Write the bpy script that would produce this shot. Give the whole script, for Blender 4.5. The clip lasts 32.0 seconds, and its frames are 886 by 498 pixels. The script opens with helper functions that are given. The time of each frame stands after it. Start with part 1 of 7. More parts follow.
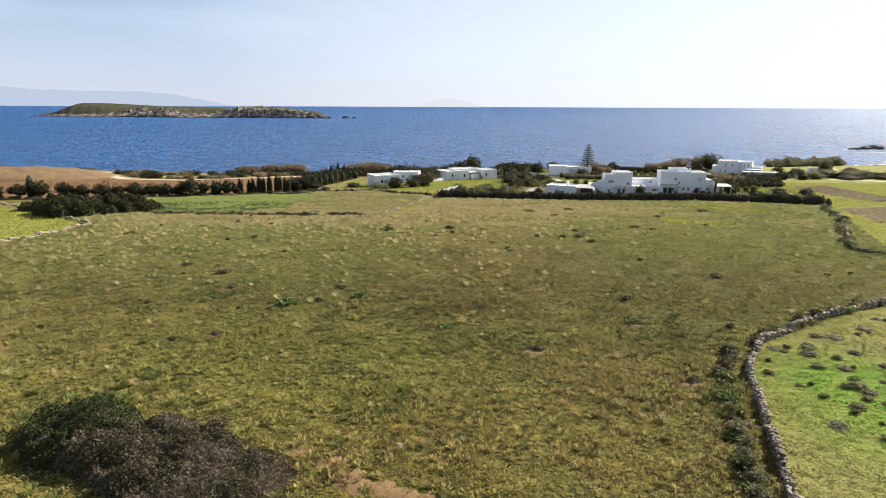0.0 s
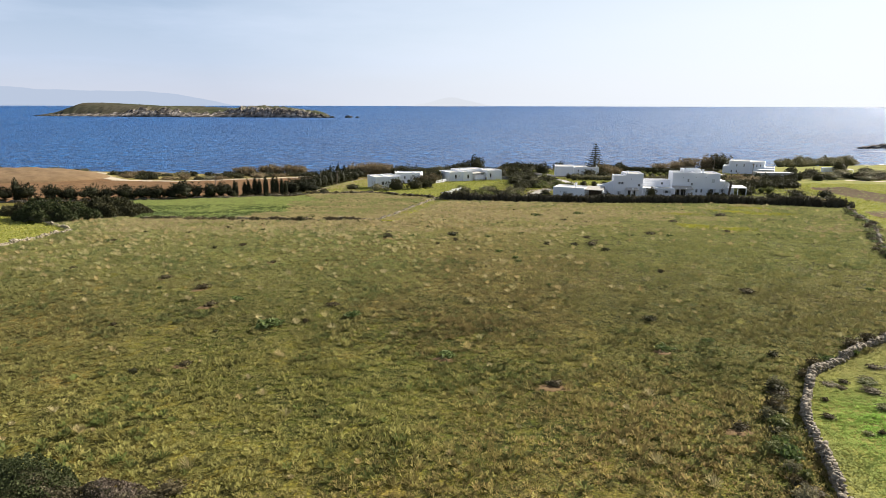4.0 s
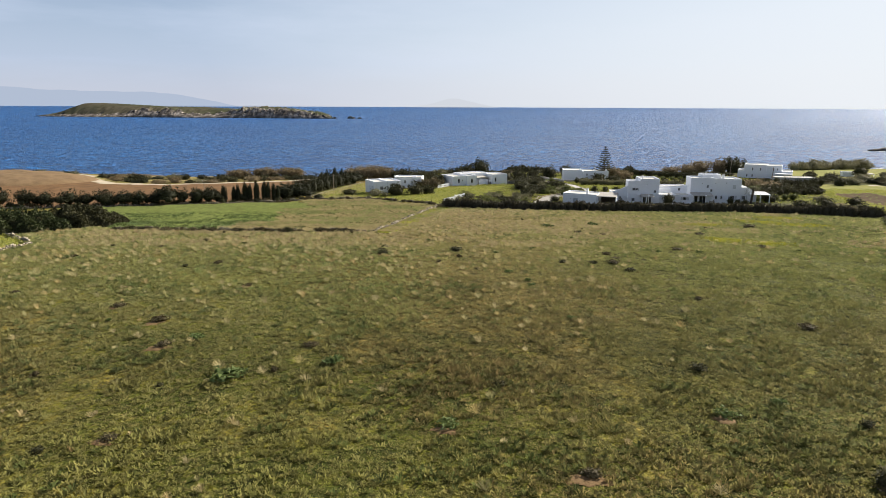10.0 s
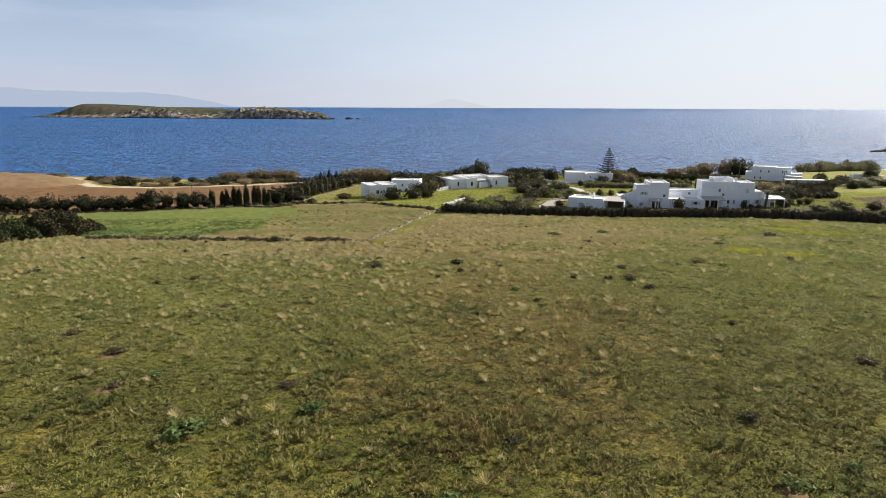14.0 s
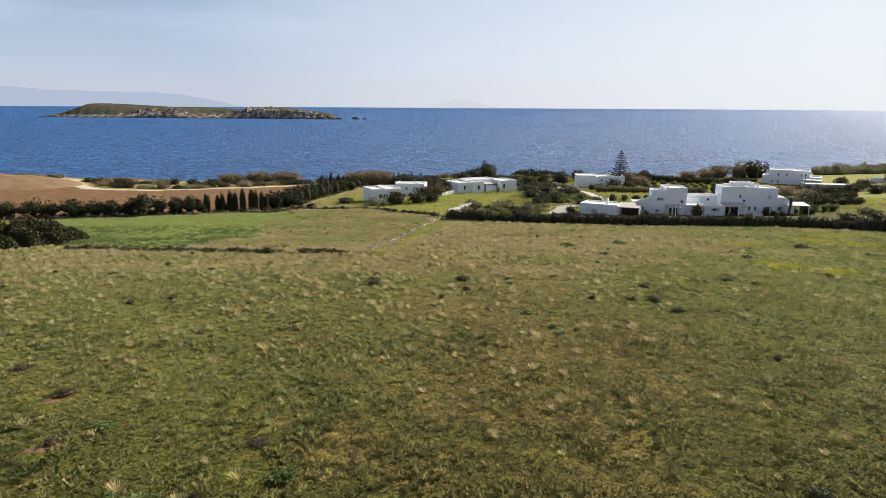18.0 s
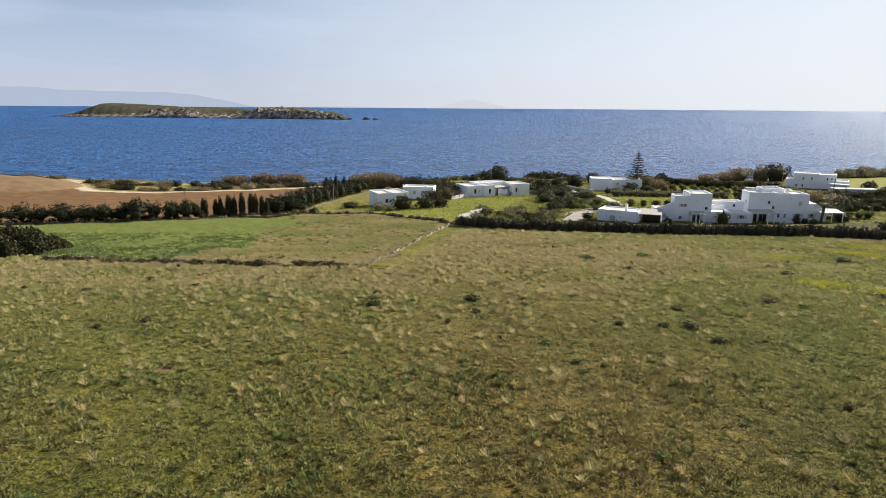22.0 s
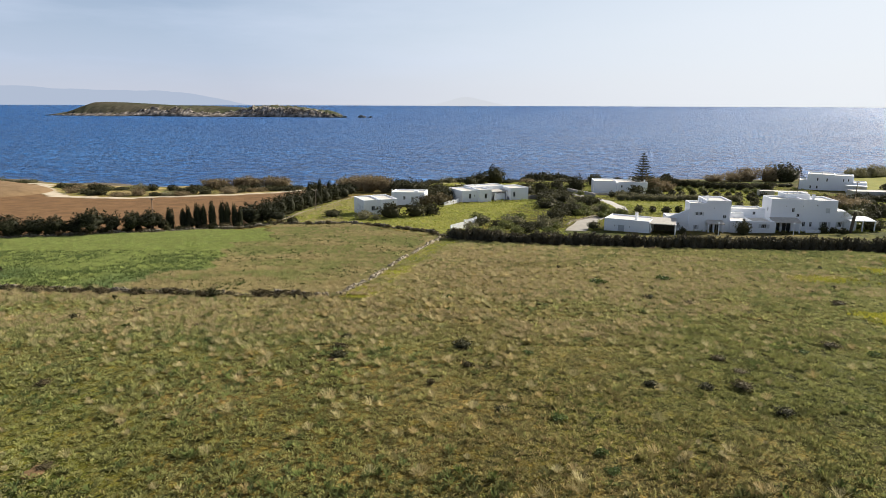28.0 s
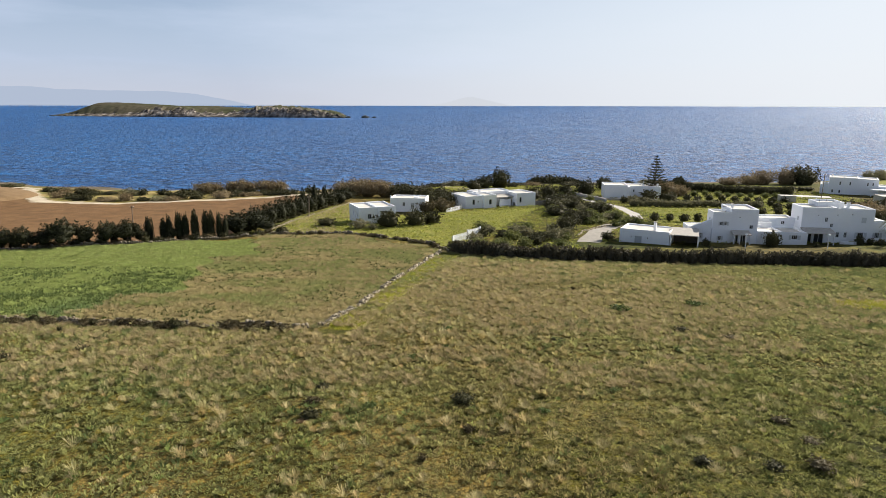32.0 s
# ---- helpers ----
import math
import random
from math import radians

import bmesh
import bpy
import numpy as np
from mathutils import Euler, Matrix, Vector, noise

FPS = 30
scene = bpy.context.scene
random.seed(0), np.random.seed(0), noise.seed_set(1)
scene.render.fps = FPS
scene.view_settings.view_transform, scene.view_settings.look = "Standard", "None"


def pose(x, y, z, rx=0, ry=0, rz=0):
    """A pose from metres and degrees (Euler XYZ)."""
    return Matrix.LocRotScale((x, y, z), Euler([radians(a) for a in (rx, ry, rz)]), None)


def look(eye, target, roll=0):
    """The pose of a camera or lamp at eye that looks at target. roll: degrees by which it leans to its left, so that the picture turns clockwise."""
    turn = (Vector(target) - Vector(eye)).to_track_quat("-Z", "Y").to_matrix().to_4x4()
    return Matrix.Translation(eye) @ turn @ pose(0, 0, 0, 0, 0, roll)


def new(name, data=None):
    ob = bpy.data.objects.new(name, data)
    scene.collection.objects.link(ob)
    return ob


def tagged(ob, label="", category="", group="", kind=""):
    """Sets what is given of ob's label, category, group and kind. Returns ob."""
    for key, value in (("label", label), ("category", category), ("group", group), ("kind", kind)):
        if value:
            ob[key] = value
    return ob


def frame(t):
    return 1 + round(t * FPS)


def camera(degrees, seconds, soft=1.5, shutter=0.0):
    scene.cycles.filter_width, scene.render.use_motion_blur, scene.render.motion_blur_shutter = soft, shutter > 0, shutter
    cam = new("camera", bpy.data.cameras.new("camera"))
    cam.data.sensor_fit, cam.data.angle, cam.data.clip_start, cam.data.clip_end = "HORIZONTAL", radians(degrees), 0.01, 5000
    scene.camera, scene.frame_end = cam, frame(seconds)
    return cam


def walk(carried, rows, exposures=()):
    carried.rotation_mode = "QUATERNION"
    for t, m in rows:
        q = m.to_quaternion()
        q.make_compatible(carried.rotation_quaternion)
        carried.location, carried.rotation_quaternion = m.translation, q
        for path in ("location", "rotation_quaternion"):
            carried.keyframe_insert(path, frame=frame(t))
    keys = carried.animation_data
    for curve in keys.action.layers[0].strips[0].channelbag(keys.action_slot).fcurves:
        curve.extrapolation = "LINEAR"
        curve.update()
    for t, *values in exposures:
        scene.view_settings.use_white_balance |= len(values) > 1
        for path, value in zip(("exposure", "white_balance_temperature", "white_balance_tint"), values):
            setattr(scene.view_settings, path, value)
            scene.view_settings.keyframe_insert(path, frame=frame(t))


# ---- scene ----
cam = camera(69.3, 32.0, soft=0.7)
PATH = [
    (0, (-0.781, 0.878, 45.068), (0.769, 98.478, 23.218), 0.22),
    (1, (-0.588, 2.660, 45.063), (0.941, 100.215, 23.203), 0.21),
    (2, (-0.499, 4.448, 45.029), (0.795, 102.003, 23.134), 0.12),
    (3, (-0.542, 6.346, 44.940), (0.598, 103.902, 23.040), 0.20),
    (3.5, (-0.562, 7.318, 44.914), (0.488, 104.868, 22.964), 0.12),
    (5.5, (-0.440, 11.284, 44.829), (0.460, 108.785, 22.879), 0.22),
    (6, (-0.422, 12.258, 44.785), (0.467, 109.843, 22.875), 0.22),
    (7, (-0.368, 14.211, 44.720), (0.477, 111.766, 22.905), 0.22),
    (8, (-0.372, 16.147, 44.673), (0.433, 113.742, 22.873), 0.31),
    (9, (-0.370, 18.073, 44.674), (0.335, 115.668, 22.835), 0.24),
    (10, (-0.338, 19.997, 44.698), (0.306, 117.597, 22.898), 0.24),
    (11, (-0.350, 21.980, 44.677), (0.260, 119.575, 22.917), 0.32),
    (12, (-0.434, 23.953, 44.697), (0.366, 121.547, 22.902), 0.33),
    (13, (-0.436, 26.028, 44.699), (0.469, 123.633, 22.954), 0.24),
    (14, (-0.458, 28.235, 44.560), (0.436, 125.840, 22.860), 0.22),
    (14.5, (-0.452, 29.285, 44.535), (0.348, 126.885, 22.835), 0.22),
    (16.5, (-0.173, 33.155, 44.695), (0.227, 130.805, 22.995), 0.32),
    (17, (-0.162, 34.167, 44.711), (0.088, 131.772, 23.051), 0.32),
    (18, (-0.128, 36.156, 44.733), (-0.233, 133.796, 23.033), 0.32),
    (19, (-0.086, 38.167, 44.747), (-0.681, 135.767, 23.047), 0.32),
    (20, (-0.068, 40.203, 44.706), (-1.123, 137.803, 23.006), 0.33),
    (21, (0.018, 42.306, 44.696), (-1.522, 139.912, 23.041), 0.33),
    (22, (0.152, 44.604, 44.665), (-1.553, 142.248, 23.010), 0.40),
    (23, (0.335, 46.913, 44.710), (-1.510, 144.514, 22.965), 0.32),
    (24, (0.527, 49.071, 44.783), (-1.372, 146.671, 22.983), 0.31),
    (25, (0.718, 51.366, 44.879), (-1.172, 148.961, 23.024), 0.22),
    (25.5, (0.804, 52.611, 44.897), (-0.946, 150.161, 22.997), 0.22),
    (27.5, (1.082, 57.581, 44.905), (-0.218, 155.131, 22.855), 0.12),
    (28, (1.096, 58.797, 44.909), (-0.119, 156.342, 22.903), 0.20),
    (29, (1.113, 61.290, 44.944), (-0.047, 158.795, 22.865), 0.13),
    (30, (1.195, 63.948, 44.903), (-0.000, 161.458, 22.863), 0.14),
    (31, (1.298, 66.673, 44.873), (-0.052, 164.223, 22.828), 0.21),
    (32, (1.516, 69.557, 44.968), (-0.334, 167.107, 22.968), 0.12),
]
walk(cam, [(t, look(eye, target, roll)) for t, eye, target, roll in PATH], [(0, 1.15), (5, 1.04), (10, 0.90), (32, 0.90)])

# ---- world, sun ----
SUN_AZ, SUN_EL = radians(54), radians(30)
world = bpy.data.worlds.new("sky")
scene.world = world
world.use_nodes = True
wn, wl = world.node_tree.nodes, world.node_tree.links
wn.clear()
w_out = wn.new("ShaderNodeOutputWorld")
w_bg = wn.new("ShaderNodeBackground")
w_sky = wn.new("ShaderNodeTexSky")
w_sky.sky_type = "NISHITA"
w_sky.sun_disc = False
w_sky.sun_elevation = SUN_EL
w_sky.sun_rotation = SUN_AZ
w_sky.altitude = 40
w_sky.air_density = 1.0
w_sky.dust_density = 0.7
w_sky.ozone_density = 1.6
w_co = wn.new("ShaderNodeTexCoord")
w_map = wn.new("ShaderNodeMapping")
w_map.inputs["Scale"].default_value = (1.6, 1.6, 9.0)
w_noise = wn.new("ShaderNodeTexNoise")
w_noise.inputs["Scale"].default_value = 2.2
w_noise.inputs["Detail"].default_value = 5
w_noise.inputs["Roughness"].default_value = 0.55
w_ramp = wn.new("ShaderNodeValToRGB")
w_ramp.color_ramp.elements[0].position, w_ramp.color_ramp.elements[0].color = 0.44, (0, 0, 0, 1)
w_ramp.color_ramp.elements[1].position, w_ramp.color_ramp.elements[1].color = 0.78, (0.4, 0.39, 0.38, 1)
w_mix = wn.new("ShaderNodeMix")
w_mix.data_type = "RGBA"
w_mix.inputs[7].default_value = (9.2, 9.6, 10.4, 1)
wl.new(w_co.outputs["Generated"], w_map.inputs["Vector"])
wl.new(w_map.outputs["Vector"], w_noise.inputs["Vector"])
wl.new(w_noise.outputs["Fac"], w_ramp.inputs["Fac"])
wl.new(w_ramp.outputs["Color"], w_mix.inputs[0])
wl.new(w_sky.outputs["Color"], w_mix.inputs[6])
w_sep = wn.new("ShaderNodeSeparateXYZ")
wl.new(w_co.outputs["Generated"], w_sep.inputs[0])
w_haze = wn.new("ShaderNodeValToRGB")
for e, (at_, val) in zip((w_haze.color_ramp.elements[0], w_haze.color_ramp.elements[1], w_haze.color_ramp.elements.new(0.2)), ((0.0, 0.95), (0.5, 0.0), (0.2, 0.16))):
    e.position, e.color = at_, (val, val, val, 1)
wl.new(w_sep.outputs[2], w_haze.inputs[0])
w_veil = wn.new("ShaderNodeMix")
w_veil.data_type = "RGBA"
w_veil.inputs[7].default_value = (6.2, 6.8, 8.3, 1)
wl.new(w_haze.outputs[0], w_veil.inputs[0])
wl.new(w_mix.outputs[2], w_veil.inputs[6])
w_dot = wn.new("ShaderNodeVectorMath")
w_dot.operation = "DOT_PRODUCT"
w_dot.inputs[1].default_value = (math.sin(SUN_AZ) * math.cos(SUN_EL), math.cos(SUN_AZ) * math.cos(SUN_EL), math.sin(SUN_EL))
wl.new(w_co.outputs["Generated"], w_dot.inputs[0])
w_near = wn.new("ShaderNodeMapRange")
w_near.inputs[1].default_value, w_near.inputs[2].default_value, w_near.inputs[4].default_value = 0.28, 0.88, 1.0
wl.new(w_dot.outputs["Value"], w_near.inputs[0])
w_glow = wn.new("ShaderNodeMix")
w_glow.data_type = "RGBA"
w_glow.inputs[7].default_value = (9.3, 9.7, 10.1, 1)
w_low = wn.new("ShaderNodeMath")
w_low.operation = "MULTIPLY"
wl.new(w_near.outputs[0], w_low.inputs[0])
w_tall = wn.new("ShaderNodeMapRange")
w_tall.inputs[1].default_value, w_tall.inputs[2].default_value, w_tall.inputs[3].default_value, w_tall.inputs[4].default_value = 0.0, 0.6, 0.95, 0.0
wl.new(w_sep.outputs[2], w_tall.inputs[0])
wl.new(w_tall.outputs[0], w_low.inputs[1])
wl.new(w_low.outputs[0], w_glow.inputs[0])
w_tint = wn.new("ShaderNodeValToRGB")
for e, (at_, val) in zip((w_tint.color_ramp.elements[0], w_tint.color_ramp.elements[1], w_tint.color_ramp.elements.new(0.06)), ((0.0, (1.0, 0.97, 0.93)), (0.15, (0.79, 0.975, 1.24)), (0.06, (0.93, 0.98, 1.07)))):
    e.position, e.color = at_, (*val, 1)
wl.new(w_sep.outputs[2], w_tint.inputs[0])
w_blue = wn.new("ShaderNodeMix")
w_blue.data_type, w_blue.blend_type = "RGBA", "MULTIPLY"
w_blue.inputs[0].default_value = 1.0
wl.new(w_veil.outputs[2], w_blue.inputs[6])
wl.new(w_tint.outputs[0], w_blue.inputs[7])
wl.new(w_blue.outputs[2], w_glow.inputs[6])
w_dome = wn.new("ShaderNodeMapRange")
w_dome.inputs[1].default_value, w_dome.inputs[2].default_value, w_dome.inputs[3].default_value, w_dome.inputs[4].default_value = 0.15, 0.65, 1.0, 0.45
wl.new(w_sep.outputs[2], w_dome.inputs[0])
w_deep = wn.new("ShaderNodeMix")
w_deep.data_type, w_deep.blend_type = "RGBA", "MULTIPLY"
w_deep.inputs[0].default_value = 1.0
wl.new(w_glow.outputs[2], w_deep.inputs[6])
wl.new(w_dome.outputs[0], w_deep.inputs[7])
wl.new(w_deep.outputs[2], w_bg.inputs["Color"])
w_bg.inputs["Strength"].default_value = 0.051
wl.new(w_bg.outputs["Background"], w_out.inputs["Surface"])

sun_data = bpy.data.lights.new("sun", "SUN")
sun_data.energy, sun_data.angle, sun_data.color = 5.0, radians(0.55), (1.0, 0.915, 0.79)
sun_data.shadow_maximum_resolution = 0.08
sun = new("sun", sun_data)
SUN_DIR = Vector((math.sin(SUN_AZ) * math.cos(SUN_EL), math.cos(SUN_AZ) * math.cos(SUN_EL), math.sin(SUN_EL)))
sun.matrix_world = look(SUN_DIR * 100, (0, 0, 0))


# ---- materials ----
def material(name):
    m = bpy.data.materials.new(name)
    m.use_nodes = True
    nt = m.node_tree
    nt.nodes.clear()
    out = nt.nodes.new("ShaderNodeOutputMaterial")
    return m, nt, out


def node(nt, kind, **inputs):
    n = nt.nodes.new(kind)
    for key, value in inputs.items():
        n.inputs[key.replace("_", " ")].default_value = value
    return n


def noise_of(nt, vec, scale, detail=4.0, rough=0.55):
    n = node(nt, "ShaderNodeTexNoise", Scale=scale, Detail=detail, Roughness=rough)
    nt.links.new(vec, n.inputs["Vector"])
    return n.outputs["Fac"]


def ramp(nt, fac, stops):
    r = nt.nodes.new("ShaderNodeValToRGB")
    el = r.color_ramp.elements
    while len(el) < len(stops):
        el.new(0.5)
    for e, (p, c) in zip(el, stops):
        e.position, e.color = p, (*c, 1)
    nt.links.new(fac, r.inputs["Fac"])
    return r.outputs["Color"]


def mix(nt, fac, a, b, mode="MIX"):
    n = nt.nodes.new("ShaderNodeMix")
    n.data_type = "RGBA"
    n.blend_type = mode
    for socket, value in ((n.inputs[0], fac), (n.inputs[6], a), (n.inputs[7], b)):
        if isinstance(value, bpy.types.NodeSocket):
            nt.links.new(value, socket)
        elif isinstance(value, tuple):
            socket.default_value = (*value, 1)
        else:
            socket.default_value = value
    return n.outputs[2]


def sums(nt, a, b, op="MULTIPLY"):
    n = nt.nodes.new("ShaderNodeMath")
    n.operation = op
    for socket, value in zip(n.inputs, (a, b)):
        if isinstance(value, bpy.types.NodeSocket):
            nt.links.new(value, socket)
        else:
            socket.default_value = value
    return n.outputs[0]


def finish(nt, out, color, rough=0.9, bump=None, strength=0.3, distance=0.02, spec=0.3, metal=0.0, glow=0.0):
    b = node(nt, "ShaderNodeBsdfPrincipled", Roughness=rough, Metallic=metal)
    b.inputs["Specular IOR Level"].default_value = spec
    if isinstance(color, tuple):
        b.inputs["Base Color"].default_value = (*color, 1)
    else:
        nt.links.new(color, b.inputs["Base Color"])
    if bump is not None:
        bp = node(nt, "ShaderNodeBump", Strength=strength, Distance=distance)
        nt.links.new(bump, bp.inputs["Height"])
        nt.links.new(bp.outputs["Normal"], b.inputs["Normal"])
    if glow:
        t = nt.nodes.new("ShaderNodeBsdfTranslucent")
        if isinstance(color, tuple):
            t.inputs["Color"].default_value = (*color, 1)
        else:
            nt.links.new(color, t.inputs["Color"])
        s = nt.nodes.new("ShaderNodeMixShader")
        s.inputs[0].default_value = glow
        nt.links.new(b.outputs[0], s.inputs[1])
        nt.links.new(t.outputs[0], s.inputs[2])
        nt.links.new(s.outputs[0], out.inputs["Surface"])
    else:
        nt.links.new(b.outputs[0], out.inputs["Surface"])
    return b


def place_of(nt):
    return nt.nodes.new("ShaderNodeNewGeometry").outputs["Position"]


def island_of(nt):
    return nt.nodes.new("ShaderNodeNewGeometry").outputs["Random Per Island"]


def object_random(nt):
    return nt.nodes.new("ShaderNodeObjectInfo").outputs["Random"]


def plain(name, a, b, scale=3.0, rough=0.85, bump=0.3, distance=0.01, vary=0.0, spec=0.3, grain=0.35):
    """A surface of two tones: fine grain and broad stains."""
    m, nt, out = material(name)
    p = place_of(nt)
    fine, broad = noise_of(nt, p, scale * 6, 5), noise_of(nt, p, scale * 0.4, 3)
    c = mix(nt, ramp(nt, broad, [(0.35, (0, 0, 0)), (0.65, (1, 1, 1))]), a, b)
    c = mix(nt, grain, c, ramp(nt, fine, [(0.3, tuple(v * 0.6 for v in a)), (0.7, tuple(min(1, v * 1.3) for v in b))]))
    if vary:
        c = mix(nt, vary, c, ramp(nt, object_random(nt), [(0, tuple(v * 0.45 for v in a)), (1, tuple(min(1, v * 1.5) for v in b))]))
    finish(nt, out, c, rough, fine, bump, distance, spec)
    return m


def leaves(name, dark, mid, light, glow=0.3, rough=0.6):
    """Foliage: every leaf its own tone, every bush a little different."""
    m, nt, out = material(name)
    c = ramp(nt, island_of(nt), [(0.0, dark), (0.55, mid), (1.0, light)])
    c = mix(nt, 0.35, c, ramp(nt, object_random(nt), [(0.0, dark), (0.5, mid), (1.0, light)]))
    p = place_of(nt)
    c = mix(nt, ramp(nt, noise_of(nt, p, 0.9, 3), [(0.4, (0, 0, 0)), (0.7, (0.45, 0.45, 0.45))]), c, light)
    finish(nt, out, c, rough, spec=0.1, glow=glow)
    return m


MAT_WHITE = plain("whitewash", (0.83, 0.855, 0.90), (0.87, 0.89, 0.925), 0.5, 0.9, 0.04, 0.005, grain=0.06)
MAT_ROOF = plain("roof_screed", (0.50, 0.48, 0.44), (0.66, 0.64, 0.60), 1.0, 0.95, 0.3)
MAT_CONCRETE = plain("concrete", (0.34, 0.33, 0.31), (0.48, 0.46, 0.43), 1.4, 0.95, 0.3)
MAT_SHUTTER = plain("shutter_paint", (0.52, 0.55, 0.58), (0.62, 0.64, 0.66), 4, 0.6, 0.1)
MAT_FRAME = plain("window_paint", (0.55, 0.56, 0.57), (0.70, 0.70, 0.70), 4, 0.5, 0.1)
MAT_DOOR = plain("door_paint", (0.42, 0.45, 0.50), (0.50, 0.53, 0.57), 3, 0.6, 0.1)
MAT_WOOD = plain("weathered_wood", (0.16, 0.12, 0.09), (0.27, 0.22, 0.17), 6, 0.85, 0.4)
MAT_CANOPY = plain("reed_canopy", (0.36, 0.34, 0.31), (0.48, 0.46, 0.42), 5, 0.95, 0.5)
MAT_STONE = plain("field_stone", (0.070, 0.058, 0.042), (0.225, 0.195, 0.150), 5, 0.95, 0.6, 0.03, 0.6)
MAT_STONE_FAR = plain("pale_stone", (0.22, 0.185, 0.130), (0.45, 0.395, 0.295), 3, 0.95, 0.6, 0.03, 0.3)
MAT_ROCK = plain("shore_rock", (0.07, 0.065, 0.06), (0.20, 0.18, 0.155), 0.5, 0.95, 0.8, 0.3)
MAT_SOIL = plain("bare_soil", (0.135, 0.084, 0.038), (0.215, 0.136, 0.062), 1.6, 1.0, 0.6, 0.04)
MAT_FURROW = plain("ploughed_soil", (0.17, 0.115, 0.060), (0.27, 0.188, 0.100), 1.2, 1.0, 0.6, 0.04)
MAT_BARK = plain("bark", (0.06, 0.048, 0.036), (0.13, 0.10, 0.08), 8, 0.95, 0.6)
MAT_TRACK = plain("gravel_drive", (0.25, 0.235, 0.21), (0.34, 0.32, 0.285), 2.0, 0.95, 0.4)
MAT_METAL = plain("painted_metal", (0.10, 0.10, 0.11), (0.17, 0.17, 0.18), 4, 0.5, 0.1)

MAT_HEDGE = leaves("hedge_leaves", (0.036, 0.033, 0.022), (0.066, 0.058, 0.038), (0.13, 0.118, 0.08), 0.2)
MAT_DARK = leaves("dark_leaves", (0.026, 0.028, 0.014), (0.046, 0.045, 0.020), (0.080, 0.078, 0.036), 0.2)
MAT_PINE = leaves("pine_needles", (0.014, 0.017, 0.009), (0.028, 0.031, 0.015), (0.055, 0.056, 0.028), 0.12)
MAT_GREEN = leaves("garden_leaves", (0.050, 0.064, 0.019), (0.115, 0.135, 0.040), (0.23, 0.235, 0.085), 0.3)
MAT_OLIVE = leaves("grey_leaves", (0.075, 0.078, 0.038), (0.16, 0.155, 0.085), (0.30, 0.275, 0.165), 0.3)
MAT_TAMARISK = leaves("tamarisk_twigs", (0.10, 0.074, 0.040), (0.21, 0.160, 0.088), (0.34, 0.275, 0.165), 0.3)
MAT_LENTISK = leaves("lentisk_leaves", (0.020, 0.028, 0.011), (0.044, 0.056, 0.021), (0.095, 0.110, 0.045), 0.22)
MAT_HEATH = leaves("heath_twigs", (0.034, 0.028, 0.014), (0.078, 0.063, 0.032), (0.165, 0.138, 0.075), 0.2)
MAT_SCRUB = leaves("scrub_leaves", (0.030, 0.030, 0.016), (0.085, 0.072, 0.042), (0.19, 0.165, 0.10), 0.2)
MAT_TWIG = leaves("dead_twigs", (0.042, 0.032, 0.024), (0.140, 0.110, 0.083), (0.34, 0.275, 0.215), 0.1)
MAT_WEED = leaves("weed_leaves", (0.035, 0.055, 0.018), (0.085, 0.125, 0.040), (0.20, 0.25, 0.085), 0.35)

MAT_GLASS, nt, out = material("window_glass")
finish(nt, out, (0.03, 0.035, 0.045), 0.08, spec=0.6)

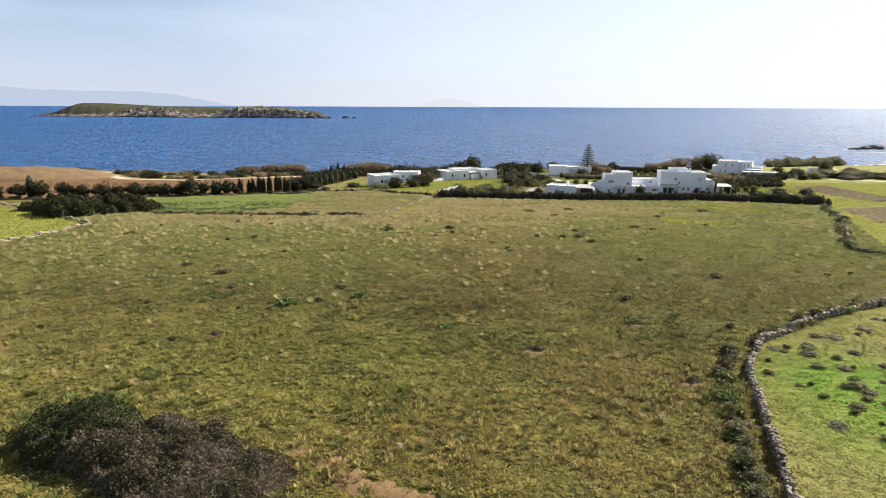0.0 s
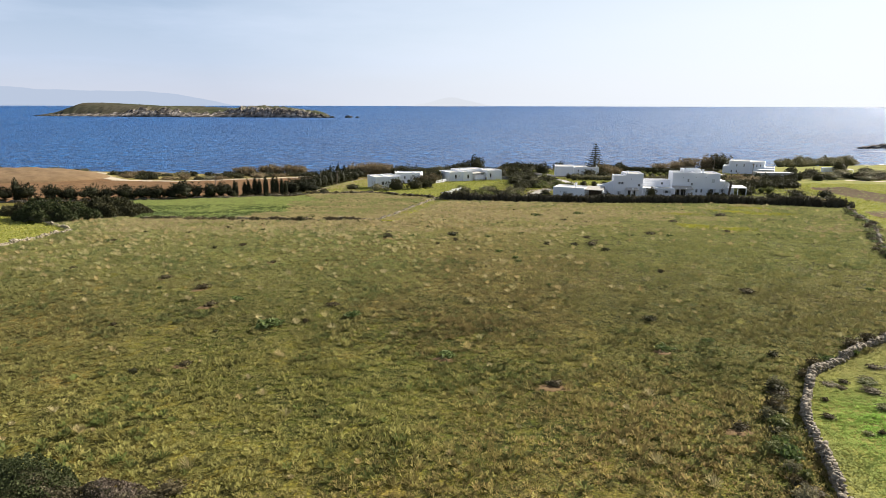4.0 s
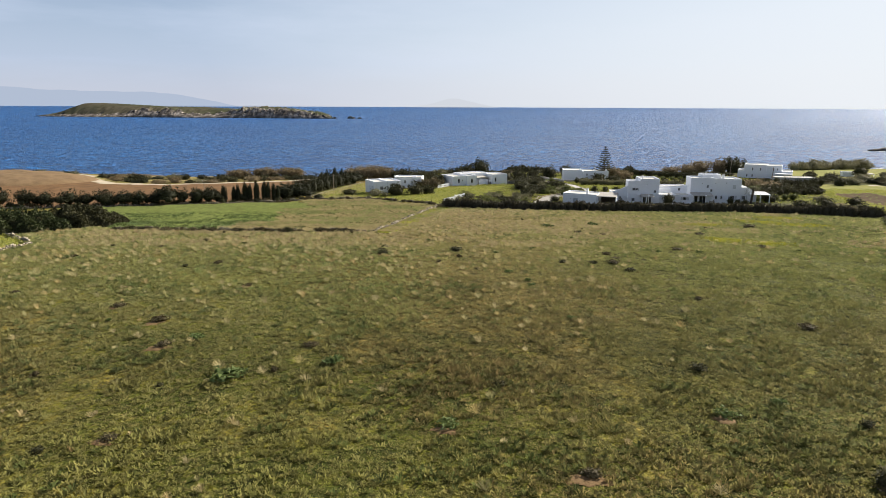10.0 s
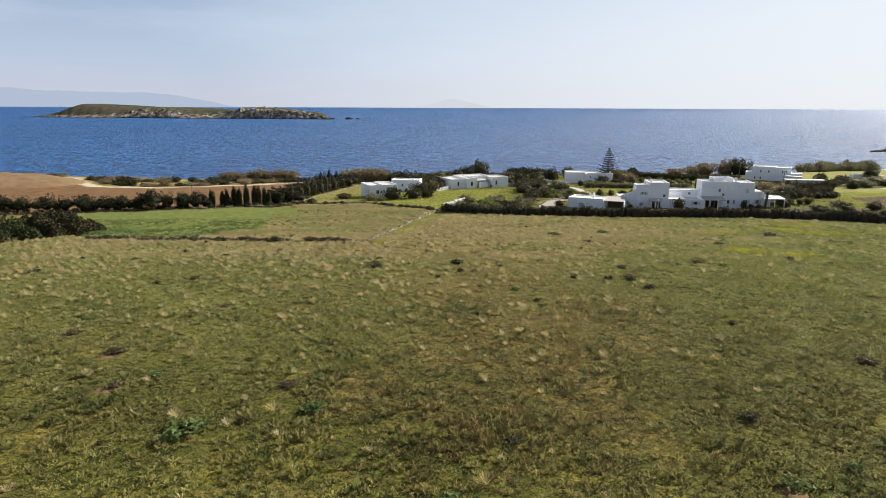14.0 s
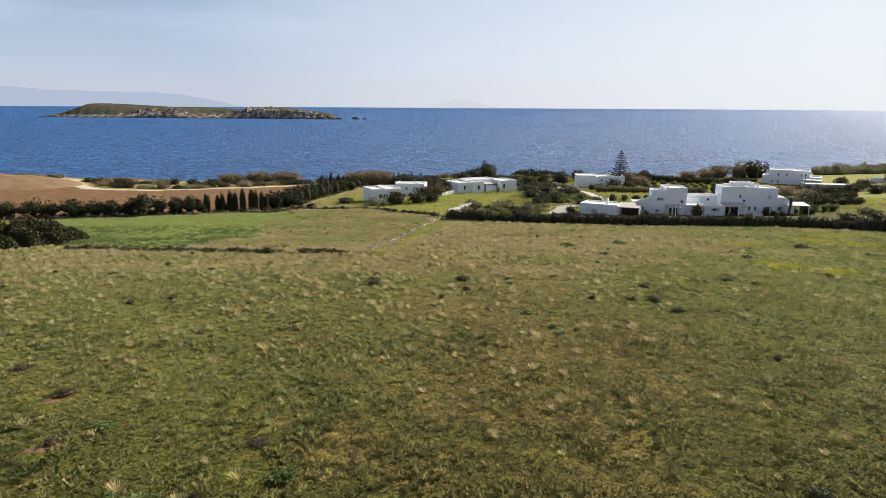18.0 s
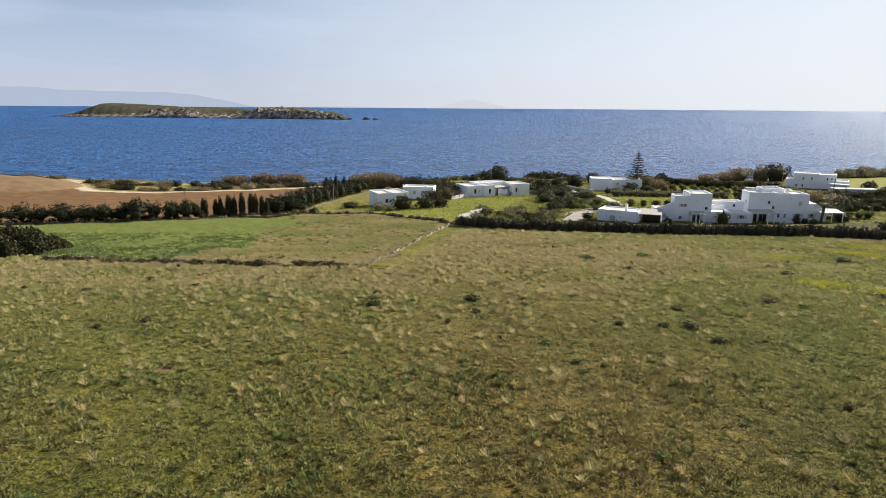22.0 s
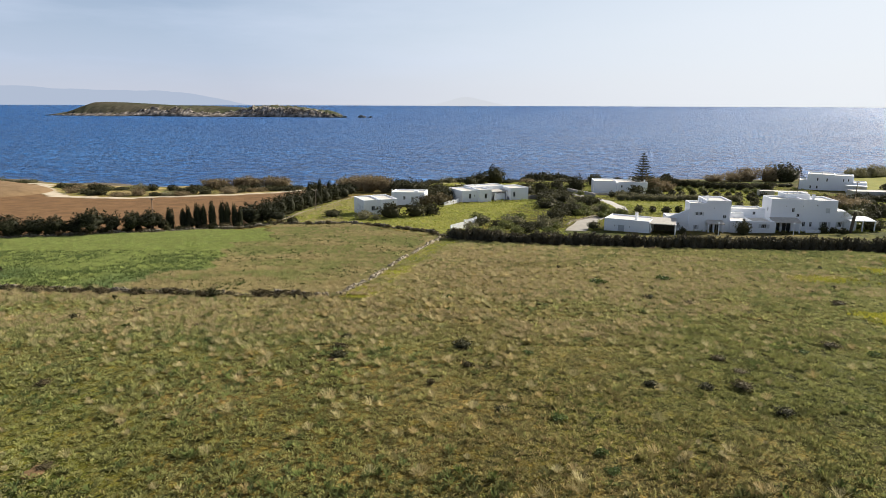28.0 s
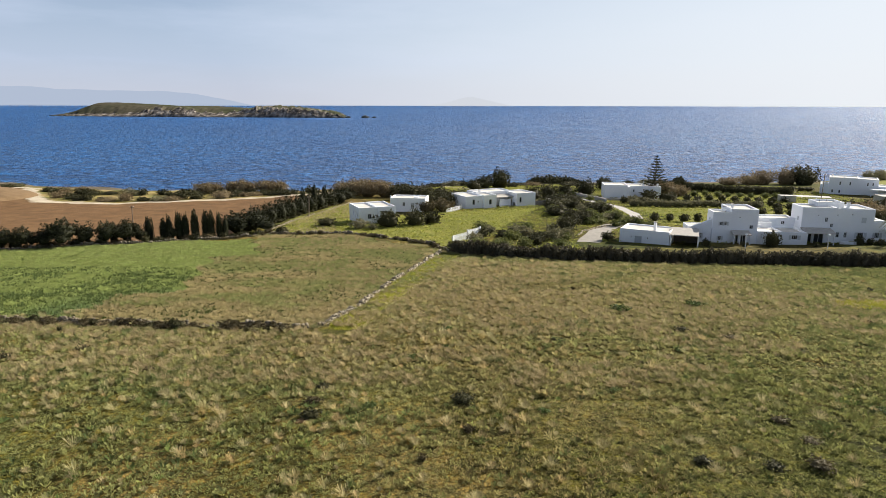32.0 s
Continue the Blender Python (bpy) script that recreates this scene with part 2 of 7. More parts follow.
# grass: broad patches of olive, straw and fresh green, with finer mottling
# that also paints lit tufts and the shade between them
def grass_color(nt, p):
    big, mid, patch = noise_of(nt, p, 0.03, 3), noise_of(nt, p, 0.13, 4, 0.6), noise_of(nt, p, 0.62, 4, 0.7)
    small, fine = noise_of(nt, p, 1.7, 4, 0.65), noise_of(nt, p, 5.0, 3, 0.6)
    c = ramp(nt, mid, [(0.32, (0.105, 0.102, 0.026)), (0.45, (0.185, 0.150, 0.042)), (0.56, (0.265, 0.205, 0.085)), (0.68, (0.36, 0.275, 0.135))])
    g = ramp(nt, mid, [(0.32, (0.075, 0.105, 0.020)), (0.48, (0.150, 0.175, 0.034)), (0.60, (0.235, 0.235, 0.055)), (0.70, (0.30, 0.25, 0.09))])
    c = mix(nt, ramp(nt, big, [(0.44, (0, 0, 0)), (0.56, (1, 1, 1))]), c, g)
    sep = nt.nodes.new("ShaderNodeSeparateXYZ")
    nt.links.new(p, sep.inputs[0])
    y = sep.outputs[1]
    far = sums(nt, y, sums(nt, big, 90.0), "ADD")
    dry = sums(nt, sums(nt, sums(nt, far, 145.0, "SUBTRACT"), 0.022), sums(nt, sums(nt, y, 180.0, "LESS_THAN"), sums(nt, sep.outputs[0], 46.0, "LESS_THAN")))
    c = mix(nt, ramp(nt, dry, [(0.0, (0, 0, 0)), (1.0, (0.5, 0.5, 0.5))]), c, ramp(nt, mid, [(0.3, (0.26, 0.245, 0.075)), (0.7, (0.44, 0.355, 0.165))]))
    first = sums(nt, sums(nt, 118.0, far, "SUBTRACT"), 0.03)
    c = mix(nt, ramp(nt, first, [(0.0, (0, 0, 0)), (1.0, (0.5, 0.5, 0.5))]), c, ramp(nt, mid, [(0.35, (0.22, 0.205, 0.060)), (0.65, (0.29, 0.225, 0.095))]))
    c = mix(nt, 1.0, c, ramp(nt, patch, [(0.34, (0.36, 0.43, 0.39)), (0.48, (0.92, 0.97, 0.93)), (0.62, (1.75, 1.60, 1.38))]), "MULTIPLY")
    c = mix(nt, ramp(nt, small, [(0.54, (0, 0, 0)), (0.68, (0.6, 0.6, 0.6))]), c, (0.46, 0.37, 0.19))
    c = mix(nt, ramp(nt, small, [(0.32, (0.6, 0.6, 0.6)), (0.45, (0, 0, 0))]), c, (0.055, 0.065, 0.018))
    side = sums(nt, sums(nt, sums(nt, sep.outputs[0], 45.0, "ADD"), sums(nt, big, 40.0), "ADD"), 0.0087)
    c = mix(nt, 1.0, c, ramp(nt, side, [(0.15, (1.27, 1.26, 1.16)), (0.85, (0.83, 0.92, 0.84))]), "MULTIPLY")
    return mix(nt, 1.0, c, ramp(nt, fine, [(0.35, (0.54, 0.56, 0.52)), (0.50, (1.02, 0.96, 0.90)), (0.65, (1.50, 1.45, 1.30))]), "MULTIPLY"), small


def zoned(name):
    m, nt, out = material(name)
    p = place_of(nt)
    c, small = grass_color(nt, p)
    # Field ground dimmed: the shade under the growth is put into its colour.
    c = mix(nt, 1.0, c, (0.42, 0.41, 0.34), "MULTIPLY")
    edge = sums(nt, sums(nt, noise_of(nt, p, 0.5, 4), 0.5, "SUBTRACT"), 0.9)
    za, zb = nt.nodes.new("ShaderNodeVertexColor"), nt.nodes.new("ShaderNodeVertexColor")
    za.layer_name, zb.layer_name = "zone_a", "zone_b"

    def masks(v):
        s = nt.nodes.new("ShaderNodeSeparateColor")
        nt.links.new(v.outputs["Color"], s.inputs["Color"])
        return [ramp(nt, sums(nt, s.outputs[k], edge, "ADD"), [(0.42, (0, 0, 0)), (0.58, (1, 1, 1))]) for k in range(3)]
    crop, brown, sand = masks(za)
    pasture, straw, rock = masks(zb)
    mid, fine = noise_of(nt, p, 0.25, 4), noise_of(nt, p, 3.0, 4)
    c = mix(nt, pasture, c, ramp(nt, mid, [(0.35, (0.185, 0.200, 0.045)), (0.6, (0.26, 0.255, 0.060)), (0.75, (0.31, 0.27, 0.085))]))
    c = mix(nt, sums(nt, straw, ramp(nt, noise_of(nt, p, 0.11, 4), [(0.42, (0.25, 0.25, 0.25)), (0.56, (1, 1, 1))])), c, ramp(nt, mid, [(0.35, (0.17, 0.19, 0.045)), (0.5, (0.33, 0.26, 0.10)), (0.7, (0.46, 0.35, 0.17))]))
    c = mix(nt, crop, c, ramp(nt, mid, [(0.35, (0.10, 0.18, 0.025)), (0.6, (0.19, 0.28, 0.04)), (0.75, (0.28, 0.31, 0.07))]))
    c = mix(nt, brown, c, ramp(nt, mid, [(0.35, (0.140, 0.078, 0.038)), (0.65, (0.205, 0.118, 0.057))]))
    c = mix(nt, sand, c, ramp(nt, mid, [(0.35, (0.46, 0.39, 0.29)), (0.65, (0.62, 0.55, 0.43))]))
    c = mix(nt, rock, c, ramp(nt, mid, [(0.35, (0.09, 0.075, 0.055)), (0.65, (0.21, 0.175, 0.13))]))
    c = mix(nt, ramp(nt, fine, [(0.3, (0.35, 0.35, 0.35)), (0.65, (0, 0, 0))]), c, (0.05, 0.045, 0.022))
    finish(nt, out, c, 1.0, small, 0.9, 0.25, 0.1)
    return m


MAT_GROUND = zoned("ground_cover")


def blades(name, tint, amount, glow=0.45):
    m, nt, out = material(name)
    p = place_of(nt)
    c, _ = grass_color(nt, p)
    lo, hi = tint
    c = mix(nt, amount, c, ramp(nt, island_of(nt), [(0.0, lo), (1.0, hi)]))
    finish(nt, out, c, 0.75, spec=0.15, glow=glow)
    return m


def toned(name, glow=0.4, rough=0.75, sward=0.85):
    """Growth whose colour is set plant by plant."""
    m, nt, out = material(name)
    tone = nt.nodes.new("ShaderNodeVertexColor")
    tone.layer_name = "tone"
    b = finish(nt, out, tone.outputs["Color"], rough, spec=0.04, glow=glow)
    b.inputs["Sheen Weight"].default_value = 0.32
    b.inputs["Sheen Roughness"].default_value = 0.4
    b.inputs["Sheen Tint"].default_value = (0.85, 0.75, 0.40, 1)
    # thin leaves of a dense sward scatter the light much as the whole sward does
    up = nt.nodes.new("ShaderNodeMix")
    up.data_type = "VECTOR"
    up.inputs[0].default_value = sward
    up.inputs[5].default_value = (0, 0, 1)
    nt.links.new(nt.nodes.new("ShaderNodeNewGeometry").outputs["Normal"], up.inputs[4])
    even = nt.nodes.new("ShaderNodeVectorMath")
    even.operation = "NORMALIZE"
    nt.links.new(up.outputs[1], even.inputs[0])
    nt.links.new(even.outputs[0], b.inputs["Normal"])
    return m


MAT_TONED = toned("meadow_growth", 0.12, 0.9)
MAT_PLUME = toned("grass_plumes", 0.2, 0.8, 0.8)
MAT_FRESH = blades("fresh_blades", ((0.28, 0.33, 0.04), (0.58, 0.56, 0.10)), 0.9)
MAT_STRAW = blades("dry_grass_blades", ((0.33, 0.28, 0.145), (0.62, 0.53, 0.32)), 0.8, 0.5)
MAT_LAWN = blades("lawn_blades", ((0.20, 0.235, 0.035), (0.46, 0.47, 0.10)), 0.8, 0.4)
MAT_YELLOW = blades("yellow_flowers", ((0.28, 0.29, 0.045), (0.42, 0.40, 0.06)), 0.9)

MAT_SEA, nt, out = material("sea_water")
p = place_of(nt)
mp = nt.nodes.new("ShaderNodeMapping")
mp.inputs["Scale"].default_value = (1.15, 1.0, 1.0)
mp.inputs["Rotation"].default_value = (0, 0, 0.25)
nt.links.new(p, mp.inputs["Vector"])
w0, w1, w2, w3 = noise_of(nt, mp.outputs[0], 0.045, 5, 0.65), noise_of(nt, mp.outputs[0], 0.15, 6, 0.7), noise_of(nt, mp.outputs[0], 0.5, 4, 0.65), noise_of(nt, p, 0.004, 3)
hgt = sums(nt, sums(nt, sums(nt, w1, 5.0), w2, "ADD"), sums(nt, w0, 8.0), "ADD")
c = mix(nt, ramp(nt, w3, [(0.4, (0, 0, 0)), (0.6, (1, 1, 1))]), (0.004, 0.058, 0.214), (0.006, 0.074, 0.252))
# Shaded ripple troughs and bright glints are painted by scaling the water colour.
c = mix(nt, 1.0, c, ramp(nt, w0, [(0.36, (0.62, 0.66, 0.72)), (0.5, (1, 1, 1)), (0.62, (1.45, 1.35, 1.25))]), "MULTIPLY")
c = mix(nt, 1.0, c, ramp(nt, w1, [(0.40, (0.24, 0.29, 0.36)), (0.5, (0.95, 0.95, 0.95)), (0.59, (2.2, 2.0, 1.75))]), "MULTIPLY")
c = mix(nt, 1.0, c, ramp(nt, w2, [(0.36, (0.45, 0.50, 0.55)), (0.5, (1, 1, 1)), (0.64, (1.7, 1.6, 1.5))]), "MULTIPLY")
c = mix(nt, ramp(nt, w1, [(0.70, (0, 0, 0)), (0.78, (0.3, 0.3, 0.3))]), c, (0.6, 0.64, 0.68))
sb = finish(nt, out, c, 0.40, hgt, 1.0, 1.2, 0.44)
sb.inputs["IOR"].default_value = 1.33
sb.inputs["Specular Tint"].default_value = (0.60, 0.88, 1.0, 1)

MAT_FOAM = plain("sea_foam", (0.55, 0.60, 0.64), (0.80, 0.82, 0.84), 0.2, 0.9, 0.3)
MAT_ISLAND, nt, out = material("island_slopes")
p = place_of(nt)
im = nt.nodes.new("ShaderNodeMapping")
im.inputs["Scale"].default_value = (1.0, 1.0, 0.35)
nt.links.new(p, im.inputs["Vector"])
rocky = ramp(nt, noise_of(nt, im.outputs[0], 0.05, 6, 0.7), [(0.38, (0.055, 0.048, 0.042)), (0.50, (0.135, 0.120, 0.108)), (0.60, (0.32, 0.285, 0.25)), (0.68, (0.50, 0.455, 0.41))])
scrub = mix(nt, ramp(nt, noise_of(nt, p, 0.006, 4), [(0.42, (0, 0, 0)), (0.58, (1, 1, 1))]), (0.062, 0.068, 0.042), (0.092, 0.084, 0.060))
scrub = mix(nt, ramp(nt, noise_of(nt, p, 0.06, 5, 0.7), [(0.36, (0.55, 0.55, 0.55)), (0.52, (0, 0, 0))]), scrub, (0.040, 0.036, 0.020))
cliff = nt.nodes.new("ShaderNodeVertexColor")
cliff.layer_name = "cliff"
edge = sums(nt, cliff.outputs["Color"], sums(nt, sums(nt, noise_of(nt, p, 0.03, 4), 0.5, "SUBTRACT"), 1.6), "ADD")
c = mix(nt, ramp(nt, edge, [(0.40, (0, 0, 0)), (0.60, (1, 1, 1))]), scrub, rocky)
finish(nt, out, c, 1.0, spec=0.0)

# Unlit even glow: the haze over far land is put into its colour.
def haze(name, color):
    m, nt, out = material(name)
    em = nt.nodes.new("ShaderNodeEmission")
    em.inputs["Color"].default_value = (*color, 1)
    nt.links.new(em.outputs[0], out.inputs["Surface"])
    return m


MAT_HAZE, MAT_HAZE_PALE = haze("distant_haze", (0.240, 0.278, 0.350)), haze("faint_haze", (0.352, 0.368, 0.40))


# ---- mesh helpers ----
def mesh_of(name, verts, faces, mats, smooth=False):
    me = bpy.data.meshes.new(name)
    me.from_pydata([tuple(v) for v in verts], [], [tuple(f) for f in faces])
    for m in (mats if isinstance(mats, (list, tuple)) else [mats]):
        me.materials.append(m)
    if smooth:
        me.polygons.foreach_set("use_smooth", [True] * len(me.polygons))
    return me


def array_mesh(name, verts, faces, mat, smooth=False):
    """A mesh from an (n, 3) array of places and an (m, 3) or (m, 4) array of corners."""
    me = bpy.data.meshes.new(name)
    k = faces.shape[1]
    me.vertices.add(len(verts))
    me.vertices.foreach_set("co", np.ascontiguousarray(verts, dtype=np.float32).ravel())
    me.loops.add(faces.size)
    me.loops.foreach_set("vertex_index", np.ascontiguousarray(faces, dtype=np.int32).ravel())
    me.polygons.add(len(faces))
    me.polygons.foreach_set("loop_start", np.arange(len(faces), dtype=np.int32) * k)
    me.polygons.foreach_set("loop_total", np.full(len(faces), k, dtype=np.int32))
    me.materials.append(mat)
    me.update(calc_edges=True)
    if smooth:
        me.polygons.foreach_set("use_smooth", np.ones(len(faces), dtype=bool))
    return me


def part(name, me, mat, parent, label=""):
    """Links a bmesh or a mesh as one part under a thing or a part."""
    if isinstance(me, bmesh.types.BMesh):
        bm, me = me, bpy.data.meshes.new(name)
        bmesh.ops.recalc_face_normals(bm, faces=bm.faces)
        bm.to_mesh(me)
        bm.free()
    if mat and not me.materials:
        me.materials.append(mat)
    ob = new(name, me)
    ob.parent = parent
    if label:
        ob["label"] = label
    return ob


def thing(name, m, label, category, group="", kind=""):
    ob = new(name)
    ob.empty_display_size = 0.3
    ob.matrix_world = m
    return tagged(ob, label, category, group, kind)


def add_box(bm, x0, x1, y0, y1, z0, z1):
    v = [bm.verts.new((x, y, z)) for x in (x0, x1) for y in (y0, y1) for z in (z0, z1)]
    for f in ((0, 1, 3, 2), (4, 6, 7, 5), (0, 4, 5, 1), (2, 3, 7, 6), (0, 2, 6, 4), (1, 5, 7, 3)):
        bm.faces.new([v[i] for i in f])
    return v


def box(x0, x1, y0, y1, z0, z1, bevel=0.0):
    bm = bmesh.new()
    add_box(bm, x0, x1, y0, y1, z0, z1)
    if bevel:
        bmesh.ops.bevel(bm, geom=bm.edges[:], offset=bevel, segments=2, affect="EDGES", profile=0.5)
    return bm


def rod(a, b, r0, r1, sides=7):
    """A tapered round bar from a to b."""
    bm = bmesh.new()
    d = Vector(b) - Vector(a)
    m = Matrix.Translation((Vector(a) + Vector(b)) / 2) @ d.to_track_quat("Z", "Y").to_matrix().to_4x4()
    bmesh.ops.create_cone(bm, cap_ends=True, segments=sides, radius1=r0, radius2=r1, depth=d.length, matrix=m)
    return bm


# ---- the land ----
def knots(*pairs):
    a = np.array(pairs, dtype=float).reshape(-1, 2)
    return a[:, 0], a[:, 1]


Z_MID = knots(-600, 29, 0, 26.3, 40, 25.4, 75, 24.7, 110, 23.75, 130, 23.0, 176, 20.6, 190, 19.7, 205, 19.5, 240, 18.0, 270, 16.3, 310, 14.5, 345, 12.5, 500, 8)
Z_LEFT = knots(-600, 29, 0, 26.3, 40, 25.4, 75, 24.7, 110, 23.75, 130, 23.0, 176, 20.3, 200, 18.3, 230, 16.8, 260, 15.6, 300, 14.2, 340, 13, 500, 10)
Z_RIGHT = knots(-600, 29, 0, 26.3, 40, 25.4, 75, 24.7, 110, 23.9, 150, 21.9, 200, 19.2, 250, 17.5, 285, 16.3, 350, 12.4, 400, 9, 440, 6, 500, 4)
COAST = knots(-700, 340, -400, 335, -230, 332, -180, 322, -150, 312, -120, 304, -90, 304, -60, 302, -25, 305, 0, 332, 50, 345, 100, 345, 150, 350, 200, 388, 270, 420, 330, 445, 420, 450, 700, 430)


def land(x, y):
    x, y = np.asarray(x, dtype=float), np.asarray(y, dtype=float)
    zl, zm, zr = (np.interp(y, *k) for k in (Z_LEFT, Z_MID, Z_RIGHT))
    wl_, wr_ = np.clip((-20 - x) / 40, 0, 1), np.clip((x - 85) / 40, 0, 1)
    z = zm * (1 - wl_ - wr_) + zl * wl_ + zr * wr_
    z = z + 0.10 * np.sin(x * 0.11 + 0.4) * np.sin(y * 0.09) + 0.05 * np.sin(x * 0.37 + y * 0.21)
    edge = np.interp(x, *COAST) + 4 * np.sin(x * 0.13) + 3 * np.sin(x * 0.041 + 2)
    s = np.clip((y - edge) / 26, 0, 1)
    s = s * s * (3 - 2 * s)
    return z * (1 - s) - 4 * s


def land_z(x, y):
    return float(land(x, y))


def inside(poly, x, y):
    hit = np.zeros(x.shape, dtype=bool)
    n = len(poly)
    for i in range(n):
        (xa, ya), (xb, yb) = poly[i], poly[(i + 1) % n]
        if ya == yb:
            continue
        cross = ((ya > y) != (yb > y)) & (x < (xb - xa) * (y - ya) / (yb - ya) + xa)
        hit ^= cross
    return hit


def near_line(points, width, x, y):
    best = np.full(x.shape, 1e9)
    for (xa, ya), (xb, yb) in zip(points, points[1:]):
        dx, dy = xb - xa, yb - ya
        s = np.clip(((x - xa) * dx + (y - ya) * dy) / (dx * dx + dy * dy), 0, 1)
        best = np.minimum(best, np.hypot(x - xa - s * dx, y - ya - s * dy))
    return best < width / 2


RIGHT_WALL = [(12, 6), (14.5, 18), (17.5, 29.8), (20.7, 38.8), (23.4, 46.4), (27.4, 52.6), (35.8, 58.8), (46.8, 64.6), (58, 68), (72, 70)]
FAR_WALL = [(94, 153), (89.7, 144.9), (79.1, 122.1), (65.6, 100.3), (62, 92), (66, 88.6), (76, 86), (92, 84)]
FIELD_WALL = [(-58, 133), (-46, 132.4), (-30.4, 131), (-15.6, 130)]
WHITE_WALL = [(-12.0, 131.2), (-9.1, 139.7), (-6.5, 153.4), (-3.9, 162.4), (-1.0, 174)]
BACK_WALL = [(-120, 164), (-76, 175.5), (-60, 184), (-43.4, 191.9), (-34, 196.5), (-22, 195.5), (-10, 190), (-3, 184), (0.5, 175)]
LEFT_WALL = [(-69, 92), (-67, 100), (-65.8, 106), (-64.5, 112), (-63.3, 117.2), (-67, 121), (-74, 127), (-86, 139), (-112, 160)]
SAND_LINE = [(-240, 330), (-180, 320), (-154, 302), (-140, 278), (-126, 262), (-102, 260), (-87, 265), (-71, 271), (-53, 284), (-38, 292)]
CROP = [(-38, 191), (-34, 177), (-34.5, 155), (-36, 141), (-41, 134), (-60, 134), (-78, 150), (-88, 172), (-76, 176), (-58, 186)]
STRAW = [(-34, 177), (-34.5, 155), (-36, 141), (-41, 133), (-13, 131), (-9, 141), (-5, 160), (-2, 178), (-12, 190), (-24, 194), (-36, 195)]
BROWN = [(-330, 150), (-125, 166), (-76, 178), (-46, 194), (-41, 215), (-35, 240), (-32, 262), (-42, 282), (-53, 283), (-71, 270), (-87, 264), (-102, 259), (-126, 260), (-140, 277), (-154, 300), (-180, 318), (-330, 330)]
PASTURE = [(12, -60), (12, 6), (17.5, 29.8), (23.4, 46.4), (27.4, 52.6), (46.8, 64.6), (90, 71), (300, 80), (300, -60)]
LAWN = [(-22, 196), (-3, 186), (1, 176), (8, 196), (16, 218), (24, 240), (12, 234), (2, 232), (-4, 226), (-18, 220), (-28, 216)]
GARDEN = [(1, 176), (50, 164), (96, 154), (112, 190), (128, 245), (140, 318), (60, 326), (24, 304), (-6, 262)]
LAWN_B = [(50, 206), (96, 200), (112, 228), (118, 262), (112, 300), (92, 318), (66, 296), (50, 240)]
MEADOW = [(140, 262), (180, 250), (330, 330), (360, 440), (200, 385), (150, 330)]
PLOUGH = [(92.3, 146), (106, 150), (132, 156), (124, 128), (106, 104), (82, 106), (85, 122), (89.5, 136)]
PLOUGH_B = [(120, 214), (115, 190), (112, 172), (113, 160), (123, 170), (131, 192), (134, 218)]
BANK = [(-37, 198), (-22, 197), (-28, 216), (-17, 221), (-24, 252), (-29, 254), (-35, 222)]
SHORE = [(-8, 262), (24, 262), (48, 300), (44, 328), (10, 320), (-20, 298)]
EAST = [(66, 90), (92, 85), (220, 90), (220, 245), (130, 250), (98, 160), (92, 148), (80, 122)]


def axis(*runs):
    out = []
    for a, b, step in runs:
        out += list(np.arange(a, b, step))
    return np.array(out + [runs[-1][1]])


gx = axis((-1200, -360, 60), (-360, -150, 6), (-150, 150, 1.8), (150, 330, 4), (330, 720, 30))
gy = axis((-900, -40, 60), (-40, 24, 4), (24, 215, 1.8), (215, 345, 2.0), (345, 480, 5), (480, 600, 30))
X, Y = np.meshgrid(gx, gy)
nx, ny = len(gx), len(gy)
Zg = land(X, Y)
verts = np.stack([X.ravel(), Y.ravel(), Zg.ravel()], 1)
i0 = (np.arange(ny - 1)[:, None] * nx + np.arange(nx - 1)[None, :]).ravel()
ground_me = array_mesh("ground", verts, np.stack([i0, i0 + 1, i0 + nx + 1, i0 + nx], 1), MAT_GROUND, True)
xf, yf = X.ravel(), Y.ravel()
zone_a, zone_b = np.zeros((len(xf), 4), np.float32), np.zeros((len(xf), 4), np.float32)
def warp(x, y, k=2.2):
    return x + k * (np.sin(x * 0.31 + y * 0.23) + 0.6 * np.sin(y * 0.71 + 1.3)), y + 0.5 * k * np.sin(x * 0.43 + 0.7)


wx, wy = warp(xf, yf)
zone_a[:, 0] = inside(CROP, wx, wy)
sandy = near_line(SAND_LINE, 4.0, xf, yf) | near_line([(-158, 305), (-140, 280), (-126, 264)], 4.5, xf, yf) | near_line([(152, 247), (168, 240), (200, 230)], 4, xf, yf) | near_line([(24, 250), (12, 300), (-8, 322)], 4, xf, yf)
zone_a[:, 1] = (inside(BROWN, xf, yf) | inside(PLOUGH, xf, yf) | inside(PLOUGH_B, xf, yf)) & ~sandy
zone_a[:, 2] = sandy
zone_b[:, 0] = inside(PASTURE, xf, yf) | inside(LAWN, xf, yf) | inside(LAWN_B, *warp(xf, yf, 3.0)) | inside(MEADOW, xf, yf) | inside(EAST, xf, yf) | inside(BANK, *warp(xf, yf)) | inside(SHORE, *warp(xf, yf, 3.0)) | inside([(-110, 80), (-68, 92), (-62, 116), (-112, 158)], xf, yf)
zone_b[:, 1] = inside(STRAW, wx, wy) | ((xf < -34) & (yf > 262) & ~sandy & ~inside(BROWN, xf, yf))
zone_b[:, 2] = (yf > np.interp(xf, *COAST) - 4) | ((yf > np.interp(xf, *COAST) - 14) & (xf > -30) & (xf < 60))
for nm, arr in (("zone_a", zone_a), ("zone_b", zone_b)):
    at = ground_me.color_attributes.new(nm, "FLOAT_COLOR", "POINT")
    at.data.foreach_set("color", arr.ravel())
ground = tagged(new("ground", ground_me), "rough grassy coastal land with fields and bare soil", "ground", kind="structure")

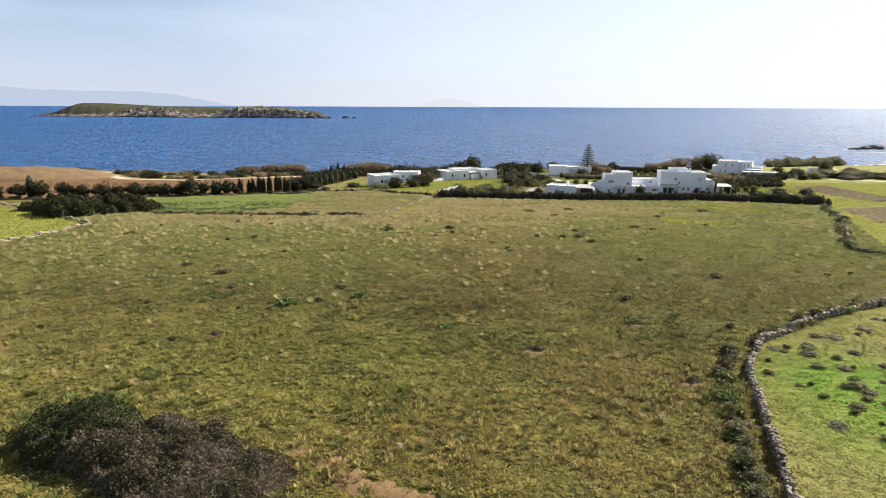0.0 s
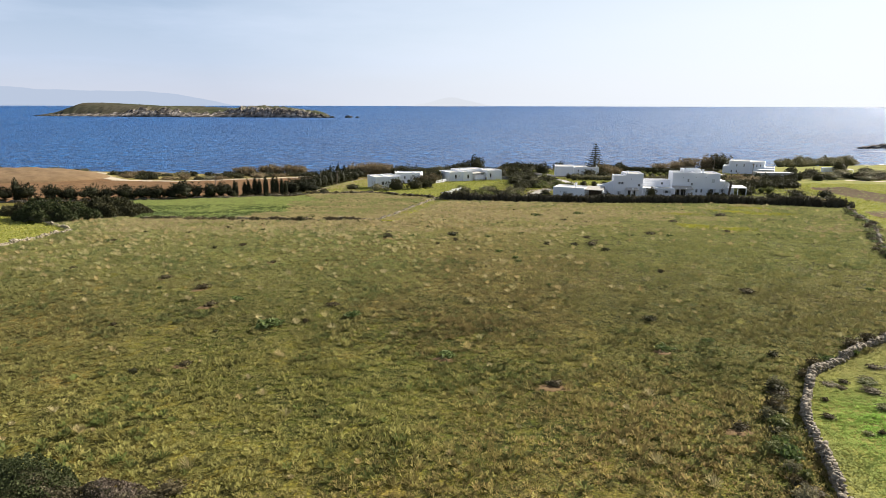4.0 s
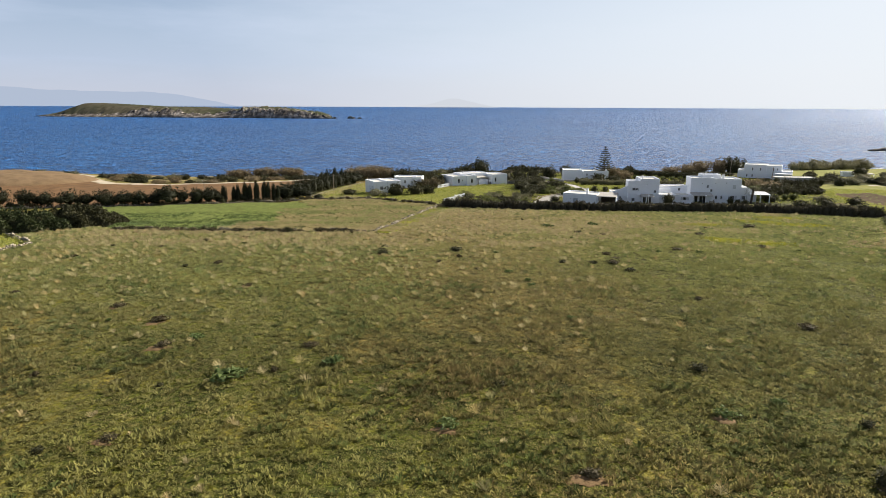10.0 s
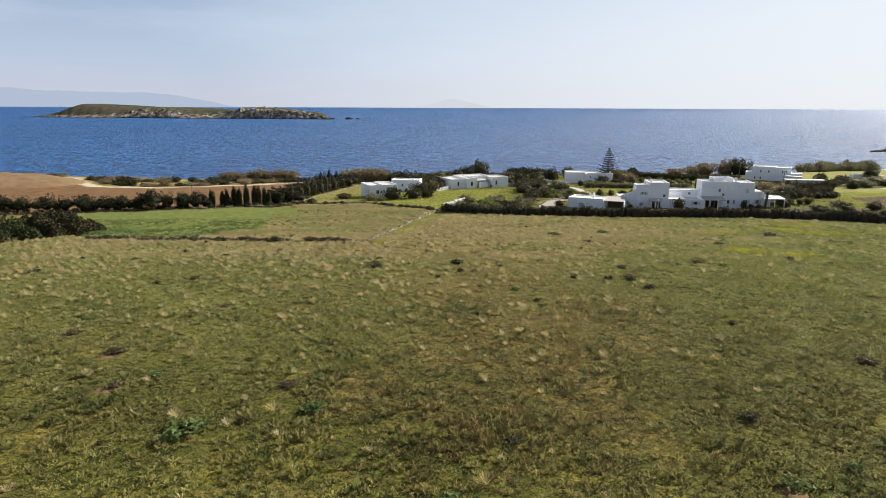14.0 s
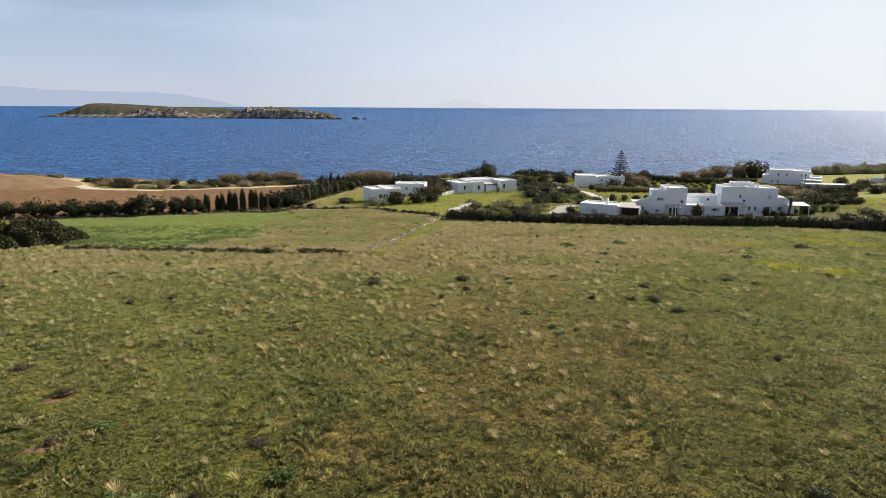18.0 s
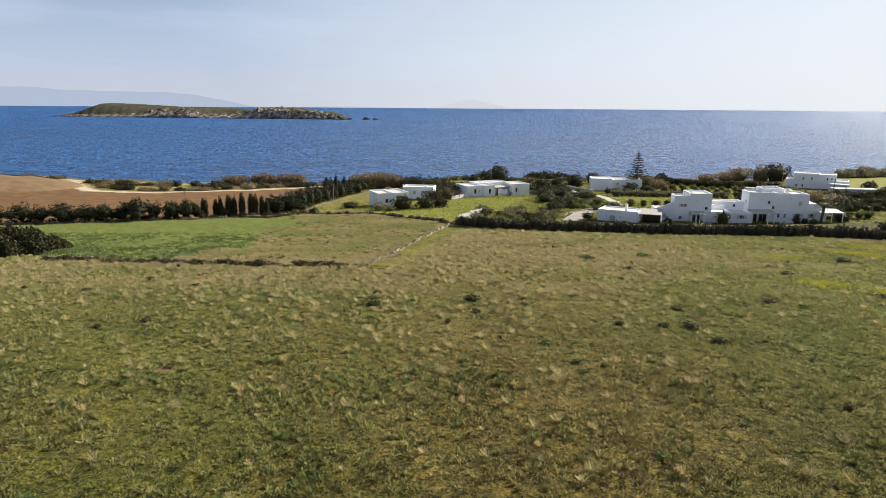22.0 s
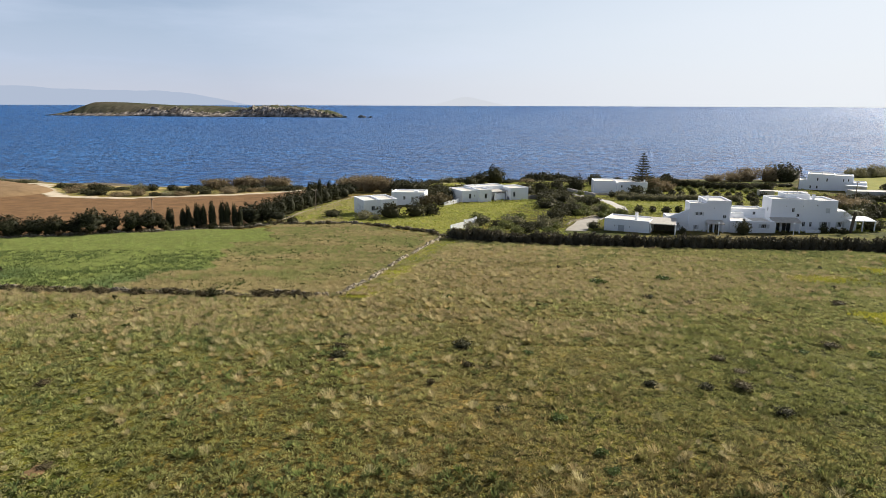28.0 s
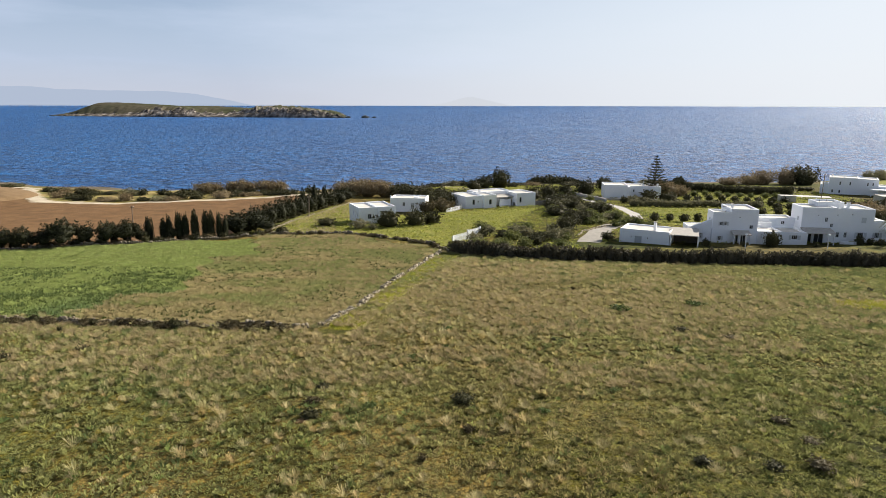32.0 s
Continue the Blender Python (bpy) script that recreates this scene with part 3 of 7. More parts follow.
# the sea, rising gently far out as a round horizon does
rr = np.concatenate([np.arange(0, 500, 100), np.geomspace(500, 4950, 60)])
aa = np.linspace(0, 2 * np.pi, 145)[:-1]
R, A = np.meshgrid(rr, aa)
sea_z = 35.0 * np.clip((R - 2300) / 2650, 0, 1) ** 2
sv = np.stack([(R * np.sin(A)).ravel(), (R * np.cos(A)).ravel(), sea_z.ravel()], 1)
n_r = len(rr)
ia = np.arange(len(aa))[:, None] * n_r
ib = np.roll(np.arange(len(aa)), -1)[:, None] * n_r
k = np.arange(n_r - 1)[None, :]
sea_f = np.stack([(ia + k).ravel(), (ia + k + 1).ravel(), (ib + k + 1).ravel(), (ib + k).ravel()], 1)
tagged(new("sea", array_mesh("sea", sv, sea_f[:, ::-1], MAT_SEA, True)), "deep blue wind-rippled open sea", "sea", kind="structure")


def ridge(name, knots_px, r, base, label, mat):
    """A far mountain silhouette: bearing in degrees and height in metres."""
    b = np.arange(knots_px[0][0], knots_px[0][-1] + 0.01, 0.12)
    h = np.interp(b, *knots_px)
    h = h + np.where(h > 4, 1.5 * np.sin(b * 2.3) + 0.6 * np.sin(b * 6.7), 0)
    a = np.radians(b)
    lo = np.stack([r * np.sin(a), r * np.cos(a), np.full_like(a, base)], 1)
    hi = np.stack([(r + 15) * np.sin(a), (r + 15) * np.cos(a), base + 4 + np.maximum(h, 0)], 1)
    v = np.concatenate([lo, hi])
    n = len(a)
    i = np.arange(n - 1)
    tagged(new(name, array_mesh(name, v, np.stack([i, i + 1, i + 1 + n, i + n], 1), mat)), label, "mountains", kind="structure")


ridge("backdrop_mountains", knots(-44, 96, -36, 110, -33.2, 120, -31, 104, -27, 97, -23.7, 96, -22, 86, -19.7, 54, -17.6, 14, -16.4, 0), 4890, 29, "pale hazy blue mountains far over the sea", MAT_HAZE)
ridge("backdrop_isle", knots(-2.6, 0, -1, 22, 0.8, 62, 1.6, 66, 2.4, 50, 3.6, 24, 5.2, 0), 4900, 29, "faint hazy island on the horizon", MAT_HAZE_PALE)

# the island off the shore
iu = np.linspace(0, 1, 380)
iv = np.concatenate([np.linspace(0, 0.09, 14), np.linspace(0.12, 1.0, 26)])
IU, IV = np.meshgrid(iu, iv)
crest = np.interp(IU, *knots(0, 2, 0.03, 9, 0.06, 19, 0.09, 36, 0.12, 49, 0.16, 50, 0.26, 45, 0.37, 38, 0.5, 37, 0.6, 32, 0.64, 28, 0.68, 35, 0.74, 38, 0.80, 35, 0.86, 29, 0.92, 22, 0.96, 17, 0.985, 9, 1.0, 2))
scarp = np.interp(IU, *knots(0, 2, 0.04, 7, 0.10, 9, 0.2, 10, 0.29, 12, 0.34, 24, 0.42, 29, 0.48, 26, 0.53, 16, 0.6, 12, 0.66, 20, 0.70, 29, 0.8, 30, 0.9, 22, 0.97, 12, 1.0, 2))
half = 230 * np.sqrt(np.clip(1 - (2 * IU - 1) ** 2, 0, 1)) + 8
rib = np.array([[noise.fractal(Vector((u * 62, v * 14, 3)), 0.75, 2.1, 5) for u in iu] for v in iv])
fine_ = np.array([[noise.noise(Vector((u * 190, v * 60, 8))) for u in iu] for v in iv])
scarp = np.minimum(scarp * (1 + 0.45 * rib), crest * 0.96)
low = np.clip(IV / 0.09, 0, 1) ** 0.8
high = np.clip((IV - 0.09) / 0.36, 0, 1)
back = np.clip((1 - IV) / 0.45, 0, 1) ** 0.6
rugged = np.clip((IU - 0.61) * 12, 0, 1)
IZ = (scarp * low + (crest - scarp) * (high * (2 - high))) * back
IZ = IZ + fine_ * 2.2 * np.sin(np.pi * low) + (0.6 + 4.6 * rugged) * (rib + 0.35 * fine_) * np.clip(IV * 9, 0, 1) * back - 1.2 * (IV == 0)
ix0, iy0, ix1, iy1 = -1472, 2400, -371, 2262
IX = ix0 + (ix1 - ix0) * IU + 5 * fine_ * np.sin(np.pi * low)
IY = iy0 + (iy1 - iy0) * IU + 2 * half * IV + 16 * rib * np.clip(IV * 20, 0, 1) * (1 - 0.8 * np.clip((IV - 0.1) * 12, 0, 1) * (1 - rugged))
nu = len(iu)
i0 = (np.arange(len(iv) - 1)[:, None] * nu + np.arange(nu - 1)[None, :]).ravel()
island_me = array_mesh("island", np.stack([IX.ravel(), IY.ravel(), IZ.ravel()], 1), np.stack([i0, i0 + 1, i0 + nu + 1, i0 + nu], 1), MAT_ISLAND, False)
steep = np.clip((0.115 - IV) / 0.03, 0, 1) * np.interp(IU, *knots(0, 0.6, 0.3, 0.75, 0.36, 1, 0.5, 1, 0.56, 0.8, 1, 0.9)) + 0.42 * rugged * (IV < 0.5)
at = island_me.color_attributes.new("cliff", "FLOAT_COLOR", "POINT")
at.data.foreach_set("color", np.repeat(np.clip(steep, 0, 1).ravel(), 4).astype(np.float32))
tagged(new("island", island_me), "long low rocky island with pale cliffs and scrub", "island", kind="structure")


# ---- stones ----
def stone_variants(n, seed):
    rnd = random.Random(seed)
    out = []
    for _ in range(n):
        bm = bmesh.new()
        for _k in range(14):
            p = Vector((rnd.uniform(-1, 1), rnd.uniform(-1, 1), rnd.uniform(-1, 1)))
            s = max(abs(p.x), abs(p.y), abs(p.z))
            p = (p / s) * 0.75 + p.normalized() * 0.25
            bm.verts.new((p.x * 0.5, p.y * 0.36, p.z * 0.26))
        hull = bmesh.ops.convex_hull(bm, input=bm.verts)
        bmesh.ops.delete(bm, geom=list({g for g in hull["geom_interior"] + hull["geom_unused"] if isinstance(g, bmesh.types.BMVert)}), context="VERTS")
        bmesh.ops.triangulate(bm, faces=bm.faces[:])
        me = bpy.data.meshes.new("stone")
        bm.to_mesh(me)
        bm.free()
        out.append(me)
    return out


STONES = stone_variants(9, 4)
for me in STONES:
    me.materials.append(MAT_STONE)
STONE_ARRAYS = []
for me in STONES:
    v = np.array([tuple(q.co) for q in me.vertices])
    f = np.array([tuple(q.vertices) for q in me.polygons])
    STONE_ARRAYS.append((v, f))


def stone_wall(points, height, width, size, label, mat, single=(0, 0), seed=1, gaps=0.0):
    """Dry stones heaped along a line; those between single[0] and single[1] metres of it are parts of their own."""
    rnd = random.Random(seed)
    x0, y0 = points[0]
    wall = thing("dry_stone_wall", pose(x0, y0, land_z(x0, y0)), label, "stone wall", "field walls")
    inv = wall.matrix_world.inverted()
    vs, fs, base, run = [], [], 0, 0.0
    layers = max(1, round(height / (size * 0.5)))
    for (xa, ya), (xb, yb) in zip(points, points[1:]):
        d = Vector((xb - xa, yb - ya))
        ln = d.length
        d.normalize()
        side = Vector((-d.y, d.x))
        s = 0.0
        while s < ln:
            fall = 0.75 + 0.25 * math.sin((run + s) * 0.9 + seed) + 0.15 * math.sin((run + s) * 2.3)
            tall = max(1, round(layers * min(1.0, fall)))
            skip = gaps and noise.noise(Vector(((run + s) * 0.16, seed, 0))) < gaps - 0.5
            for lay in range(tall):
                if skip and lay > 0:
                    continue
                w = width * (1 - 0.45 * lay / max(1, layers))
                rows_ = max(1, round(w / (size * 0.75)))
                for r in range(rows_):
                    off = ((r + 0.5) / rows_ - 0.5) * w + rnd.uniform(-0.07, 0.07) * width
                    px, py = xa + d.x * (s + rnd.uniform(-0.1, 0.1)) + side.x * off, ya + d.y * s + side.y * off + rnd.uniform(-0.06, 0.06)
                    pz = land_z(px, py) + size * (0.16 + 0.44 * lay) + rnd.uniform(-0.04, 0.04)
                    sc = size * rnd.uniform(0.75, 1.45)
                    m = pose(px, py, pz, rnd.uniform(-22, 22), rnd.uniform(-22, 22), math.degrees(math.atan2(d.y, d.x)) + rnd.choice((0, 90)) + rnd.uniform(-25, 25)) @ Matrix.Diagonal((sc, sc, sc * rnd.uniform(0.8, 1.2), 1))
                    i = rnd.randrange(len(STONES))
                    if single[0] <= run + s < single[1]:
                        ob = new("stone", STONES[i])
                        ob.parent = wall
                        ob.matrix_local = inv @ m
                    else:
                        v, f = STONE_ARRAYS[i]
                        mm = np.array(inv @ m)
                        vs.append(v @ mm[:3, :3].T + mm[:3, 3])
                        fs.append(f + base)
                        base += len(v)
            s += size * 0.82
        run += ln
    if vs:
        tagged(part("stones", array_mesh("stones", np.concatenate(vs), np.concatenate(fs), mat), None, wall), kind="stuff")
    return wall


# ---- foliage ----
def leaf_shell(n, seed, size, squash=(1, 1, 1), lumps=0.35, lump_scale=1.8, fill=0.55, up=0.35, flat_base=True):
    """Leaf corners scattered through a lumpy unit crown, most of them near its skin."""
    rng = np.random.default_rng(seed)
    d = rng.normal(size=(n, 3))
    d /= np.linalg.norm(d, axis=1)[:, None]
    if flat_base:
        d[:, 2] = np.where(d[:, 2] < -0.25, -d[:, 2], d[:, 2])
    off = seed * 7.3
    lump = np.array([noise.noise(Vector((a[0] * lump_scale + off, a[1] * lump_scale, a[2] * lump_scale))) for a in d])
    r = (1 + lumps * lump * 2) * (fill + (1 - fill) * rng.random(n) ** 0.45)
    c = d * r[:, None] * np.array(squash)
    axis_ = rng.normal(size=(n, 3)) + d * 0.4 + np.array([0, 0, up])
    axis_ /= np.linalg.norm(axis_, axis=1)[:, None]
    other = np.cross(axis_, rng.normal(size=(n, 3)))
    other /= np.linalg.norm(other, axis=1)[:, None]
    ln = size * rng.uniform(0.6, 1.5, n)[:, None]
    wd = ln * rng.uniform(0.28, 0.5, n)[:, None]
    v = np.stack([c - axis_ * ln * 0.5 - other * wd, c - axis_ * ln * 0.5 + other * wd, c + axis_ * ln * 0.6], 1).reshape(-1, 3)
    return v, np.arange(n * 3).reshape(-1, 3)


def core_shell(scale, seed, lumps=0.35, lump_scale=1.8, squash=(1, 1, 1)):
    """The dense dark inside of a crown."""
    bm = bmesh.new()
    bmesh.ops.create_icosphere(bm, subdivisions=2, radius=1)
    off = seed * 7.3
    for v in bm.verts:
        q = v.co.copy()
        q.z = -q.z if q.z < -0.25 else q.z
        r = 1 + lumps * 2 * noise.noise(Vector((q.x * lump_scale + off, q.y * lump_scale, q.z * lump_scale)))
        v.co = Vector((v.co.x * squash[0], v.co.y * squash[1], v.co.z * squash[2])) * r * scale
    vs = np.array([tuple(v.co) for v in bm.verts])
    fs = np.array([[v.index for v in f.verts] for f in bm.faces])
    bm.free()
    return vs, fs


def crown_mesh(name, mat, n, seed, size, squash=(1, 1, 1), lumps=0.35, lump_scale=1.8, core=0.62, fill=0.5):
    v, f = leaf_shell(n, seed, size, squash, lumps, lump_scale, fill)
    tri = f
    if core:
        cv, cf = core_shell(core, seed, lumps, lump_scale, squash)
        tri = np.concatenate([tri, cf + len(v)])
        v = np.concatenate([v, cv])
    return array_mesh(name, v, tri, mat)


def trunk_mesh(h, r, seed, limbs=4):
    rnd = random.Random(seed)
    bm = bmesh.new()
    def limb(a, b, r0, r1):
        d = b - a
        bmesh.ops.create_cone(bm, cap_ends=True, segments=6, radius1=r0, radius2=r1, depth=d.length, matrix=Matrix.Translation((a + b) / 2) @ d.to_track_quat("Z", "Y").to_matrix().to_4x4())
    top = Vector((rnd.uniform(-0.1, 0.1) * h, rnd.uniform(-0.1, 0.1) * h, h * 0.55))
    limb(Vector((0, 0, -0.2)), top, r, r * 0.65)
    for i in range(limbs):
        a = i * 6.28 / limbs + rnd.uniform(-0.4, 0.4)
        limb(top * rnd.uniform(0.7, 1.0), top + Vector((math.cos(a) * h * 0.4, math.sin(a) * h * 0.4, h * rnd.uniform(0.3, 0.5))), r * 0.5, r * 0.2)
    me = bpy.data.meshes.new("trunk")
    bm.to_mesh(me)
    bm.free()
    me.materials.append(MAT_BARK)
    return me


TRUNKS = [trunk_mesh(1.0, 0.06, s) for s in range(3)]
CROWNS = {
    "hedge": [crown_mesh("crown", MAT_HEDGE, 700, s, 0.15, (1, 1, 1), 0.22, 2.6, 0.72, 0.7) for s in (1, 2, 3, 4)],
    "dark": [crown_mesh("crown", MAT_DARK, 850, s, 0.14, (1, 1, 1), 0.34, 2.4, 0.68, 0.68) for s in (5, 6, 7, 8)],
    "green": [crown_mesh("crown", MAT_GREEN, 760, s, 0.15, (1, 1, 1), 0.36, 2.6, 0.62, 0.6) for s in (9, 10, 11)],
    "olive": [crown_mesh("crown", MAT_OLIVE, 760, s, 0.16, (1, 1, 1), 0.36, 2.8, 0.58, 0.6) for s in (12, 13, 14)],
    "tamarisk": [crown_mesh("crown", MAT_TAMARISK, 1100, s, 0.13, (1, 1, 1), 0.36, 3.0, 0.58, 0.6) for s in (15, 16, 17)],
    "pine": [crown_mesh("crown", MAT_PINE, 1100, s, 0.115, (1, 1, 1), 0.42, 2.4, 0.66, 0.6) for s in (41, 42, 43, 44)],
    "cypress": [crown_mesh("crown", MAT_PINE, 900, s, 0.10, (1, 1, 1), 0.16, 2.6, 0.86, 0.8) for s in (18, 19, 20)],
    "dark_big": [crown_mesh("crown", MAT_DARK, 1500, s, 0.10, (1, 1, 1), 0.32, 3.2, 0.72, 0.7) for s in (31, 32, 33)],
    "tamarisk_big": [crown_mesh("crown", MAT_TAMARISK, 1700, s, 0.095, (1, 1, 1), 0.34, 3.6, 0.66, 0.62) for s in (34, 35, 36)],
    "olive_big": [crown_mesh("crown", MAT_OLIVE, 1400, s, 0.10, (1, 1, 1), 0.34, 3.6, 0.64, 0.62) for s in (37, 38)],
    "hedge_small": [crown_mesh("crown", MAT_HEDGE, 480, s, 0.18, (1, 1, 1), 0.24, 2.6, 0.74, 0.7) for s in (1, 2, 3, 4)],
    "dark_small": [crown_mesh("crown", MAT_DARK, 420, s, 0.19, (1, 1, 1), 0.34, 2.4, 0.7, 0.68) for s in (5, 6, 7)],
    "green_small": [crown_mesh("crown", MAT_GREEN, 400, s, 0.2, (1, 1, 1), 0.36, 2.6, 0.64, 0.6) for s in (9, 10, 11)],
    "olive_small": [crown_mesh("crown", MAT_OLIVE, 400, s, 0.2, (1, 1, 1), 0.36, 2.8, 0.6, 0.6) for s in (12, 13)],
    "weed": [crown_mesh("crown", MAT_WEED, 200, s, 0.3, (1, 1, 0.7), 0.4, 2.0, 0.0, 0.2) for s in (21, 22, 23)],
    "heath": [crown_mesh("crown", MAT_HEATH, 420, s, 0.18, (1, 1, 0.8), 0.4, 2.0, 0.6) for s in (24, 25)],
}
plant_rnd = random.Random(11)


def plant(name, kind, x, y, w, h, label, category="bush", group="", lift=0.0, depth=None, trunk=True, sink=0.0, lobes=0):
    """One bush or tree: a stem with limbs, and a crown of leaves. w, h: its width and its whole height."""
    z = land_z(x, y) - sink
    ob = thing(name, pose(x, y, z, 0, 0, plant_rnd.uniform(0, 360)), label, category, group)
    crown_h = h - lift
    if trunk:
        t = part("trunk", plant_rnd.choice(TRUNKS), None, ob)
        k = max(0.5, lift + crown_h * 0.45)
        t.matrix_local = Matrix.Diagonal((k, k, k, 1))
    kind = kind + "_small" if w < 3.0 and kind + "_small" in CROWNS else kind
    kind = kind + "_big" if w >= 5.5 and kind + "_big" in CROWNS else kind
    c = part("crown", plant_rnd.choice(CROWNS[kind]), None, ob)
    base = 0.30
    c.matrix_local = Matrix.Translation((0, 0, lift + crown_h * base)) @ Matrix.Diagonal((w / 2, (depth or w) / 2, crown_h * (1 - base), 1))
    for _ in range(lobes):
        q, a = plant_rnd.uniform(0.35, 0.6), plant_rnd.uniform(0, math.tau)
        c = part("crown_lobe", plant_rnd.choice(CROWNS[kind]), None, ob)
        c.matrix_local = pose(math.cos(a) * w * 0.42, math.sin(a) * w * 0.42, lift + crown_h * plant_rnd.uniform(-0.05, 0.5), 0, 0, plant_rnd.uniform(0, 360)) @ Matrix.Diagonal((w / 2 * q, w / 2 * q, crown_h * 0.6 * q, 1))
    return ob


def along(points, step, jitter=0.0, seed=0):
    rnd = random.Random(seed)
    out, left = [], 0.0
    for (xa, ya), (xb, yb) in zip(points, points[1:]):
        ln = math.hypot(xb - xa, yb - ya)
        s = left
        while s < ln:
            k = s / ln
            out.append((xa + (xb - xa) * k + rnd.uniform(-jitter, jitter), ya + (yb - ya) * k + rnd.uniform(-jitter, jitter)))
            s += step
        left = s - ln
    return out


# ---- houses ----
def cuts_face(faces, verts, org, eu, ev, inward, w, h, holes, depth=0.2):
    """A wall face w by h from org along eu and ev, with openings that go in by depth."""
    us = sorted({0.0, w, *(c for o in holes for c in (o[0], o[1]))})
    vs_ = sorted({0.0, h, *(c for o in holes for c in (o[2], o[3]))})
    def pt(u, v, d=0.0):
        verts.append(tuple(org[i] + eu[i] * u + ev[i] * v + inward[i] * d for i in range(3)))
        return len(verts) - 1
    for ua, ub in zip(us, us[1:]):
        for va, vb in zip(vs_, vs_[1:]):
            if any(o[0] <= ua and ub <= o[1] and o[2] <= va and vb <= o[3] for o in holes):
                continue
            faces.append((pt(ua, va), pt(ub, va), pt(ub, vb), pt(ua, vb)))
    for a, b, c, d in holes:
        for (p, q), (r, s) in (((a, c), (b, c)), ((b, c), (b, d)), ((b, d), (a, d)), ((a, d), (a, c))):
            faces.append((pt(p, q), pt(r, s), pt(r, s, depth), pt(p, q, depth)))


def block(house, u0, u1, v0, v1, z0, z1, front=(), left=(), parapet=0.3, rim=0.28, name="wall_block"):
    """A whitewashed cube with a parapet round its flat roof; front and left hold openings (a, b, low, high)."""
    verts, faces = [], []
    w, d, h = u1 - u0, v1 - v0, z1 - z0
    fr = [(a - u0, b - u0, c - z0, e - z0) for a, b, c, e in front]
    lf = [(v1 - b, v1 - a, c - z0, e - z0) for a, b, c, e in left]
    cuts_face(faces, verts, (u0, v0, z0), (1, 0, 0), (0, 0, 1), (0, 1, 0), w, h, fr)
    cuts_face(faces, verts, (u0, v1, z0), (0, -1, 0), (0, 0, 1), (1, 0, 0), d, h, lf)
    cuts_face(faces, verts, (u1, v0, z0), (0, 1, 0), (0, 0, 1), (-1, 0, 0), d, h, ())
    cuts_face(faces, verts, (u1, v1, z0), (-1, 0, 0), (0, 0, 1), (0, -1, 0), w, h, ())
    n = len(verts)
    o = [(u0, v0), (u1, v0), (u1, v1), (u0, v1)]
    i = [(u0 + rim, v0 + rim), (u1 - rim, v0 + rim), (u1 - rim, v1 - rim), (u0 + rim, v1 - rim)]
    verts += [(a, b, z1) for a, b in o] + [(a, b, z1) for a, b in i] + [(a, b, z1 - parapet) for a, b in i]
    for k in range(4):
        j = (k + 1) % 4
        faces += [(n + k, n + j, n + 4 + j, n + 4 + k), (n + 4 + k, n + 4 + j, n + 8 + j, n + 8 + k)]
    bm = bmesh.new()
    bv = [bm.verts.new(v) for v in verts]
    for f in faces:
        bm.faces.new([bv[q] for q in f])
    bmesh.ops.remove_doubles(bm, verts=bm.verts, dist=1e-4)
    ob = part(name, bm, MAT_WHITE, house)
    mod = ob.modifiers.new("soft_edges", "BEVEL")
    mod.width, mod.segments, mod.limit_method, mod.angle_limit = 0.05, 2, "ANGLE", radians(60)
    part("roof", box(u0 + rim - 0.02, u1 - rim + 0.02, v0 + rim - 0.02, v1 - rim + 0.02, z1 - parapet - 0.12, z1 - parapet + 0.01), MAT_ROOF, house)
    return ob


def window(house, face, pos, a, b, low, high, shutters=0, door=False, bars=1):
    """The joinery in an opening. face: 'front' (pos is v) or 'left' (pos is u)."""
    def put(x0, x1, y0, y1, z0, z1):
        return box(x0, x1, y0, y1, z0, z1) if face == "front" else box(y0, y1, x0, x1, z0, z1)
    p = pos + 0.12
    frame_ = part("door" if door else "window", put(a, b, p + 0.05, p + 0.07, low, high), MAT_DOOR if door else MAT_GLASS, house)
    t = 0.06
    for nm, q in (("jamb", (a, a + t, low, high)), ("jamb", (b - t, b, low, high)), ("head", (a + t, b - t, high - t, high)), ("sill", (a + t, b - t, low, low + t))):
        part(nm, put(q[0], q[1], p, p + 0.05, q[2], q[3]), MAT_FRAME, frame_)
    for i in range(bars):
        c = a + (b - a) * (i + 1) / (bars + 1)
        part("mullion", put(c - 0.025, c + 0.025, p + 0.005, p + 0.05, low + t, high - t), MAT_FRAME, frame_)
    if shutters:
        w = (b - a) / 2
        for x0, x1 in ((a - w - 0.03, a - 0.03), (b + 0.03, b + w + 0.03)):
            sh = part("shutter", put(x0, x1, pos - 0.05, pos - 0.01, low, high), MAT_SHUTTER, frame_)
    return frame_


def chimney(house, u, v, z, h=0.9, w=0.45):
    c = part("chimney", box(u - w / 2, u + w / 2, v - w / 2, v + w / 2, z, z + h, 0.04), MAT_WHITE, house)
    part("chimney_cap", box(u - w / 2 - 0.06, u + w / 2 + 0.06, v - w / 2 - 0.06, v + w / 2 + 0.06, z + h, z + h + 0.09), MAT_CONCRETE, c)
    return c


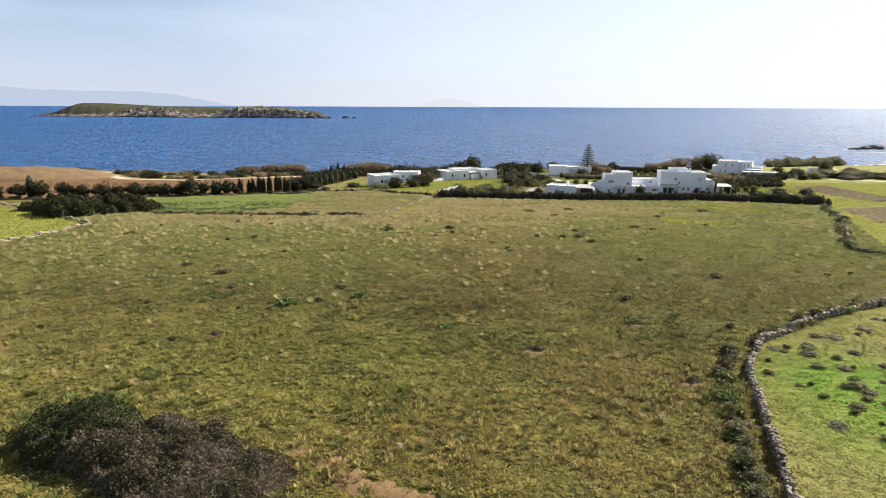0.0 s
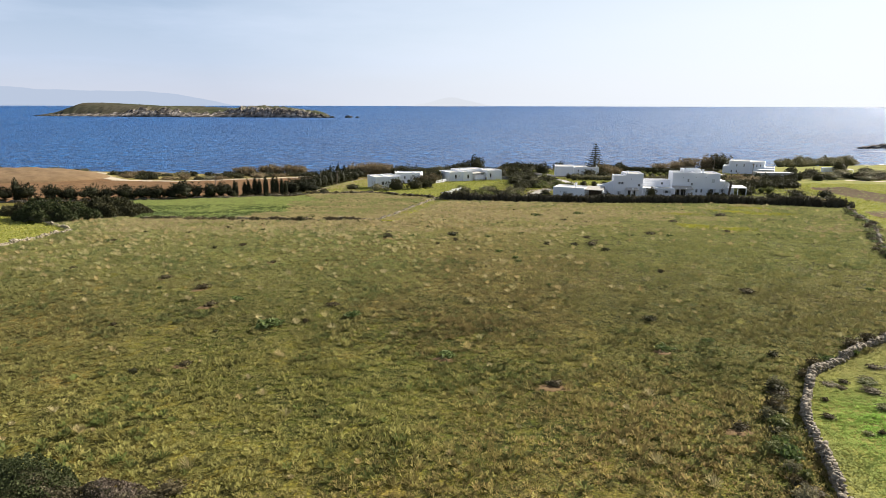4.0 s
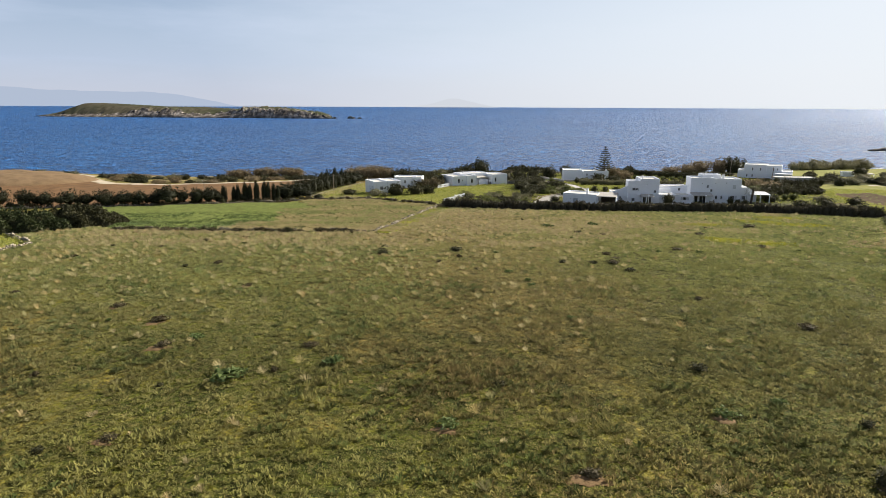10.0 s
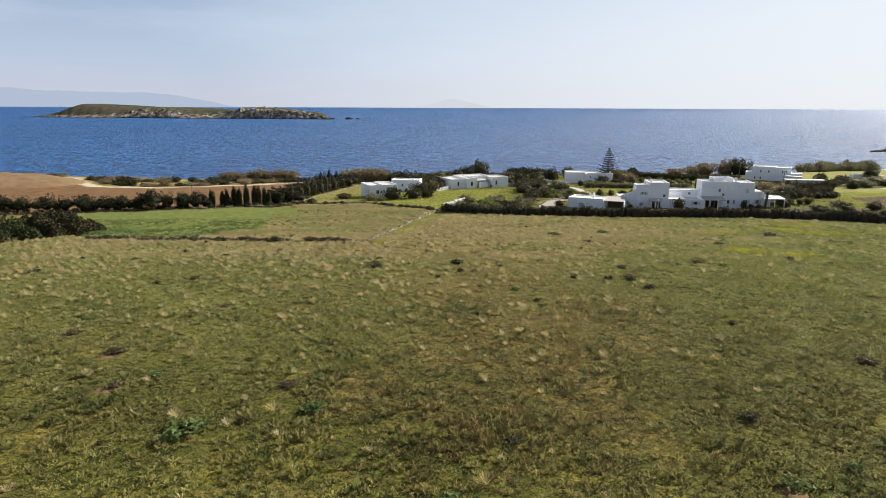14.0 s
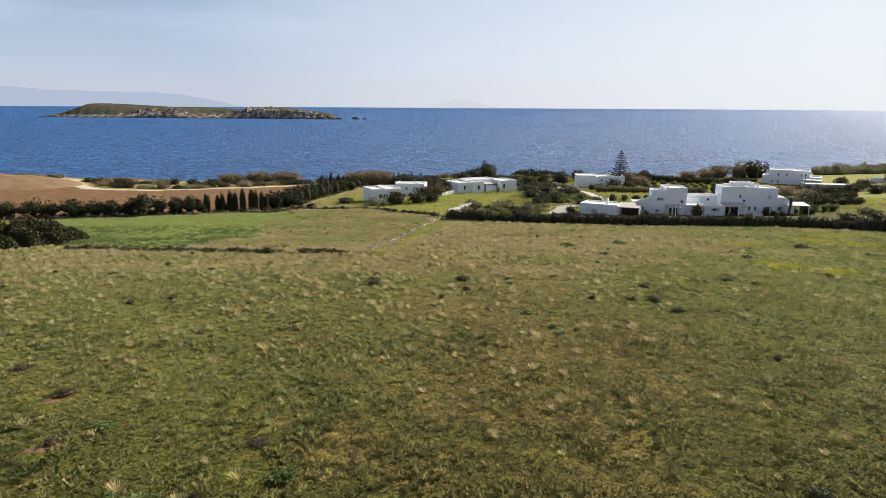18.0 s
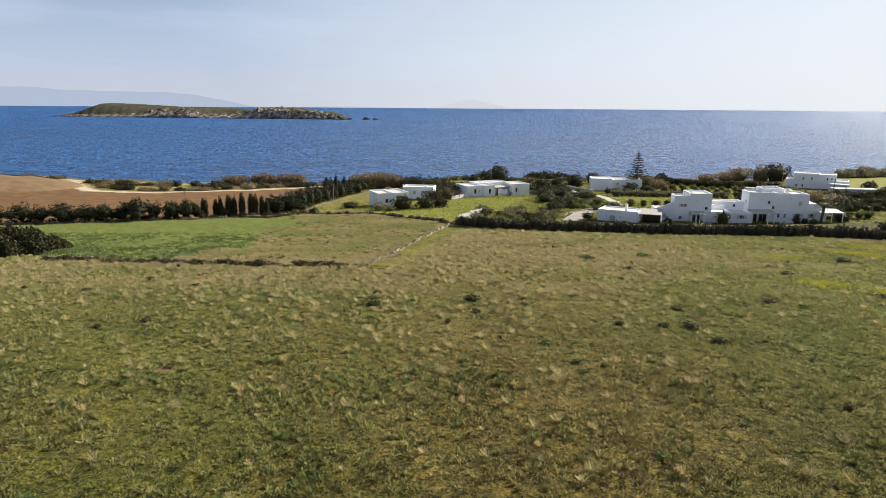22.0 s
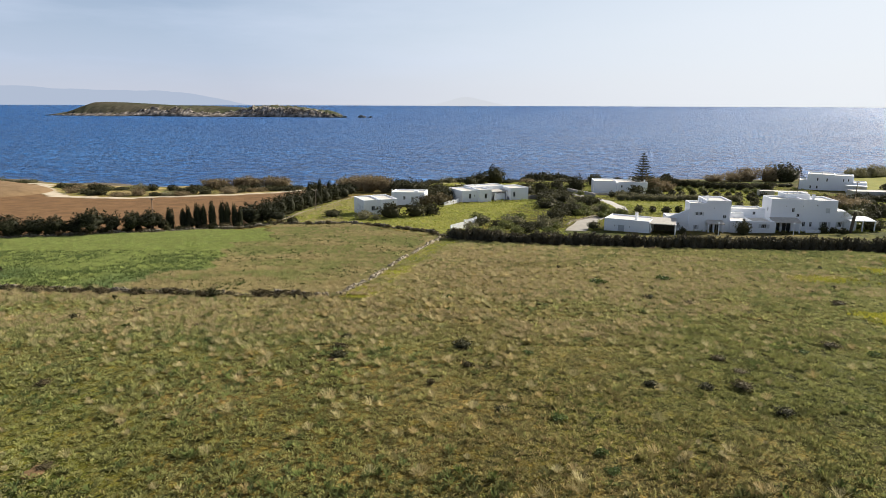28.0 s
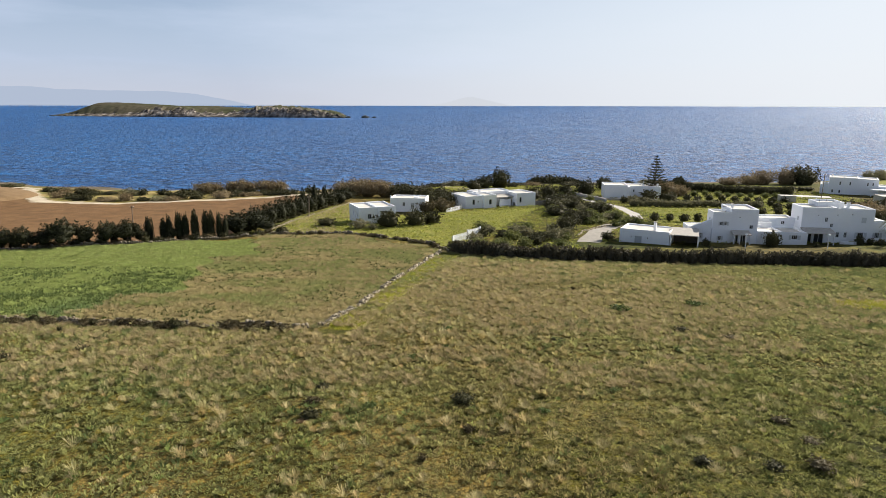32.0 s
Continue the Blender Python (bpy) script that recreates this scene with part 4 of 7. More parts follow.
def canopy(house, u0, u1, v0, v1, z_back, z_front, posts, mat=None):
    """A sloping roof of reeds on posts, in front of a wall."""
    bm = bmesh.new()
    vv = [bm.verts.new(q) for q in ((u0, v0, z_front), (u1, v0, z_front), (u1, v1, z_back), (u0, v1, z_back), (u0, v0, z_front + 0.12), (u1, v0, z_front + 0.12), (u1, v1, z_back + 0.12), (u0, v1, z_back + 0.12))]
    for f in ((0, 3, 2, 1), (4, 5, 6, 7), (0, 1, 5, 4), (1, 2, 6, 5), (2, 3, 7, 6), (3, 0, 4, 7)):
        bm.faces.new([vv[q] for q in f])
    c = part("canopy", bm, mat or MAT_CANOPY, house, "grey reed canopy")
    for u in posts:
        part("post", box(u - 0.09, u + 0.09, v0 + 0.02, v0 + 0.2, 0, z_front), MAT_WHITE, house)
    return c


# the two-storey white villa: a western tower, low links and an eastern wing
VZ = 19.45
villa = thing("villa", pose(49.33, 187.8, VZ, 0, 0, -6), "large white cubic two-storey villa with flat roofs", "house")
f1 = [(1.35, 1.85, 3.75, 4.45), (2.05, 2.55, 3.75, 4.45), (1.25, 1.75, 0.95, 1.75)]
block(villa, 0, 3.3, -0.2, 3.6, -0.6, 6.25, f1, [(1.6, 2.2, 4.2, 4.9)])
for a, b, c, e in f1:
    window(villa, "front", -0.2, a, b, c, e, shutters=1)
window(villa, "left", 0, 1.6, 2.2, 4.2, 4.9)
f2 = [(4.75, 5.0, 5.1, 5.35), (6.7, 7.35, 3.15, 3.85), (4.0, 4.9, 0.1, 2.15), (5.2, 6.2, 0.1, 2.15)]
block(villa, 3.3, 8.1, 0.1, 6.8, -0.6, 6.8, f2)
for a, b, c, e in f2:
    window(villa, "front", 0.1, a, b, c, e, bars=0 if c > 5 else 1)
chimney(villa, 2.6, 2.6, 6.0, 0.9)
canopy(villa, 3.4, 6.6, -1.8, 0.1, 2.75, 2.25, (3.6, 4.6, 6.4))
# stair wall falling away to the west
def sloped_wall(house, profile, v0, v1):
    bm = bmesh.new()
    a, b = [bm.verts.new((u, v0, z)) for u, z in profile], [bm.verts.new((u, v1, z)) for u, z in profile]
    bm.faces.new(a)
    bm.faces.new(b[::-1])
    for i in range(len(a)):
        j = (i + 1) % len(a)
        bm.faces.new((a[i], b[i], b[j], a[j]))
    bmesh.ops.recalc_face_normals(bm, faces=bm.faces[:])
    bmesh.ops.bevel(bm, geom=bm.edges[:], offset=0.04, segments=2, affect="EDGES", profile=0.5)
    return part("stair_wall", bm, MAT_WHITE, house)


sloped_wall(villa, [(0.05, -0.6), (0.05, 5.0), (-0.5, 4.62), (-1.3, 4.3), (-1.9, 3.95), (-2.6, 3.8), (-3.3, 3.45), (-3.9, 3.35), (-3.9, -0.6)], 0.15, 0.75)
block(villa, -3.9, 0.02, 0.75, 5.5, -0.6, 3.2, parapet=0.1, rim=0.2, name="stair_block")
window(villa, "front", -0.02, -2.1, -1.5, 1.15, 2.15)
f3 = [(10.2, 11.4, 0.15, 2.3)]
block(villa, 8.1, 12.4, -0.3, 6, -0.6, 2.85, f3, parapet=0.2)
window(villa, "front", -0.3, 10.2, 11.4, 0.15, 2.3, door=True, bars=1)
f4 = [(14.2, 15.2, 1.4, 2.2)]
block(villa, 12.4, 16.8, -0.1, 6, -0.6, 2.75, f4, parapet=0.3)
window(villa, "front", -0.1, 14.2, 15.2, 1.4, 2.2, shutters=1, bars=2)
f5 = [(14.4, 15.0, 3.1, 3.8)]
block(villa, 8.6, 16.8, 6.0, 10.0, -0.6, 4.4, f5)
window(villa, "front", 6.0, 14.4, 15.0, 3.1, 3.8)
block(villa, 8.1, 12.2, 4.6, 6.0, 2.6, 3.7, parapet=0.1, rim=0.2, name="terrace_wall")
# eastern wing
# The two low glass openings are added; their dark stands in for canopy shade.
f6 = [(19.6, 19.85, 5.35, 5.6), (20.9, 21.45, 4.3, 5.15), (21.9, 22.45, 3.3, 4.0), (17.3, 18.9, 0.1, 2.2), (19.3, 21.0, 0.1, 2.2)]
block(villa, 16.8, 22.9, 2.95, 8.0, -0.6, 7.0, f6, [(4.5, 5.1, 4.2, 5.0)])
for a, b, c, e in f6:
    window(villa, "front", 2.95, a, b, c, e, bars=0 if c > 5.3 else 1)
window(villa, "left", 16.8, 4.5, 5.1, 4.2, 5.0)
block(villa, 20.6, 25.4, 6.2, 10.4, 3.0, 7.6, parapet=0.35)
f7 = [(25.0, 25.5, 1.2, 2.2), (23.6, 24.2, 1.2, 2.2), (23.4, 23.65, 5.3, 5.55)]
block(villa, 22.9, 26.0, 4.0, 10.5, -0.6, 6.8, f7)
for a, b, c, e in f7:
    window(villa, "front", 4.0, a, b, c, e, bars=0 if c > 5 else 1)
f8 = [(28.1, 28.9, 3.95, 5.0), (27.7, 28.75, 1.05, 2.15), (26.3, 26.55, 5.35, 5.65)]
block(villa, 26.0, 30.3, 4.6, 11.0, -0.6, 6.6, f8)
for a, b, c, e in f8:
    window(villa, "front", 4.6, a, b, c, e, shutters=(c < 3), bars=0 if c > 5.3 else 2)
part("closed_shutter", box(28.12, 28.88, 4.57, 4.62, 3.98, 4.97), MAT_SHUTTER, villa)
f9 = [(30.9, 31.7, 1.1, 2.15)]
block(villa, 30.3, 32.4, 4.9, 11.0, -0.6, 4.4, f9, parapet=0.2)
window(villa, "front", 4.9, 30.9, 31.7, 1.1, 2.15, shutters=1, bars=2)
sloped_wall(villa, [(32.4, -0.6), (32.4, 4.3), (33.0, 3.9), (33.6, 3.3), (34.6, 2.9), (34.6, -0.6)], 5.1, 5.7)
chimney(villa, 25.6, 5.1, 6.4, 1.3, 0.5)
chimney(villa, 4.2, 3.0, 6.4, 0.9, 0.4)
for u in (21.0, 22.2, 23.4, 24.6):
    part("rail_post", rod((u, 6.4, 7.5), (u, 6.4, 8.3), 0.03, 0.03, 6), MAT_METAL, villa)
part("handrail", rod((21.0, 6.4, 8.3), (24.6, 6.4, 8.3), 0.03, 0.03, 6), MAT_METAL, villa)
canopy(villa, 16.7, 22.0, 0.2, 2.95, 3.1, 2.5, (17.0, 21.7))
part("terrace_wall", box(23.6, 27.4, 2.0, 2.3, -0.6, 0.85, 0.04), MAT_WHITE, villa)
canopy(villa, 32.6, 37.6, 3.6, 7.9, 2.9, 2.6, (32.8, 35.1, 37.4), MAT_WHITE)

# low garage with chimney, and the carport beside it
garage = thing("garage", pose(32.33, 187.77, 19.6, 0, 0, -28), "low white garage block with flat roof and chimney", "outbuilding")
f = [(2.75, 4.05, 0.1, 1.75), (2.0, 2.2, 1.3, 1.7), (5.0, 5.2, 1.3, 1.7)]
block(garage, 0, 8.9, 0, 6.0, -0.7, 2.95, f, parapet=0.25)
for a, b, c, e in f:
    window(garage, "front", 0, a, b, c, e, door=(c < 1), bars=0)
chimney(garage, 5.9, 2.2, 2.7, 1.5, 0.5)
carport = thing("carport", pose(40.25, 183.4, 19.6, 0, 0, -20), "open carport with pale sloping roof", "carport")
canopy(carport, 0, 4.8, 0, 5.2, 3.0, 2.5, (0.1, 4.7))
# Dark wood here puts the carport's inside shade into the wall colour.
part("back_wall", box(0, 4.8, 5.2, 5.4, -0.6, 2.9), MAT_WOOD, carport)
part("side_wall", box(4.7, 4.85, 0.3, 5.2, -0.6, 2.5), MAT_WHITE, carport)
for i in range(9):
    part("batten", box(0.1 + i * 0.55, 0.2 + i * 0.55, -0.1, 0.1, 2.62, 2.7), MAT_WOOD, carport)

# the western cottage: two cubes stepping back
cottage = thing("cottage", pose(-19.3, 207.0, 19.4, 0, 0, 25), "small white cottage of two stepped cubes", "house")
f = [(1.9, 2.75, 1.0, 2.1), (0.65, 0.85, 2.35, 2.5)]
l = [(1.2, 1.9, 0.5, 2.2), (2.9, 3.5, 0.9, 2.1), (4.4, 4.9, 1.2, 2.3)]
block(cottage, 0, 4.1, 0, 8.0, -0.9, 3.55, f, l)
for a, b, c, e in f:
    window(cottage, "front", 0, a, b, c, e)
for a, b, c, e in l:
    window(cottage, "left", 0, a, b, c, e)
block(cottage, 4.1, 8.2, -0.35, 8.0, -0.9, 3.6)
annex = thing("cottage_annex", pose(-15.0, 230.5, 18.5, 0, 0, -6), "small white cube cottage standing behind bushes", "house")
f = [(3.2, 3.8, 1.3, 2.3), (5.3, 6.2, 0.6, 2.2)]
block(annex, 0, 9.0, 0, 6.0, -1.2, 3.4, f)
for a, b, c, e in f:
    window(annex, "front", 0, a, b, c, e, door=c < 1)
part("roof_box", box(6.0, 7.2, 0.9, 1.7, 3.05, 3.65, 0.03), MAT_WHITE, annex)
part("parapet_horn", box(0.02, 0.3, 0.02, 0.3, 3.38, 4.0, 0.03), MAT_WHITE, annex)

# the second bungalow, nearer the shore
bungalow = thing("bungalow", pose(4.27, 235.7, 18.0, 0, 0, 27), "white single-storey bungalow of joined cubes", "house")
f = [(2.05, 2.8, 1.2, 2.6), (3.6, 3.95, 1.7, 2.2)]
block(bungalow, 0, 5.0, 0, 8.5, -0.8, 3.5, f)
for a, b, c, e in f:
    window(bungalow, "front", 0, a, b, c, e, bars=0)
f = [(6.6, 7.4, 1.1, 2.5)]
block(bungalow, 5.0, 8.8, -0.9, 6.5, -0.8, 3.65, f)
window(bungalow, "front", -0.9, 6.6, 7.4, 1.1, 2.5, bars=0)
block(bungalow, 5.6, 16.5, 4.6, 10, -0.8, 3.8)
chimney(bungalow, 7.2, 5.6, 3.5, 0.8)
part("porch_wall", box(11.2, 14.8, 1.4, 1.65, -0.8, 1.9, 0.04), MAT_WHITE, bungalow)
canopy(bungalow, 8.8, 15.6, 1.4, 4.6, 2.7, 2.4, (9.2, 12, 15.2))
f = [(16.5, 17.2, 0.9, 2.4)]
block(bungalow, 15.6, 21.6, -0.2, 7, -0.8, 3.5, f)
window(bungalow, "front", -0.2, 16.5, 17.2, 0.9, 2.4, bars=0)

# the house by the tall pine
shore_house = thing("shore_house", pose(48.33, 271.2, 16.6, 0, 0, -6.5), "white flat-roofed house beside a tall pine", "house")
block(shore_house, 0, 7.2, 0, 8, -0.8, 3.85)
part("stair", box(7.2, 7.9, -1.2, 3.5, -0.8, 3.5, 0.05), MAT_WHITE, shore_house)
f = [(13.2, 13.8, 1.6, 2.5), (9.0, 9.5, 1.6, 2.4)]
block(shore_house, 7.2, 17.5, 1.2, 8.5, -0.8, 3.5, f)
for a, b, c, e in f:
    window(shore_house, "front", 1.2, a, b, c, e, bars=0)
chimney(shore_house, 12.6, 4.5, 3.2, 1.4)
chimney(shore_house, 16.8, 3.5, 3.2, 0.9)

# the eastern two-storey house
east_house = thing("east_house", pose(124.9, 283.2, 16.3, 0, 0, -29), "white two-storey house near the shore", "house")
block(east_house, -2.4, 0, 0.5, 7, -0.8, 3.3)
f = [(2.9, 3.35, 3.2, 4.3), (5.7, 6.15, 3.2, 4.3), (0.9, 1.4, 0.6, 1.6), (2.9, 3.4, 0.6, 1.6)]
block(east_house, 0, 8.2, 0, 8, -0.8, 5.6, f)
for a, b, c, e in f:
    window(east_house, "front", 0, a, b, c, e, bars=0)
f = [(10.6, 11.0, 3.2, 4.3), (12.0, 12.4, 3.4, 4.4)]
block(east_house, 8.2, 13.7, 0.6, 8, -0.8, 5.4, f)
for a, b, c, e in f:
    window(east_house, "front", 0.6, a, b, c, e, bars=0)
block(east_house, 13.7, 17.6, -0.5, 6, -0.8, 3.4)
part("terrace", box(11.4, 17.6, -4.0, -0.5, 2.4, 2.65, 0.03), MAT_WHITE, east_house)
for u in (11.7, 14.5, 17.3):
    part("post", box(u - 0.12, u + 0.12, -3.9, -3.66, -0.8, 2.4), MAT_WHITE, east_house)
chimney(east_house, 0.8, 1.5, 5.3, 1.0)
chimney(east_house, 4.3, 3.0, 5.3, 0.7)

# outbuildings behind
shed = thing("shed", pose(120.5, 249.5, 17.2, 0, 0, -10), "long low grey concrete shed", "shed")
block(shed, 0, 13.5, 0, 5, -0.8, 3.0, [(8.6, 9.8, 0.1, 2.2)], parapet=0.1).data.materials[0] = MAT_CONCRETE
window(shed, "front", 0, 8.6, 9.8, 0.1, 2.2, door=True, bars=0)
pump_house = thing("pump_house", pose(97.0, 258.0, 17.0, 0, 0, -8), "tiny pale concrete pump house among orchards", "hut")
block(pump_house, 0, 4.2, 0, 3, -0.6, 2.1, parapet=0.08).data.materials[0] = MAT_CONCRETE
field_hut = thing("field_hut", pose(172, 293, 15.2, 0, 0, -15), "small white hut beside a lean-to", "hut")
block(field_hut, 0, 4.5, 0, 4, -0.6, 2.6)
canopy(field_hut, 4.5, 12, 0, 4, 2.1, 1.9, (4.8, 8, 11.8))
patio = thing("patio_roof", pose(104, 268, 16.1, 0, 0, -18), "flat pale patio roof on posts", "pergola")
canopy(patio, 0, 12, 0, 3, 1.5, 1.4, (0.2, 4, 8, 11.8), MAT_ROOF)
shade_sail = thing("sun_shade", pose(26.5, 249, land_z(29.5, 249), 0, 0, 0), "pale sun canopy on a central post", "canopy")
bm = bmesh.new()
bmesh.ops.create_cone(bm, cap_ends=True, segments=12, radius1=2.6, radius2=0.4, depth=0.45, matrix=pose(3, 0, 1.75))
part("shade", bm, MAT_CANOPY, shade_sail)
part("post", rod((3, 0, -0.3), (3, 0, 1.7), 0.07, 0.06), MAT_METAL, shade_sail)

# driveway
def drape(name, points, width, mat, label, category, lift=0.05, kind="structure"):
    pts = along(points, 1.2)
    vs, fs = [], []
    for i, (x, y) in enumerate(pts):
        xa, ya = pts[max(0, i - 1)]
        xb, yb = pts[min(len(pts) - 1, i + 1)]
        d = Vector((xb - xa, yb - ya)).normalized()
        w = width * (0.5 + 0.04 * math.sin(i * 0.7))
        for k in (-1, -0.33, 0.33, 1):
            px, py = x - d.y * w * k, y + d.x * w * k
            vs.append((px, py, land_z(px, py) + lift * (1 if abs(k) < 1 else 0.2)))
    for i in range(len(pts) - 1):
        for k in range(3):
            a = i * 4 + k
            fs.append((a, a + 1, a + 5, a + 4))
    return tagged(new(name, mesh_of(name, vs, fs, mat, True)), label, category, kind=kind)


MAT_OCHRE = plain("dry_ploughed_earth", (0.135, 0.088, 0.044), (0.215, 0.142, 0.074), 0.8, 1.0, 0.6, 0.05)
ma, mr = np.meshgrid(np.linspace(0, 2 * np.pi, 97)[:-1], np.linspace(0, 1, 26))
mx, my = -176 + 40 * mr * np.cos(ma), 272 + 27 * mr * np.sin(ma)
mz = land(mx, my) + 4.2 * np.clip(1 - mr ** 2, 0, 1) ** 0.65 * (1 + 0.06 * np.sin(mx * 0.4) * np.sin(my * 0.5)) + 0.10 * np.sin(0.55 * mx + 2.6 * my) - 0.12
mk = np.arange(25)[:, None] * 96
mi = np.arange(96)[None, :]
mf = np.stack([mk + mi, mk + (mi + 1) % 96, mk + 96 + (mi + 1) % 96, mk + 96 + mi], 2).reshape(-1, 4)
tagged(new("earth_mound", array_mesh("earth_mound", np.stack([mx.ravel(), my.ravel(), mz.ravel()], 1), mf, MAT_OCHRE, True)), "smooth rounded rise of dry ochre ploughed earth", "mound")
drape("driveway", [(26.5, 187.5), (28.5, 193), (32, 201), (36.5, 208.5)], 4.2, MAT_TRACK, "pale gravel driveway between garden shrubs", "road")
drape("lane", [(36.5, 208.5), (43, 215), (45, 222), (46, 228), (46, 244), (42, 258), (38, 276)], 2.8, MAT_CONCRETE, "narrow grey concrete lane climbing between shrubs", "road", 0.06)


# low walls and fences about the gardens
def wall_run(name, points, h, thick, mat, label, category):
    """A straight-topped wall in short lengths that follow the ground."""
    x0, y0 = points[0]
    ob = thing(name, pose(x0, y0, land_z(x0, y0)), label, category, "garden walls")
    inv = ob.matrix_world.inverted()
    for (xa, ya), (xb, yb) in zip(points, points[1:]):
        ln = math.hypot(xb - xa, yb - ya)
        n = max(1, round(ln / 4))
        for i in range(n):
            xm, ym = xa + (xb - xa) * (i + 0.5) / n, ya + (yb - ya) * (i + 0.5) / n
            q = part("wall_panel", box(-ln / n / 2, ln / n / 2, -thick / 2, thick / 2, -0.5, h + 0.05 * math.sin(i * 2.1), 0.03), mat, ob)
            q.matrix_local = inv @ pose(xm, ym, land_z(xm, ym), 0, 0, math.degrees(math.atan2(yb - ya, xb - xa)))
    return ob


def slat_fence(name, a, b, h, mat, label, gap=0.34, slat=0.16):
    (xa, ya), (xb, yb) = a, b
    ln = math.hypot(xb - xa, yb - ya)
    ob = thing(name, pose(xa, ya, land_z((xa + xb) / 2, (ya + yb) / 2), 0, 0, math.degrees(math.atan2(yb - ya, xb - xa))), label, "fence", "garden walls")
    for i in range(int(ln / gap)):
        part("slat", box(i * gap, i * gap + slat, -0.02, 0.02, -0.3, h), mat, ob)
    for z in (0.25 * h, 0.75 * h):
        part("rail", box(0, ln, 0.025, 0.07, z, z + 0.08), mat, ob)
    for i in range(4):
        part("post", box(ln * i / 3 - 0.06, ln * i / 3 + 0.06, 0.075, 0.19, -0.4, h + 0.1), mat, ob)
    return ob


wall_run("retaining_wall", [(38.8, 290), (40.7, 281), (43.4, 268), (45.6, 256)], 1.1, 0.4, MAT_CONCRETE, "grey stone retaining wall along a garden lane", "wall")
wall_run("terrace_wall", [(46.5, 264), (54, 262.5), (62, 261)], 0.7, 0.35, MAT_CONCRETE, "low pale wall before the shore house", "wall")
slat_fence("dark_fence", (17.5, 243.2), (32.5, 250.5), 1.35, MAT_METAL, "dark slatted fence beside the bungalow", 0.24, 0.2)
slat_fence("picket_fence", (-0.6, 229.0), (3.3, 235.0), 1.1, MAT_WHITE, "short white picket fence by the bungalow")


# ---- trees and bushes ----
def mound(name, cx, cy, rx, ry, yaw, h, mats, n, leaf, label, seed, taper=0.0):
    """A wide low thicket: leaves of its own over a lumpy body, coloured dark for the shade inside."""
    rng = np.random.default_rng(seed)
    z0 = land_z(cx, cy)
    ob = thing(name, pose(cx, cy, z0, 0, 0, yaw), label, "thicket")
    ca, sa = math.cos(radians(yaw)), math.sin(radians(yaw))

    def top(u, v):
        rad = np.sqrt(u * u + v * v)
        ang = np.arctan2(v, u)
        rim = 1 + 0.12 * np.sin(3 * ang + seed) + 0.08 * np.sin(7 * ang + 2 * seed)
        s = np.clip(1 - (rad / rim) ** 2.6, 0, 1) ** 0.55
        lump = np.array([noise.fractal(Vector((a * rx * 0.5 + seed, b * ry * 0.5, seed * 1.7)), 0.8, 2.2, 5) for a, b in zip(u.ravel(), v.ravel())]).reshape(u.shape)
        return s * h * (0.82 + 0.55 * lump) * (1 - taper * np.clip(u, -0.75, 0.62))

    g = np.linspace(-1.12, 1.12, 46)
    U, V = np.meshgrid(g, g)
    T = top(U, V)
    gx_, gy_ = U * rx, V * ry
    gz = land(cx + ca * gx_ - sa * gy_, cy + sa * gx_ + ca * gy_) - z0
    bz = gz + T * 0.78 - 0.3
    k = len(g)
    i = (np.arange(k - 1)[:, None] * k + np.arange(k - 1)[None, :]).ravel()
    # Filler sheet below the leaves; its dark colour stands in for inner shade.
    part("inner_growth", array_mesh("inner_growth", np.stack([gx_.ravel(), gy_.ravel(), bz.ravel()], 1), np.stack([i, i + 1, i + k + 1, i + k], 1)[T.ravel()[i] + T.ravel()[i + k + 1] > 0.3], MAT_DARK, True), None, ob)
    u, v = rng.uniform(-1.1, 1.1, n), rng.uniform(-1.1, 1.1, n)
    t = top(u, v)
    keep = t > 0.06 * h
    u, v, t = u[keep], v[keep], t[keep]
    m = len(u)
    x, y = u * rx, v * ry
    z = land(cx + ca * x - sa * y, cy + sa * x + ca * y) - z0 + t * (1.0 - 0.35 * rng.random(m) ** 2) - 0.1
    c = np.stack([x, y, z], 1)
    ax = rng.normal(size=(m, 3)) + np.array([0, 0, 0.5])
    ax /= np.linalg.norm(ax, axis=1)[:, None]
    ot = np.cross(ax, rng.normal(size=(m, 3)))
    ot /= np.linalg.norm(ot, axis=1)[:, None]
    ln = leaf * rng.uniform(0.5, 1.6, m)[:, None]
    wd = ln * rng.uniform(0.25, 0.5, m)[:, None]
    groups = np.array([noise.noise(Vector((a * 0.35, b * 0.35, seed))) for a, b in zip(x, y)]) + rng.normal(0, 0.15, m)
    for idx, (nm, mt) in enumerate(mats):
        sel = (groups > 0.03) if idx == 0 and len(mats) > 1 else ((groups <= 0.03) if len(mats) > 1 else np.ones(m, bool))
        w = wd[sel] * (0.35 if nm == "dead_growth" else 1)
        l = ln[sel] * (1.6 if nm == "dead_growth" else 1)
        q = np.stack([c[sel] - ax[sel] * l * 0.5, c[sel] + ot[sel] * w, c[sel] + ax[sel] * l * 0.5, c[sel] - ot[sel] * w], 1).reshape(-1, 3)
        part(nm, array_mesh(nm, q, np.arange(len(q)).reshape(-1, 4), mt), None, ob)
    return ob


